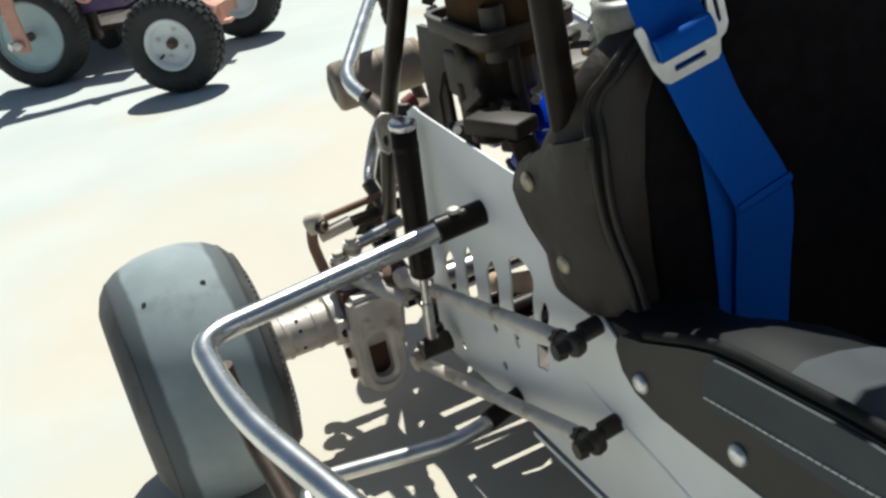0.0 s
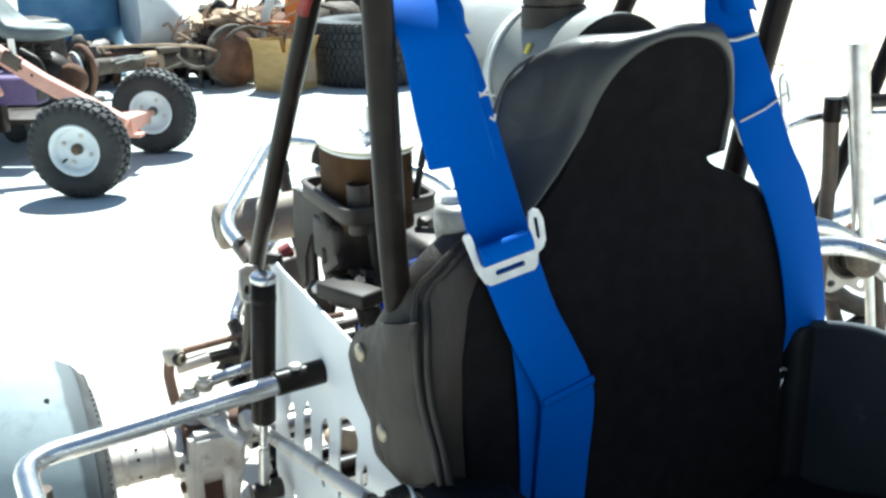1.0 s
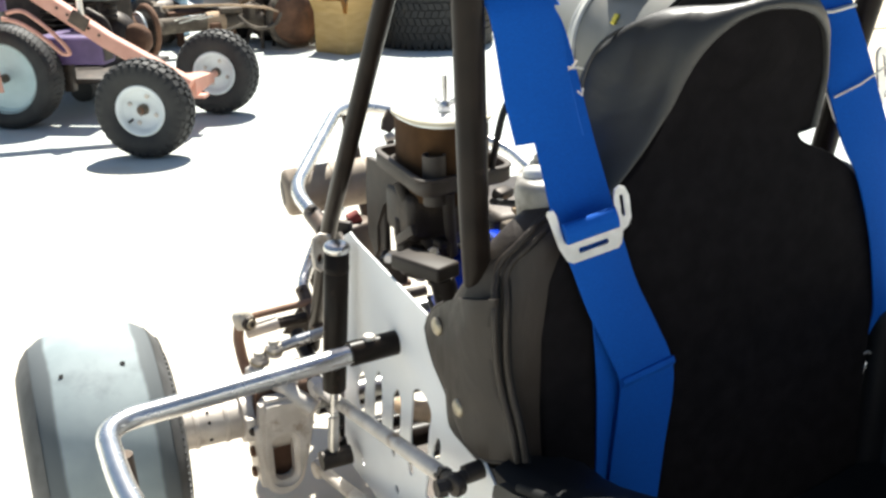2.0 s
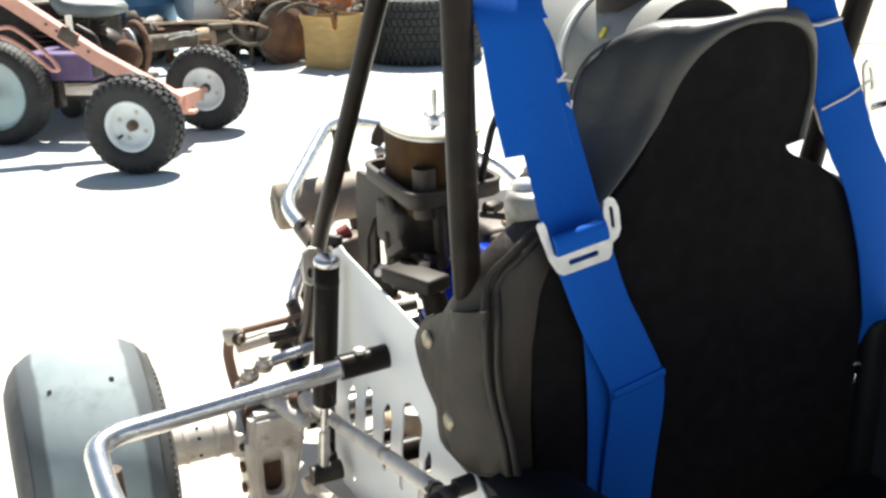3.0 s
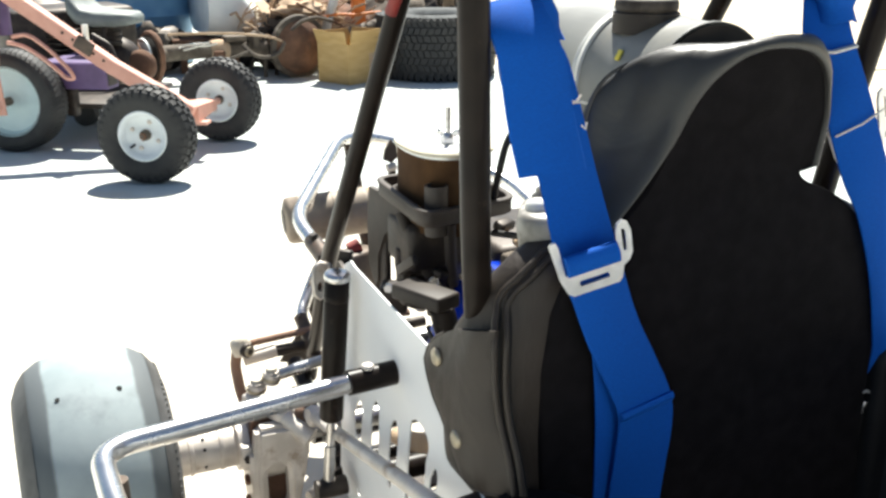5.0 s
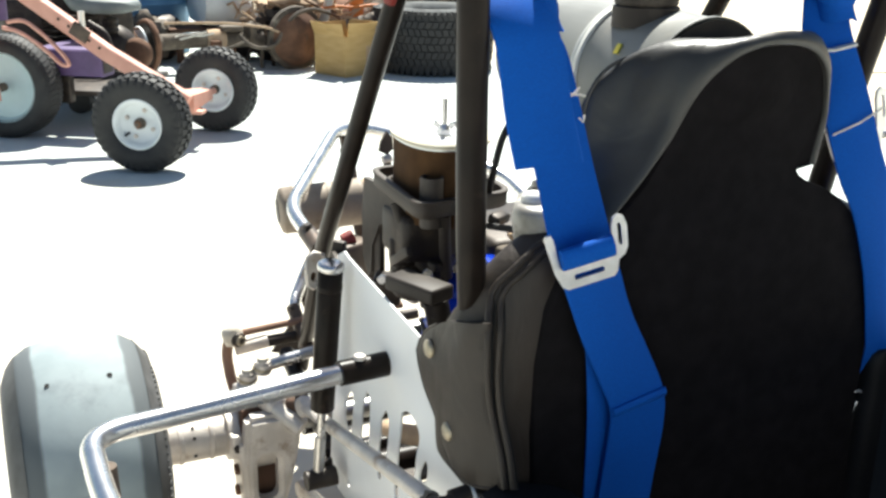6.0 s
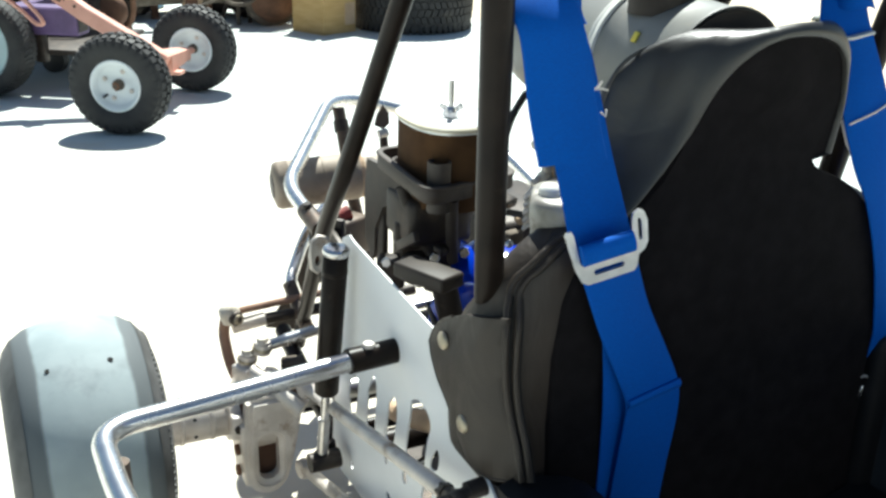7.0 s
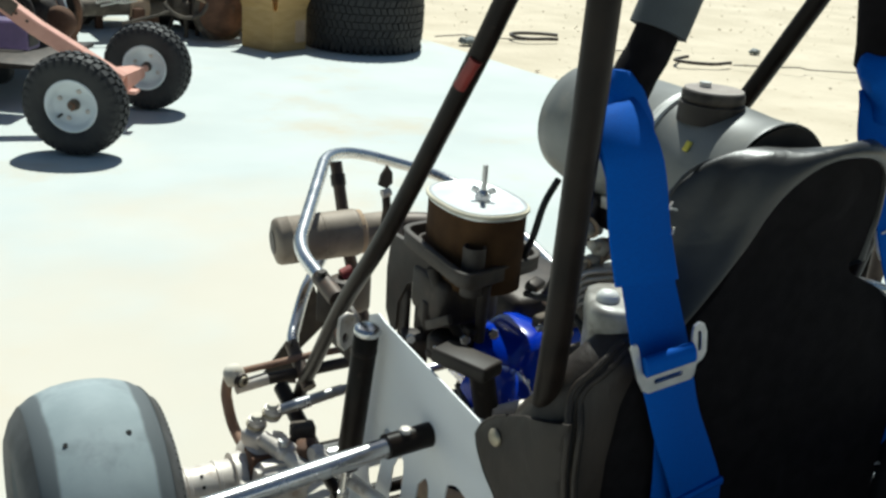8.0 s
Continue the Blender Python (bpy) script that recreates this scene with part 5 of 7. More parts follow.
part("mount_bar", box((0.50, 0.80, 0.435), (0.12, 0.035, 0.012), turn_z(4), b=0.002), "panel", engine)
part("mount_bar", box((0.50, 0.86, 0.425), (0.12, 0.02, 0.014), turn_z(4), b=0.002), "dull_chrome", engine)
# sunlit dusty cover, cap nut and studs of the cylinder head
def head_stud(p0, p1, r):
    """A lumpy dust-caked nut on its stud."""
    p0, p1 = Vector(p0), Vector(p1)
    d = p1 - p0
    st = part("head_stud", rod(p0, p0 + d * 0.55, r, r * 0.9, n=7, b=0.002), "pale_dust", engine, "dust-caked nut of the cylinder head")
    part("stud", rod(p0 + d * 0.5, p1, r * 0.62, r * 0.55, n=10, b=0.001), "pale_dust", st)
    part("washer", rod(p0 - d.normalized() * 0.002, p0, r * 1.25, n=16), "tan", st)


for p0, p1, r in (((0.568, 0.802, 0.617), (0.545, 0.795, 0.612), 0.0085), ((0.590, 0.806, 0.592), (0.567, 0.795, 0.603), 0.0092), ((0.583, 0.803, 0.583), (0.558, 0.797, 0.588), 0.0062), ((0.566, 0.800, 0.583), (0.545, 0.795, 0.576), 0.0058)):
    head_stud(p0, p1, r)
part("head_bracket", box((0.586, 0.822, 0.622), (0.030, 0.02, 0.036), turn_z(20) @ Matrix.Rotation(radians(18), 3, "Y"), b=0.004), "dark", engine)
part("bracket_tab", box((0.592, 0.810, 0.638), (0.012, 0.010, 0.012), turn_z(20), b=0.002), "pale_dust", engine)
# spark-plug lead, throttle cables
for pts in (((0.545, 0.86, 0.53), (0.56, 0.8, 0.54), (0.55, 0.74, 0.5), (0.52, 0.7, 0.45)), ((0.475, 0.86, 0.44), (0.46, 0.8, 0.43), (0.445, 0.75, 0.46))):
    part("cable", tube(pts, 0.0035, 0.03, n=8), "wire", engine)
# exhaust: pipe and round muffler
MB, MD = (0.463, 1.3587, 0.4162), (1, -0.12, 0.06)
muff = part("muffler", lathe([(0.0165, 0.004), (0.0175, 0.0), (0.0215, 0.0005), (0.0255, 0.002), (0.0315, 0.004), (0.034, 0.009), (0.034, 0.022), (0.0345, 0.0225), (0.0345, 0.024), (0.034, 0.0245), (0.034, 0.070), (0.0346, 0.0705), (0.0346, 0.0725), (0.034, 0.073), (0.034, 0.117), (0.0345, 0.119), (0.033, 0.124), (0.028, 0.128), (0.0255, 0.132), (0.025, 0.19)], MB, MD, 44, caps=False), "muffler", kart, "brown heat-stained round muffler")
part("outlet", lathe([(0.0172, -0.001), (0.0172, 0.03), (0.0, 0.03)], MB, MD, 28), "dark", muff)
part("outlet_ring", lathe([(0.0065, 0.010), (0.0085, 0.002), (0.0105, 0.003), (0.0105, 0.012)], Vector(MB) + Vector((0, -0.004, 0.004)), MD, 20), "rust", muff)
part("weld", lathe([(0.026, 0.122), (0.0325, 0.1245), (0.0325, 0.130), (0.026, 0.1335)], MB, MD, 36, caps=False), "tan", muff)
part("exhaust_pipe", tube([(0.64, 1.338, 0.427), (0.70, 1.31, 0.43), (0.70, 1.15, 0.44), (0.64, 1.05, 0.44)], 0.0225, 0.05), "brown_paint", muff)
part("bracket", box((0.478, 1.17, 0.40), (0.01, 0.05, 0.06), turn_z(40), b=0.002), "dark", muff, "dark muffler bracket")
part("plate", prism([(1.06, 0.34), (1.19, 0.345), (1.2, 0.40), (1.15, 0.42), (1.10, 0.41)], lambda u, v: (0.475, u, v), Vector((0.005, 0, 0))), "dark", muff)

# ---- rear chrome bumper ----
bump = part("rear_bumper", tube([(0.436, 1.075, 0.452), (0.437, 1.20, 0.467), (0.588, 1.47, 0.505), (0.655, 1.51, 0.494), (0.80, 1.50, 0.45), (0.86, 1.42, 0.42), (0.84, 1.2, 0.39), (0.82, 1.05, 0.37)], 0.0090, 0.04, n=20, k=8), "chrome", kart, "chrome rear bumper hoop")
part("clamp", rod((0.436, 1.07, 0.4515), (0.4365, 1.125, 0.458), 0.0108, n=20), "brown_paint", bump)
part("screw", bolt((0.434, 1.112, 0.466), (-0.2, -0.1, 1), 0.006, 0.006), "dark", bump)
low = part("lower_loop", tube([(0.4525, 1.215, 0.289), (0.450, 1.249, 0.312), (0.480, 1.297, 0.334), (0.507, 1.340, 0.348), (0.60, 1.46, 0.37), (0.66, 1.50, 0.365), (0.80, 1.49, 0.34), (0.82, 1.3, 0.30)], 0.0082, 0.022, n=18, k=6), "chrome", bump, "lower tube of the bumper")
part("sleeve", rod((0.4502, 1.2485, 0.3117), (0.4545, 1.190, 0.272), 0.0094, n=18), "brown_paint", low)
part("screw", bolt((0.4465, 1.238, 0.315), (-0.4, -0.3, 1), 0.004, 0.003), "dark", low)
part("post", tube([(0.60, 1.46, 0.495), (0.60, 1.40, 0.37), (0.60, 1.3, 0.24)], 0.0095), "brown_paint", bump)
part("clip", rod((0.60, 1.452, 0.478), (0.60, 1.445, 0.462), 0.0115), "dark", bump)

# ---- linkage behind the axle ----
link = part("bell_crank", tube([(0.356, 1.225, 0.288), (0.352, 1.225, 0.268), (0.352, 1.20, 0.235), (0.358, 1.15, 0.215)], 0.0072, 0.02), "bright_rust", kart, "rusty bell-crank arm beside the axle")
part("ball_joint", lathe([(0.007, -0.014), (0.0115, -0.012), (0.0135, -0.004), (0.0135, 0.003), (0.0122, 0.008), (0.0088, 0.012), (0.004, 0.0138), (0, 0.014)], (0.357, 1.205, 0.303), (-0.2, 0.2, 1), 24), "pale_dust", link, "pale dusty ball joint")
part("nut", bolt((0.361, 1.196, 0.300), (0.4, -0.9, 0.0), 0.0095, 0.007, 18), "dark", link)
part("nut_ring", lathe([(0.0045, 0), (0.0068, 0.0005), (0.0068, 0.003), (0.0045, 0.0035)], (0.3637, 1.1895, 0.300), (0.4, -0.9, 0.0), 18), "brass", link)
part("nut_face", bolt((0.3645, 1.1885, 0.300), (0.4, -0.9, 0.0), 0.0042, 0.003), "dark", link)
part("cross_link", tube([(0.362, 1.222, 0.296), (0.47, 1.222, 0.303), (0.60, 1.222, 0.303)], 0.0048), "bright_rust", link)
part("cross_link", tube([(0.362, 1.215, 0.278), (0.405, 1.215, 0.283)], 0.0088), "alu", link)
part("cross_link", tube([(0.403, 1.215, 0.282), (0.62, 1.215, 0.290)], 0.0078), "dark", link)
tie = part("tie_rod", rod((0.380, 1.10, 0.303), (0.458, 1.095, 0.318), 0.0068), "dull_chrome", kart, "plated tie rod with rod ends")
part("bright_sleeve", rod((0.398, 1.0985, 0.3068), (0.416, 1.097, 0.310), 0.0076), "chrome", tie)
part("dark_sleeve", rod((0.458, 1.095, 0.318), (0.64, 1.085, 0.333), 0.0056), "dull_chrome", tie)
for q in ((0.370, 1.10, 0.302), (0.352, 1.105, 0.288)):
    re = part("rod_end", lathe([(0.005, -0.008), (0.0105, -0.007), (0.012, 0), (0.0105, 0.007), (0.005, 0.008)], q, (0.1, -0.2, 1), 18), "alu", tie)
    part("nut", bolt(Vector(q) + Vector((0, -0.0015, 0.007)), (0, 0, 1), 0.0075, 0.006), "pale_dust", re)
    part("band", lathe([(0.0118, -0.0022), (0.0124, -0.001), (0.0124, 0.0012), (0.0118, 0.0024)], q, (0.1, -0.2, 1), 20), "brass", re)
    part("washer", lathe([(0.0095, 0), (0.0095, 0.0018)], Vector(q) + Vector((0, -0.001, 0.0065)), (0, 0, 1), 18), "alu", re)
part("link_arm", rod((0.350, 1.085, 0.282), (0.398, 1.035, 0.245), 0.009, 0.012, n=12), "alu", tie)
part("link_tab", box((0.348, 1.10, 0.272), (0.02, 0.03, 0.02), turn_z(25), b=0.004), "alu", tie)
part("link_clevis", box((0.405, 1.09, 0.274), (0.03, 0.02, 0.022), turn_z(-10), b=0.004), "greasy", tie)
tab = [(0.3865, 0.487), (0.393, 0.491), (0.402, 0.488), (0.4035, 0.474), (0.398, 0.459), (0.391, 0.453), (0.386, 0.458), (0.3845, 0.472)]
tab_hole = [(0.3915 + 0.0032 * math.cos(a), 0.4655 + 0.0058 * math.sin(a)) for a in [2 * math.pi * k / 12 for k in range(12)]]
lug = part("stay_tab", prism(tab, lambda u, v: (u, 0.950, v), Vector((0, 0.006, 0)), [tab_hole]), "alu", kart, "pale steel lug behind the shock absorber", smooth=30)
part("tab_rim", tube([Vector((u, 0.9515, v)) for u, v in tab], 0.0028, closed=True, n=8), "alu", lug)
part("tab_bolt", rod((0.3915, 0.956, 0.4655), (0.3915, 0.964, 0.4655), 0.0068, n=14), "rust", lug)
part("gusset", prism([(0.4486, 0.193), (0.4962, 0.256), (0.5083, 0.1765)], lambda u, v: (u, 1.37, v), Vector((0, 0.004, 0))), "dark", kart)
part("gusset", prism([(0.536, 0.332), (0.561, 0.268), (0.512, 0.2246), (0.4991, 0.2688)], lambda u, v: (u, 1.38, v), Vector((0, 0.004, 0))), "dark", kart)
for y, z in ((0.897, 0.375),):
    part("clecos", bolt((PL, y, z), (-1, 0, 0), 0.006, 0.004), "buckle", left_panel)
part("red_mark", rod((0.4225, 0.815, 0.752), (0.4262, 0.7985, 0.778), 0.0056, n=12), "red", kart)

# ---- right-hand guard of the kart ----
g = part("nerf_bar", tube([(0.865, 0.813, 0.43), (1.0, 0.80, 0.45), (1.08, 0.77, 0.45), (1.095, 0.66, 0.44), (1.06, 0.49, 0.42), (0.98, 0.2, 0.39), (0.83, 0.05, 0.37)], 0.0115, 0.07, n=18), "chrome", kart, "chrome side bar on the far side")

# leaf-shaped tab standing on the muffler neck
leaf = part("bracket_stem", tube([(0.612, 1.31, 0.43), (0.610, 1.30, 0.47), (0.607, 1.30, 0.498)], 0.006, n=10), "dark", kart)
part("leaf_tab", prism([(0.596, 0.506), (0.599, 0.520), (0.608, 0.534), (0.616, 0.523), (0.617, 0.508), (0.608, 0.500)], lambda u, v: (u, 1.30, v), Vector((0, 0.005, 0))), "brown_paint", leaf)
part("clip", rod((0.6, 1.298, 0.494), (0.613, 1.298, 0.496), 0.006, n=10), "alu", leaf)


# ---- the pink machine with knobby tyres ----
AX = Vector((0.53, 0.85, 0)).normalized()          # its wheel axis
FW = Vector((-0.85, 0.53, 0)).normalized()         # along its beam, towards its big wheel
UP = Vector((0, 0, 1))
pink = thing("pink_tractor", (0.72, 3.63, 0), "home-made pink garden tractor frame with white-rimmed knobby wheels", "garden tractor")


def knobby(centre, facing, name="wheel"):
    """Pneumatic tyre with block tread on a white steel rim. facing: the way its outer side looks along the axis."""
    c = Vector(centre)
    a = AX * facing
    w = part(name, lathe([(0.012, -0.05), (0.018, -0.05), (0.019, 0.0), (0.017, 0.030), (0.013, 0.035), (0.009, 0.036), (0.009, 0.044), (0.005, 0.046), (0.0, 0.046)], c, a, 22), "greasy", pink)
    part("cotter_pin", rod(c + a * 0.041 - UP * 0.016, c + a * 0.041 + UP * 0.014, 0.0022, n=6), "rust", w)
    body = [(0.080, 0.038), (0.092, 0.048), (0.12, 0.054), (0.142, 0.05), (0.154, 0.037), (0.157, 0.0)]
    body = [(r, -h) for r, h in body] + [(r, h) for r, h in body[-2::-1]]
    tyre = part("tyre", lathe(body, c, a, 56, caps=False), "rubber", w, "black knobby tyre")
    tread = bmesh.new()
    x = a.orthogonal().normalized()
    y = a.cross(x)
    n = 34
    for k in range(n):
        for off, half, r, da in ((-0.033, 0.011, 0.156, 0.0), (-0.011, 0.0095, 0.159, 0.5), (0.011, 0.0095, 0.159, 0.0), (0.033, 0.011, 0.156, 0.5)):
            t = 2 * math.pi * (k + da) / n
            e = x * math.cos(t) + y * math.sin(t)
            s = a.cross(e)
            rows = []
            for h, m in ((-0.006, 1.0), (0.0045, 0.9)):
                rows.append([c + e * (r + h - (0.006 if abs(off) > 0.02 and sa == math.copysign(1, off) else 0)) + a * (off + sa * half * m) + s * sb * 0.0105 * m for sa, sb in ((-1, -1), (1, -1), (1, 1), (-1, 1))])
            loft(rows, bm=tread)
        # shoulder lugs
        for sgn in (-1, 1):
            t = 2 * math.pi * (k + (0.25 if sgn < 0 else 0.75)) / n
            e = x * math.cos(t) + y * math.sin(t)
            s = a.cross(e)
            rows = []
            for r, off, m in ((0.153, 0.036, 1), (0.142, 0.0515, 0.9), (0.130, 0.0535, 0.6)):
                o = c + e * r + a * off * sgn
                rows.append([o - s * 0.009 * m - e * 0.003, o + s * 0.009 * m - e * 0.003, o + s * 0.009 * m + e * 0.003, o - s * 0.009 * m + e * 0.003])
            loft(rows, bm=tread)
    part("tread", tread, "rubber", tyre, smooth=0)
    rim = [(0.022, 0.012), (0.045, 0.013), (0.052, 0.018), (0.06, 0.020), (0.066, 0.026), (0.07, 0.04), (0.08, 0.046), (0.084, 0.043), (0.082, 0.037), (0.066, 0.015), (0.06, 0.006), (0.022, 0.006)]
    rm = part("rim", lathe(rim, c, a, 44), "white_rim", w, "white painted steel rim")
    part("rim", lathe(rim, c, -a, 44), "white_rim", w)
    for k in range(4):
        t = 2 * math.pi * (k + 0.3) / 4
        e = x * math.cos(t) + y * math.sin(t)
        part("bolt", lathe([(0.008, 0), (0.008, 0.005), (0.006, 0.007)], c + e * 0.047 + a * 0.016, a, 6), "alu", rm)
    part("valve", rod(c + x * 0.05 + a * 0.02, c + x * 0.062 + a * 0.034, 0.004, n=8), "rubber", rm)
    part("hub_nut", bolt(c + a * 0.035, a, 0.012, 0.01), "rust", rm)
    return w


knobby(Vector((0.523, 3.315, 0.165)) + AX * 0.032, -1)
knobby(Vector((0.888, 3.897, 0.165)) + AX * 0.03, -1)
B0 = Vector((0.725, 3.625, 0.165))
beam = part("beam", sweep(bmesh.new(), [B0 + UP * 0.01 - FW * 0.02, B0 + FW * 0.27 + UP * 0.17, B0 + FW * 0.56 + UP * 0.365, B0 + FW * 0.75 + UP * 0.49], rect(0.05, 0.05, 0.004), up=UP), "pink", pink, "pink square-tube beam with drilled holes", smooth=30)
for k in range(5):
    p = B0 + FW * (0.29 + 0.036 * k) + UP * (0.193 + 0.024 * k) - AX * 0.0252
    part("hole", rod(p, p - AX * 0.0012, 0.0055, n=12), "dark", beam)
p = B0 + FW * 0.355 + UP * 0.242
part("clamp_plate", box(p - AX * 0.03 + UP * 0.004, (0.07, 0.008, 0.05), Matrix.Rotation(math.atan2(-0.53, 0.85) , 3, "Z") @ Matrix.Rotation(radians(33), 3, "Y"), b=0.002), "brown_paint", beam)
part("clamp_bolt", rod(p - AX * 0.01, p - AX * 0.01 + UP * 0.075, 0.012, n=12), "dull_chrome", beam)
ax1 = part("axle", rod(B0 - AX * 0.32, B0 + AX * 0.30, 0.013), "pink", pink)
part("gusset", loft([[B0 + AX * 0.02 + FW * f + UP * z for f, z in ((-0.03, -0.03), (0.05, -0.03), (0.05, 0.045), (-0.03, 0.03))], [B0 + AX * 0.25 + FW * f + UP * z for f, z in ((-0.015, -0.02), (0.02, -0.02), (0.02, 0.02), (-0.015, 0.015))]]), "pink", ax1, smooth=0)
part("tab", box(B0 - FW * 0.03 + AX * 0.05 - UP * 0.035, (0.05, 0.05, 0.012), turn_z(-30), b=0.002), "pink", ax1)
# big wheel with a smooth white disc
bc = Vector((0.135, 4.03, 0.192)) + AX * 0.05
bw = part("big_wheel", rod(bc - AX * 0.09, bc + AX * 0.06, 0.016), "greasy", pink)
body = [(0.125, -0.05), (0.14, -0.062), (0.165, -0.064), (0.18, -0.055), (0.189, -0.04), (0.192, 0.0)]
body = body + [(r, -h) for r, h in body[-2::-1]]
bt = part("tyre", lathe(body, bc, AX, 64, caps=False), "rubber", bw, "black tyre with a fine worn tread")
lug = bmesh.new()
x = AX.orthogonal().normalized()
y = AX.cross(x)
for k in range(60):
    t = 2 * math.pi * k / 60
    e = x * math.cos(t) + y * math.sin(t)
    s = AX.cross(e)
    for sgn in (-1, 1):
        rows = [[bc + e * r + AX * off * sgn + s * (0.005 * q + sh) for q in (-1, 1)] + [bc + e * (r + 0.004) + AX * (off + 0.001) * sgn + s * (0.005 * q + sh) for q in (1, -1)] for r, off, sh in ((0.190, 0.004, 0.0), (0.187, 0.042, 0.01), (0.176, 0.0575, 0.012))]
        loft(rows, bm=lug)
part("tread", lug, "rubber", bt, smooth=0)
part("rim", lathe([(0.0, -0.035), (0.03, -0.035), (0.04, -0.03), (0.09, -0.026), (0.115, -0.03), (0.122, -0.045), (0.13, -0.055), (0.138, -0.053), (0.128, -0.03)], bc, AX, 52), "shaded_disc", bw, "dished white wheel disc, tinted for its bluish shade")
# pink fork beside the wheel, with its axle bolt
f0 = Vector((0.12, 4.0, 0.0)) - AX * 0.045
fork = part("fork", sweep(bmesh.new(), [f0 + UP * 0.155 - FW * 0.01, f0 + UP * 0.30, f0 - FW * 0.02 + UP * 0.47, f0 - FW * 0.025 + UP * 0.56], rect(0.055, 0.012, 0.003), up=AX), "pink", pink, "pink flat-bar fork leg", smooth=30)
part("axle_bolt", rod(f0 + UP * 0.185 - AX * 0.02 + FW * 0.03, f0 + UP * 0.185 + AX * 0.05, 0.014, n=12), "dull_chrome", fork)
part("nut", bolt(f0 + UP * 0.185 - AX * 0.012, -AX, 0.02, 0.014), "alu", fork)
part("head_tube", rod(f0 - FW * 0.03 + UP * 0.44 + AX * 0.06, f0 - FW * 0.03 + UP * 0.70 + AX * 0.06, 0.03), "purple", fork)
# pink hose loop
h0 = Vector((0.205, 3.95, 0.44)) - AX * 0.05
hose = [h0, h0 - FW * 0.06 + UP * 0.012, h0 - FW * 0.14 - UP * 0.045, h0 - FW * 0.205 - UP * 0.115, h0 - FW * 0.22 - UP * 0.145, h0 - FW * 0.19 - UP * 0.145, h0 - FW * 0.12 - UP * 0.08, h0 - FW * 0.04 - UP * 0.03, h0 + FW * 0.02 - UP * 0.02]
part("hose", tube(hose, 0.0075, 0.05, n=10), "pink", pink, "pink rubber hose bent into a loop")
# purple square tube frame behind
pc = Vector((0.40, 3.90, 0.275)) + AX * 0.13
pf = part("cross_member", sweep(bmesh.new(), [pc - FW * 0.05, pc + FW * 0.5], rect(0.10, 0.10, 0.006), up=UP), "purple", pink, "purple box-section frame, open at the end", smooth=30)
part("open_end", box(pc - FW * 0.0505, (0.004, 0.076, 0.076), Matrix.Rotation(math.atan2(FW.y, FW.x), 3, "Z")), "dark", pf)
part("leg", box(pc + FW * 0.12 - UP * 0.1, (0.04, 0.04, 0.12), Matrix.Rotation(math.atan2(FW.y, FW.x), 3, "Z"), b=0.006), "dark", pf)
cc = Vector((0.44, 4.47, 0.05))
cas = part("small_wheel", lathe([(0.015, -0.025), (0.05, -0.022), (0.052, 0.0), (0.05, 0.022), (0.015, 0.025)], cc, AX, 24), "rubber", pink)
part("wheel_fork", box(cc + UP * 0.06, (0.035, 0.06, 0.07), Matrix.Rotation(math.atan2(AX.y, AX.x), 3, "Z"), b=0.006), "alu", cas)
# grey moulded seat and the dark machinery below it
sc = Vector((0.60, 4.60, 0.44))
sc_rows = []
for t, w, lo, hi in ((-0.20, 0.03, -0.025, -0.005), (-0.19, 0.10, -0.04, 0.012), (-0.15, 0.15, -0.05, 0.03), (-0.05, 0.18, -0.055, 0.035), (0.05, 0.19, -0.055, 0.04), (0.15, 0.19, -0.05, 0.06), (0.21, 0.18, -0.04, 0.12), (0.25, 0.17, 0.0, 0.18), (0.265, 0.14, 0.04, 0.20)):
    sc_rows.append([sc + FW * t * 0.62 + AX * px * 0.62 + UP * pz * 0.65 for px, pz in rounded(0, (lo + hi) / 2, w * 2, hi - lo, (hi - lo) * 0.45, 4)])
st = part("seat", loft(sc_rows), "grey_seat", pink, "grey moulded tractor seat")
part("seat_post", tube([sc - UP * 0.03 + FW * 0.02, sc + FW * 0.06 - UP * 0.22], 0.025), "dark", st)
part("seat_spring", lathe([(0.03, 0), (0.035, 0.01), (0.03, 0.02), (0.035, 0.03), (0.03, 0.04), (0.035, 0.05), (0.03, 0.06)], sc - UP * 0.12, UP, 20), "dark", st)
hs2 = part("gear_housing", lathe([(0.0, -0.09), (0.07, -0.085), (0.10, -0.06), (0.105, 0.0), (0.09, 0.05), (0.05, 0.07), (0.0, 0.07)], (0.62, 4.72, 0.24), AX, 28), "dark", pink, "dark greasy gear housing")
part("gear_cover", lathe([(0.0, -0.03), (0.05, -0.028), (0.065, -0.015), (0.07, 0.02)], (0.70, 4.62, 0.22), AX, 24), "rust", hs2)
part("engine_block", box((0.42, 4.90, 0.27), (0.56, 0.34, 0.40), turn_z(12), b=0.03), "dark", pink, "dark greasy engine block under the seat")
# pan added only to shade the slab; the block above is enlarged likewise
part("shade_pan", box((0.47, 4.36, 0.15), (0.46, 0.56, 0.02), turn_z(-32), b=0.006), "dark", pink)
for k in range(5):
    part("fin", box((0.44, 4.70, 0.28 + 0.025 * k), (0.2, 0.12, 0.008), turn_z(25), b=0.002), "dark", pink)
part("handle", tube([sc + FW * 0.0 - AX * 0.2 - UP * 0.06, sc - FW * 0.08 - AX * 0.21 - UP * 0.10, sc - FW * 0.1 - AX * 0.2 - UP * 0.2], 0.012, 0.03), "dark", pink)
part("rear_rail", sweep(bmesh.new(), [pc + FW * 0.3 + AX * 0.05, pc + AX * 0.65 + FW * 0.3], rect(0.05, 0.05, 0.004), up=UP), "purple", pink, smooth=30)

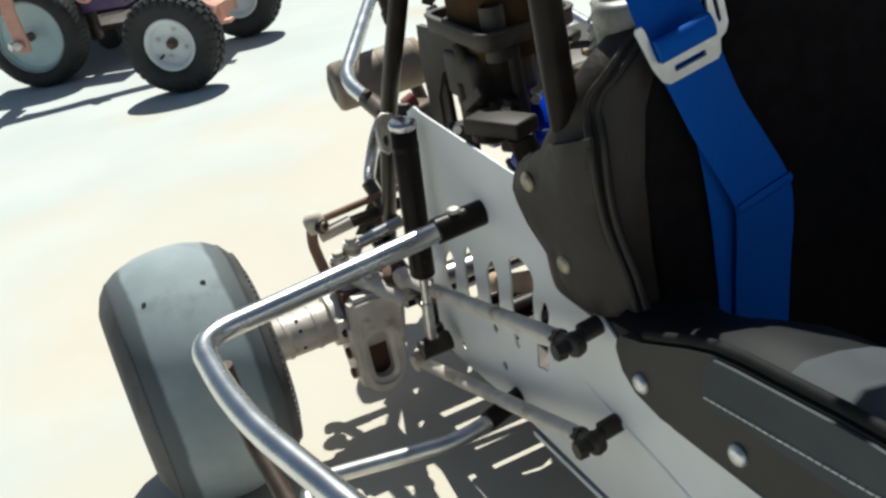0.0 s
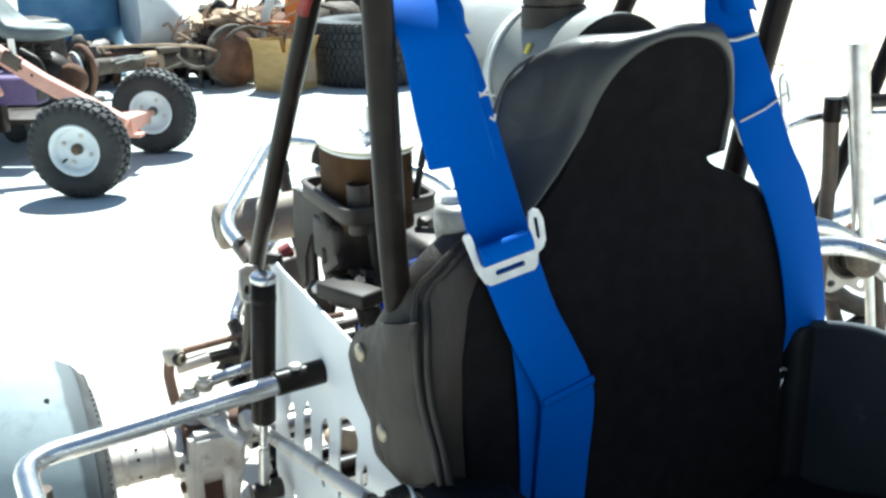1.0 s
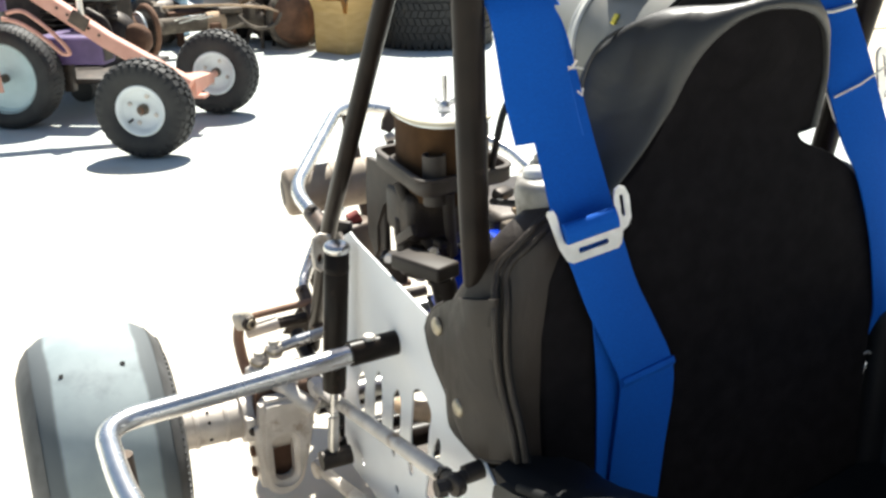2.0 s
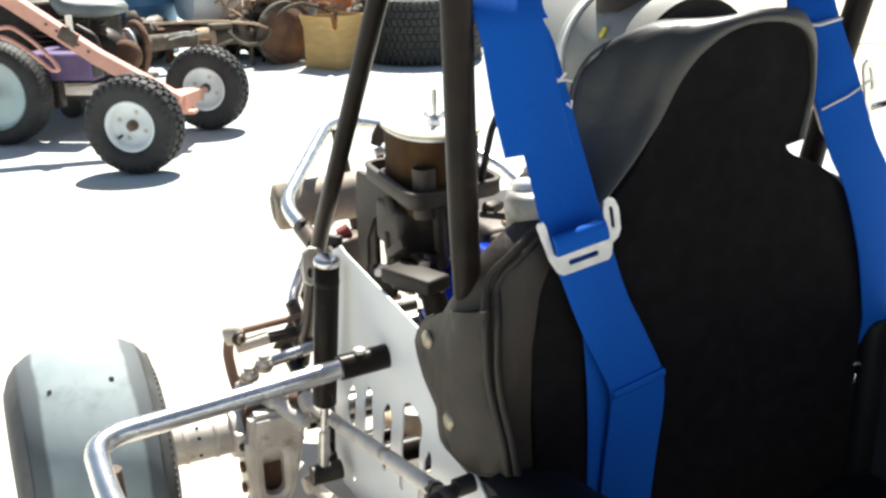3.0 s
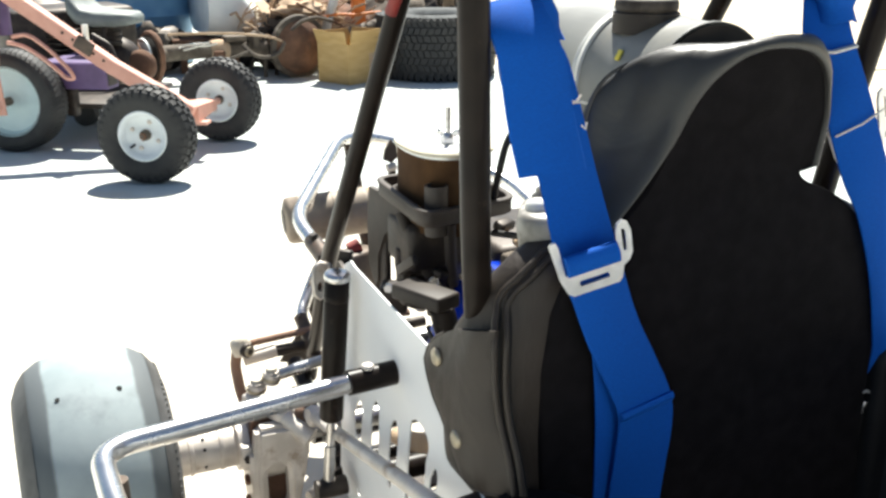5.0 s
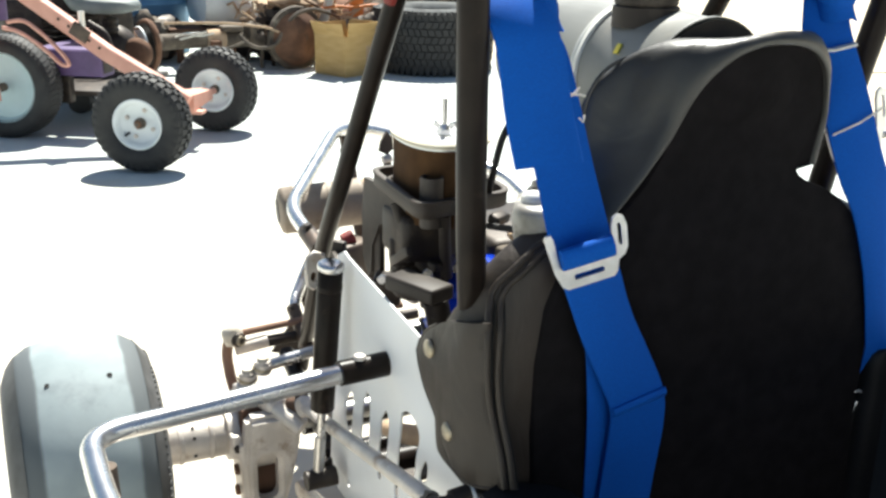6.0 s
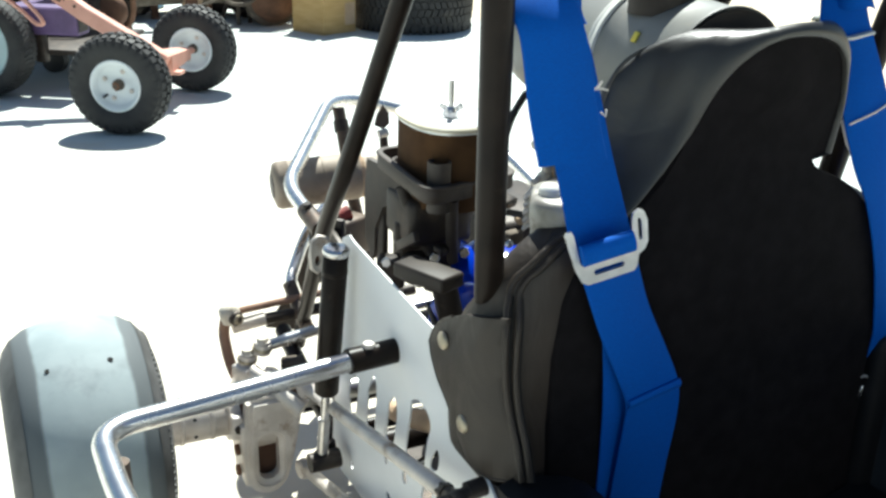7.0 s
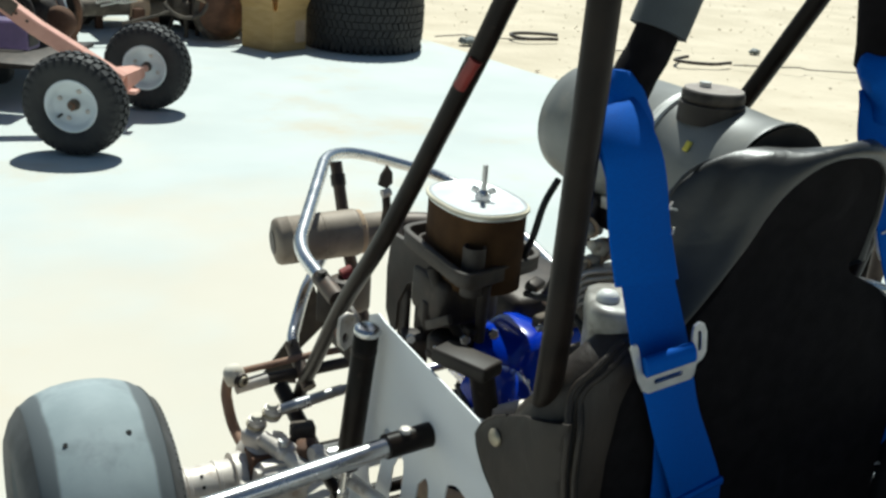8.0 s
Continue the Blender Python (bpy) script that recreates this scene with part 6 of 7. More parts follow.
# ---- rusty truck axle with brake drum ----
axl = thing("truck_axle", (1.3, 5.5, 0), "rusty greasy truck rear axle lying on the concrete", "truck axle")
ay = 5.52
part("axle_tube", tube([(0.90, ay - 0.06, 0.165), (1.2, ay - 0.03, 0.168), (1.5, ay, 0.16)], 0.042, n=24), "greasy", axl, "grimy axle tube")
part("axle_tube", tube([(1.85, ay + 0.03, 0.17), (2.2, ay + 0.1, 0.24), (2.9, ay + 0.35, 0.26)], 0.045, n=24), "greasy", axl)
part("tube_collar", lathe([(0.042, 0), (0.052, 0.005), (0.056, 0.05), (0.052, 0.10), (0.042, 0.105)], (1.18, ay - 0.032, 0.168), (1, 0.1, 0), 24), "tan", axl, "dusty tan axle collar")
dr = Vector((0.755, 5.30, 0.17))
da = Vector((0.95, 0.3, 0)).normalized()


def small(prof, f=0.76):
    return [(r * f, h * f) for r, h in prof]


drum = part("brake_drum", lathe(small([(0.14, -0.012), (0.168, -0.014), (0.175, -0.004), (0.175, 0.012), (0.168, 0.02), (0.145, 0.02), (0.14, 0.012)]), dr + da * 0.10, da, 48, caps=False), "rust", axl, "rusty round brake drum rim")
part("backing_plate", lathe(small([(0.03, 0.0), (0.145, 0.0), (0.145, 0.008), (0.03, 0.012)]), dr + da * 0.085, da, 44), "dark", drum)
part("shoe_plate", lathe(small([(0.05, 0.0), (0.125, 0.0), (0.128, 0.012), (0.05, 0.016)]), dr + da * 0.05, da, 36), "white_plastic", drum, "pale brake plate")
for k in range(6):
    t = 2 * math.pi * k / 6
    u = da.orthogonal().normalized() * math.cos(t) + da.cross(da.orthogonal().normalized()) * math.sin(t)
    part("stud", rod(dr + da * 0.05 + u * 0.09, dr + u * 0.09 + da * 0.02, 0.006, n=8), "rust", drum)
part("hub", lathe(small([(0.05, 0.05), (0.085, 0.045), (0.09, 0.0), (0.08, -0.04), (0.05, -0.06), (0.045, -0.11), (0.0, -0.115)]), dr, da, 30), "dark", drum)
part("hub_ring", lathe(small([(0.09, 0.0), (0.115, 0.003), (0.115, 0.025), (0.09, 0.03)]), dr + da * 0.0, da, 36, caps=False), "rust", drum)
part("drum_stub", tube([dr + da * 0.09, (0.92, ay - 0.1, 0.17)], 0.035), "greasy", drum)
part("drum_foot", box((0.83, 5.31, 0.03), (0.1, 0.09, 0.06), turn_z(15), b=0.01), "rust", drum)
dc = Vector((1.665, ay - 0.06, 0.168))
dax = Vector((-0.25, 1, 0.05)).normalized()
diff = part("differential", lathe([(0.0, -0.10), (0.07, -0.095), (0.125, -0.07), (0.150, -0.03), (0.168, -0.02), (0.168, 0.006), (0.155, 0.012), (0.14, 0.06), (0.06, 0.2), (0.04, 0.3), (0.0, 0.3)], dc, dax, 48), "rust", axl, "round rusty differential cover")
part("cover_rim", lathe([(0.150, -0.03), (0.174, -0.026), (0.176, 0.0), (0.160, 0.01)], dc, dax, 48, caps=False), "greasy", diff)
ux = dax.orthogonal().normalized()
uy = dax.cross(ux)
for k in range(10):
    t = 2 * math.pi * k / 10
    part("bolt", bolt(dc + (ux * math.cos(t) + uy * math.sin(t)) * 0.163 - dax * 0.024, -dax, 0.009, 0.01), "greasy", diff)
part("crease", tube([dc + ux * 0.03 - dax * 0.1, dc + uy * 0.05 - ux * 0.05 - dax * 0.088], 0.003, n=6), "greasy", diff)
part("spring_pad", box((1.32, ay - 0.03, 0.225), (0.12, 0.09, 0.03), b=0.006), "greasy", axl)
part("spring_clamp", box((1.42, ay - 0.05, 0.21), (0.04, 0.09, 0.08), turn_z(12), b=0.008), "greasy", axl)
part("shock_mount", box((1.22, ay - 0.09, 0.11), (0.06, 0.05, 0.12), b=0.008), "rust", axl)
lines = (("brake_line", [(0.95, ay - 0.12, 0.27), (1.1, ay - 0.12, 0.268), (1.3, ay - 0.13, 0.262), (1.5, ay - 0.14, 0.235), (1.56, ay - 0.14, 0.21)], 0.007, "tan"),
         ("brake_hose", [(1.34, ay - 0.12, 0.20), (1.38, ay - 0.15, 0.15), (1.45, ay - 0.16, 0.125), (1.53, ay - 0.16, 0.14), (1.6, ay - 0.14, 0.25), (1.66, ay - 0.14, 0.31), (1.76, ay - 0.12, 0.33), (1.86, ay - 0.1, 0.30)], 0.011, "greasy"),
         ("loose_wire", [(1.0, ay - 0.14, 0.20), (1.06, ay - 0.15, 0.222), (1.12, ay - 0.15, 0.20), (1.2, ay - 0.15, 0.215)], 0.005, "thread"),
         ("loose_wire", [(1.02, ay - 0.16, 0.19), (1.1, ay - 0.15, 0.205), (1.16, ay - 0.15, 0.225)], 0.005, "thread"),
         ("drag_link", [(1.12, ay - 0.15, 0.10), (1.3, ay - 0.17, 0.145), (1.36, ay - 0.16, 0.165)], 0.008, "greasy"))
for nm, pts, r, mt in lines:
    part(nm, tube(pts, r, 0.04, n=8), mt, axl)
for x in (1.30, 2.5):
    part("foot", box((x, ay + 0.06, 0.065), (0.1, 0.12, 0.13), b=0.01), "rust", axl)

# ---- junk heap behind the axle ----
def lump(centre, size, mat, name, label, category, seed=0, rough=0.35):
    own = bmesh.new()
    bmesh.ops.create_icosphere(own, subdivisions=3, radius=1.0)
    for v in own.verts:
        d = 1 + rough * noise.noise(v.co * 1.7 + Vector((seed, 0, 0))) + 0.4 * rough * noise.noise(v.co * 5 + Vector((seed, 4, 0)))
        v.co = Vector((v.co.x * size[0], v.co.y * size[1], v.co.z * size[2])) * d + Vector(centre)
    return single(name, own, mat, centre, label, category, "scrap heap" if category == "scrap" else "")


def at_floor(ob):
    z = min(v.co.z for v in ob.data.vertices)
    ob.location.z = -z
    return ob


blue = single("plastic_barrel", lathe([(0.0, 0.0), (0.27, 0.0), (0.29, 0.02), (0.29, 0.28), (0.3, 0.3), (0.29, 0.32), (0.29, 0.6), (0.3, 0.62), (0.29, 0.64), (0.285, 0.88), (0.25, 0.91), (0.0, 0.91)], (0, 0, 0), (0, 0, 1), 48), "blue_plastic", (0, 0, 0), "faded blue plastic barrel standing behind the axle", "barrel", "barrels behind the axle")
blue.location = (0.97, 6.42, 0)
second = single("plastic_barrel", lathe([(0.0, 0.0), (0.27, 0.0), (0.29, 0.02), (0.29, 0.28), (0.3, 0.3), (0.29, 0.32), (0.29, 0.6), (0.3, 0.62), (0.29, 0.64), (0.285, 0.88), (0.25, 0.91), (0.0, 0.91)], (0, 0, 0), (0, 0, 1), 48), "blue_plastic", (0, 0, 0), "faded blue plastic barrel standing beside another", "barrel", "barrels behind the axle")
second.location = (0.35, 6.6, 0)
nose_rows = []
for k in range(15):
    t = k / 14
    w = 0.30 * (1 - t ** 2.2) + 0.015
    zc = 0.43 - 0.19 * t ** 1.3
    h = 0.26 * (1 - t ** 1.8) + 0.012
    cx = 1.23 + 0.36 * t
    nose_rows.append([(cx, 6.0 + py, zc + pz) for py, pz in rounded(0, 0, w * 2, h * 2 * 0.8, min(w, h) * 0.55, 6)])
nose = single("fibreglass_nose", loft(nose_rows), "white_plastic", (0, 0, 0), "white weathered fibreglass body nose on the junk", "body panel")
crate = thing("steel_stand", (1.2, 6.0, 0), "rusty steel stand carrying the white nose", "stand")
for x, y in ((1.1, 5.85), (1.35, 5.85), (1.1, 6.15), (1.35, 6.15)):
    part("leg", box((x, y, 0.09), (0.04, 0.04, 0.18), b=0.004), "rust", crate)
part("top", box((1.22, 6.0, 0.185), (0.36, 0.4, 0.02), b=0.004), "rust", crate)

at_floor(lump((1.5, 5.95, 0), (0.16, 0.14, 0.13), "dark", "scrap_lump", "heap of dark greasy machine scrap", "scrap", 3))
at_floor(lump((2.0, 6.05, 0), (0.3, 0.2, 0.17), "rust", "scrap_lump", "heap of rusty machine scrap", "scrap", 8))
at_floor(lump((2.5, 6.15, 0), (0.3, 0.2, 0.18), "greasy", "scrap_lump", "heap of grimy machine scrap", "scrap", 12))
at_floor(lump((0.95, 5.95, 0), (0.2, 0.12, 0.12), "dark", "scrap_lump", "heap of dark greasy machine scrap", "scrap", 21))
at_floor(lump((0.3, 5.9, 0), (0.35, 0.2, 0.2), "dark", "scrap_lump", "heap of dark greasy machine scrap", "scrap", 31))
rag = lump((1.73, 5.62, 0.36), (0.13, 0.08, 0.045), "tan", "rag", "crumpled tan rag over the axle", "rag", 5, 0.7)
flap_rows = [[(1.5 + 0.05 * k, 5.72, 0.40 - 0.02 * k + 0.03 * math.sin(2.0 * k)), (1.5 + 0.05 * k, 5.60, 0.36 - 0.012 * k), (1.5 + 0.05 * k, 5.585, 0.352 - 0.012 * k), (1.5 + 0.05 * k, 5.70, 0.385 - 0.02 * k + 0.03 * math.sin(2.0 * k))] for k in range(8)]
single("torn_board", loft(flap_rows), "tan", (0, 0, 0), "torn tan fibre board lying on the axle", "board")
post = single("orange_post", box((0, 0, 0.3), (0.075, 0.06, 0.6), b=0.006), "orange", (0, 0, 0), "orange painted steel post", "post")
post.location = (2.13, 5.75, 0)
single("orange_cable", tube([(1.85, 5.6, 0.31), (1.95, 5.58, 0.325), (2.05, 5.56, 0.315), (2.15, 5.55, 0.33), (2.3, 5.6, 0.32), (2.34, 5.7, 0.2), (2.3, 5.72, 0.01)], 0.008, 0.05, n=8), "orange", (0, 0, 0), "orange cable draped over the axle", "cable")
single("grey_pipe", tube([(1.86, 5.72, 0.0), (1.9, 5.62, 0.30), (1.95, 5.55, 0.50)], 0.026, n=14), "white_plastic", (0, 0, 0), "short weathered grey pipe leaning in the junk", "pipe")
single("loose_rod", tube([(1.68, 5.5, 0.40), (1.82, 5.52, 0.33), (1.98, 5.56, 0.25), (2.02, 5.58, 0.0)], 0.007, 0.05, n=8), "rust", (0, 0, 0), "thin rusty rod in the junk", "rod")
for k, (x, y, z, ang, w, mt) in enumerate(((1.54, 5.58, 0.25, 20, 0.1, "dark"), (1.6, 5.62, 0.29, -30, 0.08, "greasy"), (1.47, 5.52, 0.235, 50, 0.07, "greasy"), (1.95, 5.75, 0.34, 10, 0.12, "rust"), (2.35, 5.8, 0.38, -20, 0.16, "greasy"), (1.83, 5.8, 0.36, 35, 0.12, "dark"))):
    lever = thing("machine_part", (x, y, 0), "greasy steel machine part in the junk", "machine part", "machine parts in the junk")
    part("arm", box((x, y, z), (w, 0.03, 0.022), turn_z(ang) @ Matrix.Rotation(radians(15 * (-1) ** k), 3, "Y"), b=0.005), mt, lever)
    part("boss", rod((x - w * 0.4, y - 0.03, z), (x - w * 0.4, y + 0.03, z), 0.022), mt, lever)
    part("shank", rod((x + w * 0.3, y, 0.0), (x + w * 0.3, y, z), 0.012, n=10), mt, lever)


def carton(x, y, ang):
    t = thing("cardboard_box", (x, y, 0), "open brown cardboard box with its flaps standing up", "cardboard box")
    R = turn_z(ang)
    w, d, h, th = 0.240, 0.235, 0.212, 0.005
    c = Vector((x, y, 0))

    def wall(name, outline, at, ux, off, lean=0.0):
        o = c + R @ Vector(at)
        n = R @ Vector(off).normalized()
        part(name, prism(outline, lambda u, v: o + (R @ Vector(ux)) * u + UP * v - n * (lean * max(0.0, v - h)), R @ Vector(off)), "cardboard", t, "paler cardboard flap" if name == "flap" else "", smooth=20)
    wall("front_wall", [(-w / 2, 0.0), (w / 2, 0), (w / 2, h), (-w / 2, h)], (0, -d / 2, 0), (1, 0, 0), (0, th, 0))
    wall("back_wall", [(-w / 2, 0), (w / 2, 0), (w / 2, h), (-w / 2, h)], (0, d / 2, 0), (1, 0, 0), (0, -th, 0))
    wall("side_wall", [(-d / 2 + th, 0), (d / 2 - th, 0), (d / 2 - th, h), (-d / 2 + th, h)], (-w / 2, 0, 0), (0, 1, 0), (th, 0, 0))
    wall("side_wall", [(-d / 2 + th, 0), (d / 2 - th, 0), (d / 2 - th, h), (-d / 2 + th, h)], (w / 2, 0, 0), (0, 1, 0), (-th, 0, 0))
    wall("flap", [(-w / 2 + 0.022, h), (w / 2, h), (w / 2 + 0.012, h + 0.072), (0.0, h + 0.066), (-w / 2 + 0.01, h + 0.074)], (0, -d / 2, 0), (1, 0, 0), (0, th, 0), 0.35)
    wall("flap", [(-d / 2 + 0.01, h), (d / 2, h), (d / 2 + 0.01, h + 0.070), (0.02, h + 0.062), (-d / 2 + 0.004, h + 0.068)], (-w / 2, 0, 0), (0, 1, 0), (th, 0, 0), 0.30)
    wall("flap", [(-d / 2, h), (d / 2, h), (d / 2, h + 0.060), (-d / 2, h + 0.066)], (w / 2, 0, 0), (0, 1, 0), (-th, 0, 0), 0.45)
    wall("flap", [(-w / 2, h), (w / 2, h), (w / 2, h + 0.055), (-w / 2, h + 0.060)], (0, d / 2, 0), (1, 0, 0), (0, -th, 0), 0.25)
    part("bottom", box(c + UP * 0.004, (w - 0.012, d - 0.012, 0.006), R), "cardboard", t)
    part("label_patch", box(c + R @ Vector((0.075, -d / 2 - 0.0012, h * 0.46)), (0.075, 0.002, 0.115), R), "tan", t, "faded tan label")
    return t


carton(1.872, 5.19, 25)


def truck_tyre(x, y):
    t = thing("truck_tyre", (x, y, 0), "big black mud tyre lying flat on the slab", "tyre")
    c = Vector((x, y, 0))
    prof = [(0.19, 0.03), (0.22, 0.008), (0.27, 0.0), (0.31, 0.012), (0.330, 0.045), (0.3345, 0.16), (0.330, 0.295), (0.312, 0.336)]
    part("carcass", lathe(prof, c, UP, 72, caps=False), "rubber", t)
    side = [(0.312, 0.336), (0.300, 0.345), (0.286, 0.351), (0.283, 0.348), (0.262, 0.352), (0.258, 0.349), (0.232, 0.344), (0.226, 0.347), (0.206, 0.338), (0.19, 0.318)]
    part("sidewall", lathe(side, c, UP, 72, caps=False), "dusty_rubber", t, "dusty grey sidewall")
    inner = [(0.19, 0.03), (0.25, 0.04), (0.3, 0.09), (0.3, 0.25), (0.25, 0.308), (0.19, 0.318)]
    part("lining", lathe(inner, c, UP, 60, caps=False), "rubber", t)
    tr = bmesh.new()
    n, rng2 = 58, random.Random(8)
    for row in range(8):
        z = 0.037 + 0.0395 * row
        for k in range(n):
            a = 2 * math.pi * (k + 0.5 * (row % 2) + rng2.uniform(-0.08, 0.08)) / n
            e, q = Vector((math.cos(a), math.sin(a), 0)), Vector((-math.sin(a), math.cos(a), 0))
            hw, hz, skew = 0.0150 * rng2.uniform(0.9, 1.08), 0.0168, 0.006 * (-1) ** row
            rows = [[c + e * (r - 0.010 * abs(row - 3.5) ** 3 / 43) + q * (sa * hw * m + skew * sb) + UP * (z + sb * hz * m) for sa, sb in ((-1, -1), (1, -1), (1, 1), (-1, 1))] for r, m in ((0.334, 1.06), (0.3425, 0.98))]
            loft(rows, bm=tr)
    for k in range(n):
        a = 2 * math.pi * k / n
        e, q = Vector((math.cos(a), math.sin(a), 0)), Vector((-math.sin(a), math.cos(a), 0))
        for zz in (0.332, 0.016):
            rows = [[c + e * r + q * (sa * 0.0105) + UP * (zz + dz) for sa, dz in ((-1, -0.011), (1, -0.011), (1, 0.011), (-1, 0.011))] for r in (0.298, 0.3345 + 0.004 * (k % 2))]
            loft(rows, bm=tr)
    part("tread", tr, "rubber", t, smooth=0)
    return t


truck_tyre(2.40, 5.22)

# more scrap behind the axle and the tyre
for k, (x, y, sx, sz, mt, lb) in enumerate(((2.22, 6.45, 0.17, 0.18, "dark", "heap of dark greasy machine scrap"), (2.50, 6.5, 0.16, 0.19, "rust", "heap of rusty machine scrap"), (2.78, 6.45, 0.18, 0.18, "dark", "heap of dark greasy machine scrap"), (3.05, 6.5, 0.17, 0.18, "greasy", "heap of grimy machine scrap"), (3.28, 6.55, 0.15, 0.17, "dark", "heap of dark greasy machine scrap"), (1.86, 6.45, 0.18, 0.19, "dark", "heap of dark greasy machine scrap"), (1.62, 5.75, 0.1, 0.14, "dark", "heap of dark greasy machine scrap"))):
    at_floor(lump((x, y, 0), (sx, 0.13, sz), mt, "scrap_lump", lb, "scrap", 50 + 7 * k, 0.6))
for k, (a, b, r, mt) in enumerate((((2.3, 6.2, 0.0), (2.45, 6.25, 0.5), 0.02, "pink"), ((2.62, 6.2, 0.0), (2.55, 6.3, 0.46), 0.014, "rust"), ((2.9, 6.2, 0.0), (3.1, 6.3, 0.42), 0.018, "dark"), ((1.75, 6.1, 0.0), (1.95, 6.2, 0.5), 0.015, "rust"), ((1.46, 5.78, 0.0), (1.62, 5.7, 0.42), 0.012, "greasy"))):
    single("scrap_bar", tube([a, b], r, n=10), mt, a, "scrap steel bar leaning in the junk", "steel bar", "bars in the junk")
for k, (x, y, sx, sz, mt) in enumerate(((0.58, 5.62, 0.16, 0.12, "dark"), (0.34, 5.5, 0.15, 0.11, "rust"), (0.92, 5.85, 0.12, 0.13, "greasy"))):
    at_floor(lump((x, y, 0), (sx, 0.1, sz), mt, "scrap_lump", "heap of dark greasy machine scrap beside the axle", "scrap", 120 + 9 * k, 0.6))
tw = bmesh.new()
rng = random.Random(11)
for _ in range(110):
    p0 = Vector((rng.uniform(1.38, 2.05), rng.uniform(5.60, 5.85), rng.uniform(0.14, 0.32)))
    d = Vector((rng.uniform(-0.2, 0.25), rng.uniform(-0.08, 0.08), rng.uniform(0.0, 0.16)))
    join(tw, tube([p0, p0 + d * 0.5 + Vector((0, 0, rng.uniform(-0.03, 0.04))), p0 + d], rng.uniform(0.003, 0.008), n=5))
base = lump((1.70, 5.78, 0.12), (0.22, 0.1, 0.12), "dark", "brush_heap", "tangle of dry brush and scrap lying behind the axle", "brush", 91, 0.7)
base.location.z = 0.13
tagged(new("dry_twigs", link_mesh("dry_twigs", tw, "tan")), "dry tan twigs and roots on the junk", "twigs", kind="stuff")

# ---- scraps and wire on the dirt ----
def scrap(name, pts, r, mat, label, category):
    line = [Vector(q) for q in smooth_line(pts, 6)]
    for q in line:
        q.z += rise(q.y) + 0.004 * noise.noise(q * 6)
    single(name, tube(line, r, n=8), mat, (0, 0, 0), label, category, "scraps on the dirt")


scrap("bent_iron", [(3.80, 5.28, 0.012), (3.62, 5.30, 0.012), (3.54, 5.38, 0.014), (3.60, 5.50, 0.014), (3.80, 5.50, 0.012), (3.90, 5.42, 0.012)], 0.011, "dark", "bent black iron strap on the dirt", "iron scrap")
scrap("bent_iron", [(4.30, 4.62, 0.012), (4.18, 4.58, 0.012), (4.10, 4.50, 0.016), (4.16, 4.42, 0.012), (4.30, 4.38, 0.012), (4.44, 4.40, 0.012)], 0.010, "dark", "bent black iron strap on the dirt", "iron scrap")
scrap("wire", [(3.0, 5.45, 0.006), (3.12, 5.36, 0.03), (3.2, 5.42, 0.02), (3.3, 5.33, 0.006), (3.42, 5.36, 0.006), (3.55, 5.28, 0.006)], 0.0035, "wire", "thin dark wire curling over the dirt", "wire")
scrap("wire", [(4.42, 4.36, 0.006), (4.52, 4.24, 0.02), (4.62, 4.26, 0.006), (4.72, 4.14, 0.03), (4.86, 4.16, 0.006), (5.0, 4.0, 0.02), (5.2, 4.02, 0.006), (5.4, 3.9, 0.006)], 0.0035, "wire", "thin dark wire curling over the dirt", "wire")
scrap("wire", [(3.9, 4.9, 0.006), (4.1, 4.86, 0.01), (4.3, 4.92, 0.006), (4.45, 4.85, 0.006)], 0.003, "wire", "thin dark wire curling over the dirt", "wire")
lump((3.13, 5.28, rise(5.28) + 0.01), (0.05, 0.035, 0.025), "grey_seat", "crushed_can", "crushed grey can at the slab's edge", "litter", 41, 0.6)
lump((5.0, 4.75, 0.008), (0.035, 0.03, 0.02), "grey_seat", "stone", "small grey stone on the dirt", "stone", 44, 0.5)

# ---- neighbouring kart: chrome guard, black struts, brake hub ----
nk = thing("parked_kart", (1.5, 1.2, 0), "second kart of chrome and black tubes parked beside", "race kart")
part("guard_post", tube([(1.262, 0.95, 0.66), (1.290, 0.95, 0.518), (1.324, 0.95, 0.344)], 0.0155, n=20), "dull_chrome", nk, "upright scuffed chrome tube")
part("joint", lathe([(0.012, -0.026), (0.020, -0.022), (0.024, -0.006), (0.025, 0.008), (0.020, 0.020), (0.015, 0.026)], (1.326, 0.952, 0.336), (0.5, 0, -0.9), 22), "greasy", nk)
part("guard_rail", tube([(1.17, 0.985, 0.412), (1.214, 0.955, 0.405), (1.243, 0.95, 0.397), (1.280, 0.95, 0.379), (1.306, 0.95, 0.360), (1.347, 0.95, 0.328), (1.390, 0.95, 0.294), (1.50, 0.90, 0.24)], 0.0128, 0.04, n=18), "chrome", nk)
part("top_rail", tube([(1.262, 0.985, 0.563), (1.304, 0.99, 0.568), (1.385, 0.99, 0.561), (1.60, 0.95, 0.57), (2.0, 0.85, 0.58)], 0.0105, 0.03, n=16), "black_paint", nk)
part("thin_rail", tube([(1.18, 1.0, 0.535), (1.214, 1.0, 0.545), (1.249, 1.0, 0.549), (1.295, 1.0, 0.548), (1.401, 1.0, 0.538), (1.9, 1.0, 0.50)], 0.0058, 0.03, n=12), "chrome", nk)
part("strut", tube([(1.262, 0.982, 0.570), (1.269, 0.98, 0.474), (1.270, 0.98, 0.392), (1.272, 0.985, 0.18)], 0.0112, n=16), "brown_paint", nk)
part("collar", rod((1.2625, 0.98, 0.545), (1.262, 0.98, 0.578), 0.0128, n=16), "black_paint", nk)
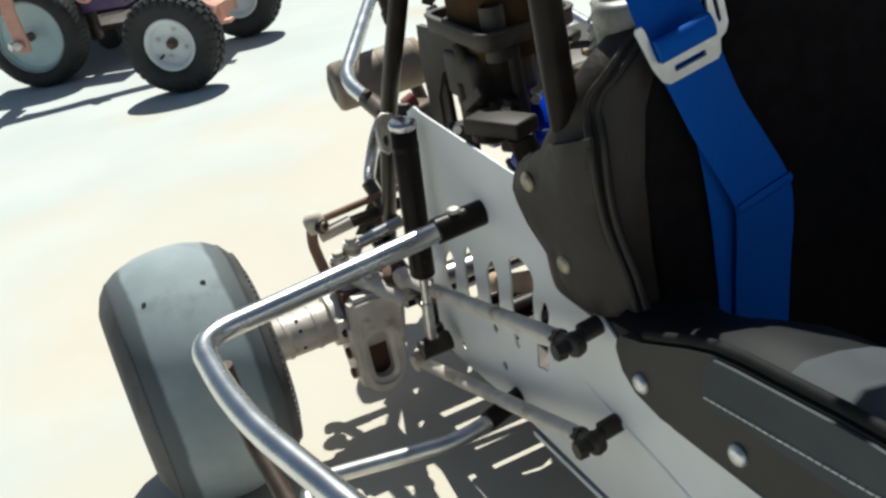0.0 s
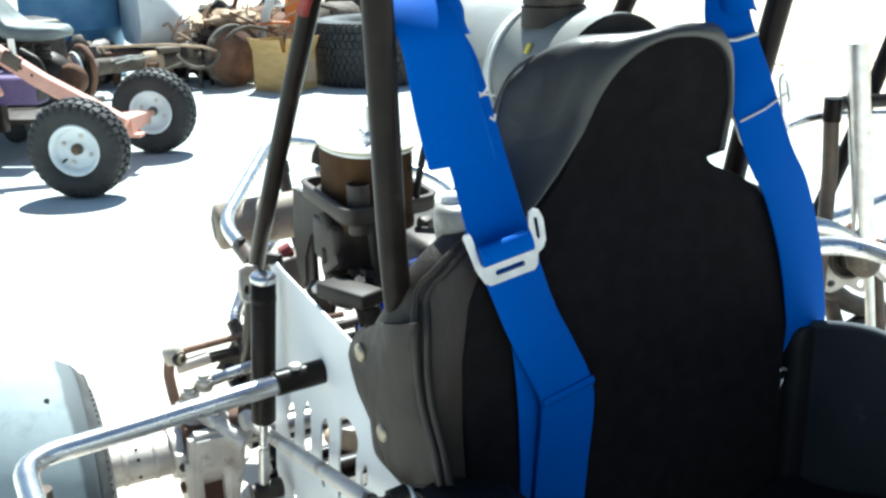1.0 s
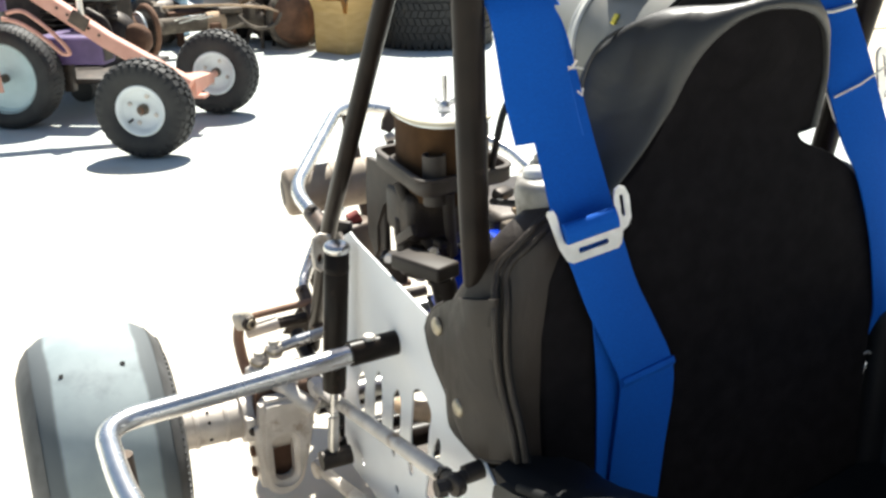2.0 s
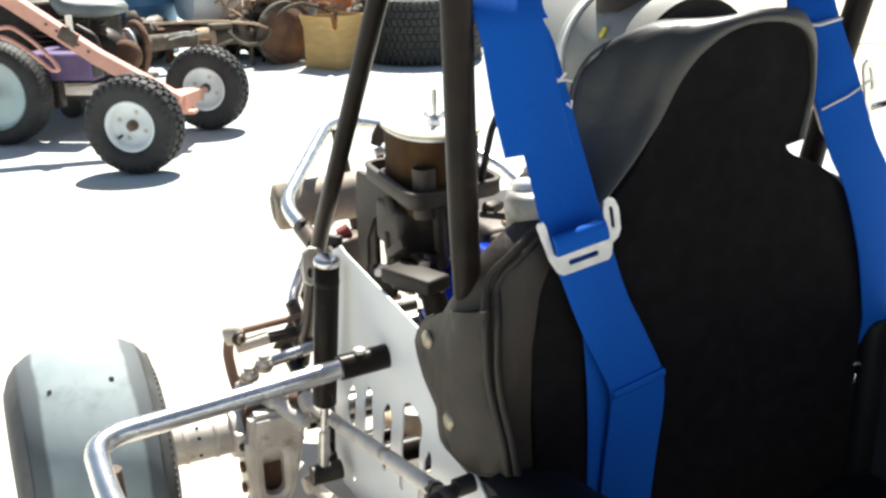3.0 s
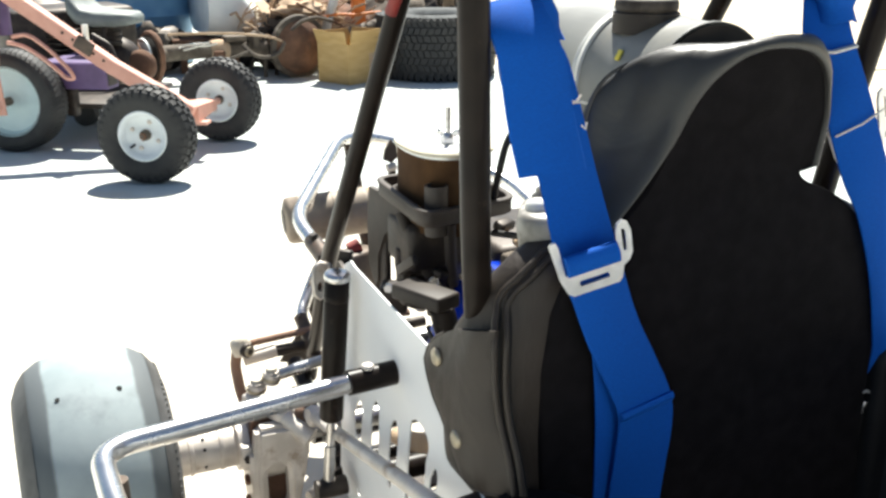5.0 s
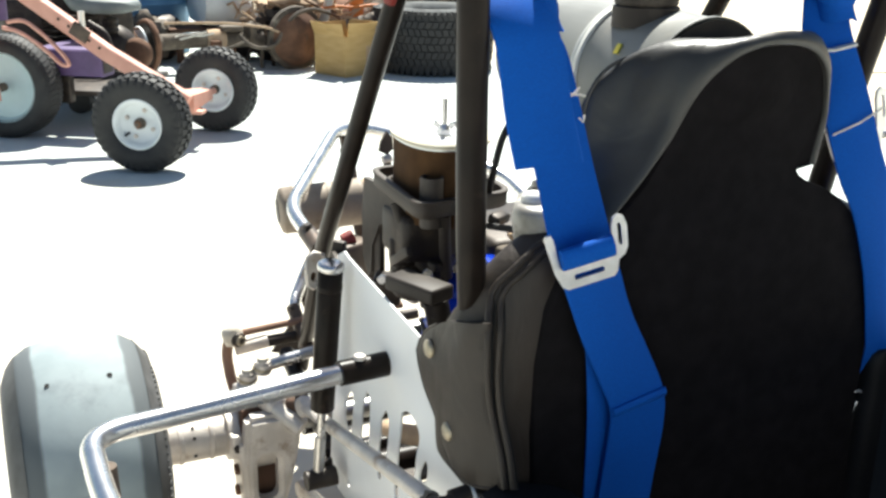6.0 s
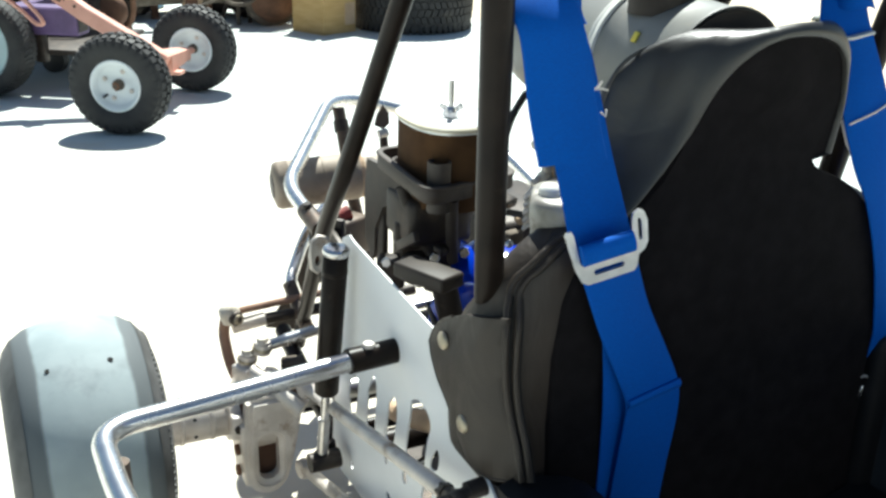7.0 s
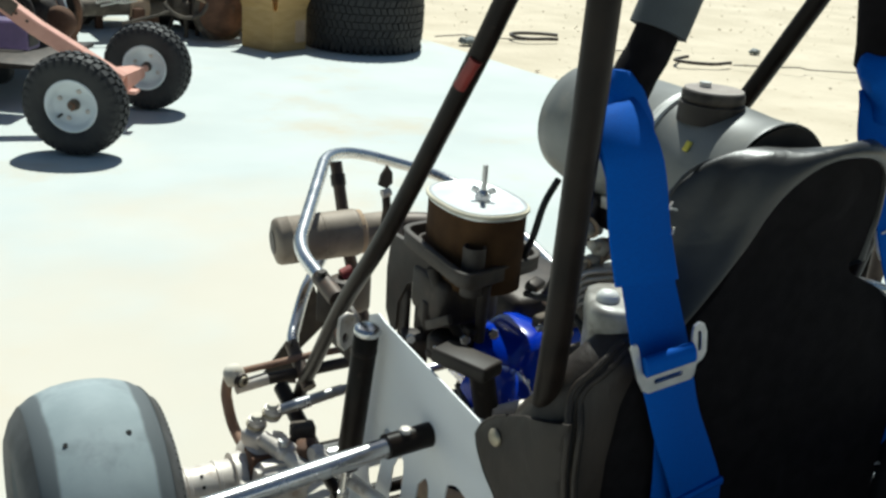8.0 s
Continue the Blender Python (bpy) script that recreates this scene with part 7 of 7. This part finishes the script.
part("strut", tube([(1.46, 1.03, 0.70), (1.371, 1.03, 0.504), (1.333, 1.03, 0.434), (1.305, 1.03, 0.378), (1.26, 1.04, 0.30)], 0.0122, n=16), "black_paint", nk)
part("lower_rail", tube([(1.30, 1.06, 0.362), (1.389, 1.06, 0.364), (1.433, 1.06, 0.369), (1.60, 1.05, 0.40), (2.0, 1.0, 0.42)], 0.0115, n=16), "chrome", nk)
part("lower_rail", tube([(1.27, 0.99, 0.18), (1.6, 0.95, 0.17), (2.0, 0.9, 0.17)], 0.0115, n=14), "black_paint", nk)
part("guard_leg", tube([(1.338, 0.95, 0.325), (1.364, 0.95, 0.194), (1.37, 0.95, 0.172)], 0.0072, n=14), "dull_chrome", nk)
part("guard_leg", tube([(1.392, 0.98, 0.305), (1.424, 0.98, 0.172)], 0.0105, n=14), "brown_paint", nk)
# dark tubes standing in for the kart's shadow bands on the ground
part("shadow_tube", tube([(1.25, 1.03, 0.315), (1.345, 1.03, 0.262), (1.399, 1.03, 0.226), (1.498, 1.03, 0.181), (1.60, 1.02, 0.16)], 0.0165, n=14), "dark", nk)
part("shadow_tube", tube([(1.350, 1.035, 0.262), (1.372, 1.03, 0.205), (1.39, 1.03, 0.17)], 0.0125, n=12), "dark", nk)
part("shadow_tube", tube([(1.385, 1.035, 0.170), (1.46, 1.03, 0.195), (1.55, 1.03, 0.20)], 0.0105, n=12), "dark", nk)
# cast hub: a scalloped plate with bolt holes round a dark bore
HC, HA = Vector((1.352, 1.0, 0.317)), Vector((-0.5, -0.85, 0.1)).normalized()
HU = Vector((0.85, -0.5, 0)).normalized()
HV = HA.cross(HU).normalized()
edge = [((0.052 + 0.009 * math.cos(6 * t)) * math.cos(t), (0.052 + 0.009 * math.cos(6 * t)) * math.sin(t)) for t in [2 * math.pi * k / 60 for k in range(60)]]
holes = [[(0.046 * math.cos(t) + 0.006 * math.cos(q), 0.046 * math.sin(t) + 0.006 * math.sin(q)) for q in [2 * math.pi * j / 10 for j in range(10)]] for t in [2 * math.pi * k / 6 for k in range(6)]]
hb = part("brake_hub", prism(edge, lambda u, v: HC + HU * u + HV * v, -HA * 0.008, holes), "alu", nk, "cast hub plate with bolt holes", smooth=30)
part("bore_rim", lathe([(0.030, 0.0), (0.031, 0.008), (0.027, 0.011), (0.024, 0.006), (0.024, -0.004)], HC, HA, 32, caps=False), "greasy", hb)
part("bore", lathe([(0.0, 0.003), (0.010, 0.005), (0.013, 0.009), (0.016, 0.002), (0.025, 0.002)], HC, HA, 28), "dark", hb)
for k in range(3):
    t = 2 * math.pi * (k + 0.5) / 6
    part("hub_bolt", bolt(HC + HU * (0.050 * math.cos(t)) + HV * (0.050 * math.sin(t)) + HA * 0.001, HA, 0.008, 0.012), "rust", hb)
wc = Vector((2.15, 1.35, 0.181 + rise(1.35)))
kw = part("wheel", lathe([(0.02, -0.07), (0.07, -0.06), (0.075, 0.06), (0.02, 0.07)], wc, (1, 0, 0), 28), "alu", nk)
part("tyre", lathe([(0.075, -0.07), (0.13, -0.085), (0.165, -0.065), (0.18, -0.05), (0.181, 0.0), (0.18, 0.05), (0.165, 0.065), (0.13, 0.085), (0.075, 0.07)], wc, (1, 0, 0), 48, caps=False), "slick_edge", kw, "black slick tyre")
part("axle", rod((1.36, 1.05, 0.25), (2.15, 1.35, 0.26), 0.014), "dull_chrome", nk)
part("frame_leg", tube([(1.27, 0.99, 0.18), (1.27, 0.99, 0.011)], 0.011), "black_paint", nk)
part("frame_leg", tube([(2.0, 0.9, 0.17), (2.0, 0.9, 0.011)], 0.011), "black_paint", nk)
part("end_post", tube([(2.0, 0.85, 0.58), (2.0, 0.9, 0.17)], 0.011), "black_paint", nk)
part("end_post", tube([(2.0, 1.0, 0.50), (2.0, 0.92, 0.17)], 0.011), "black_paint", nk)
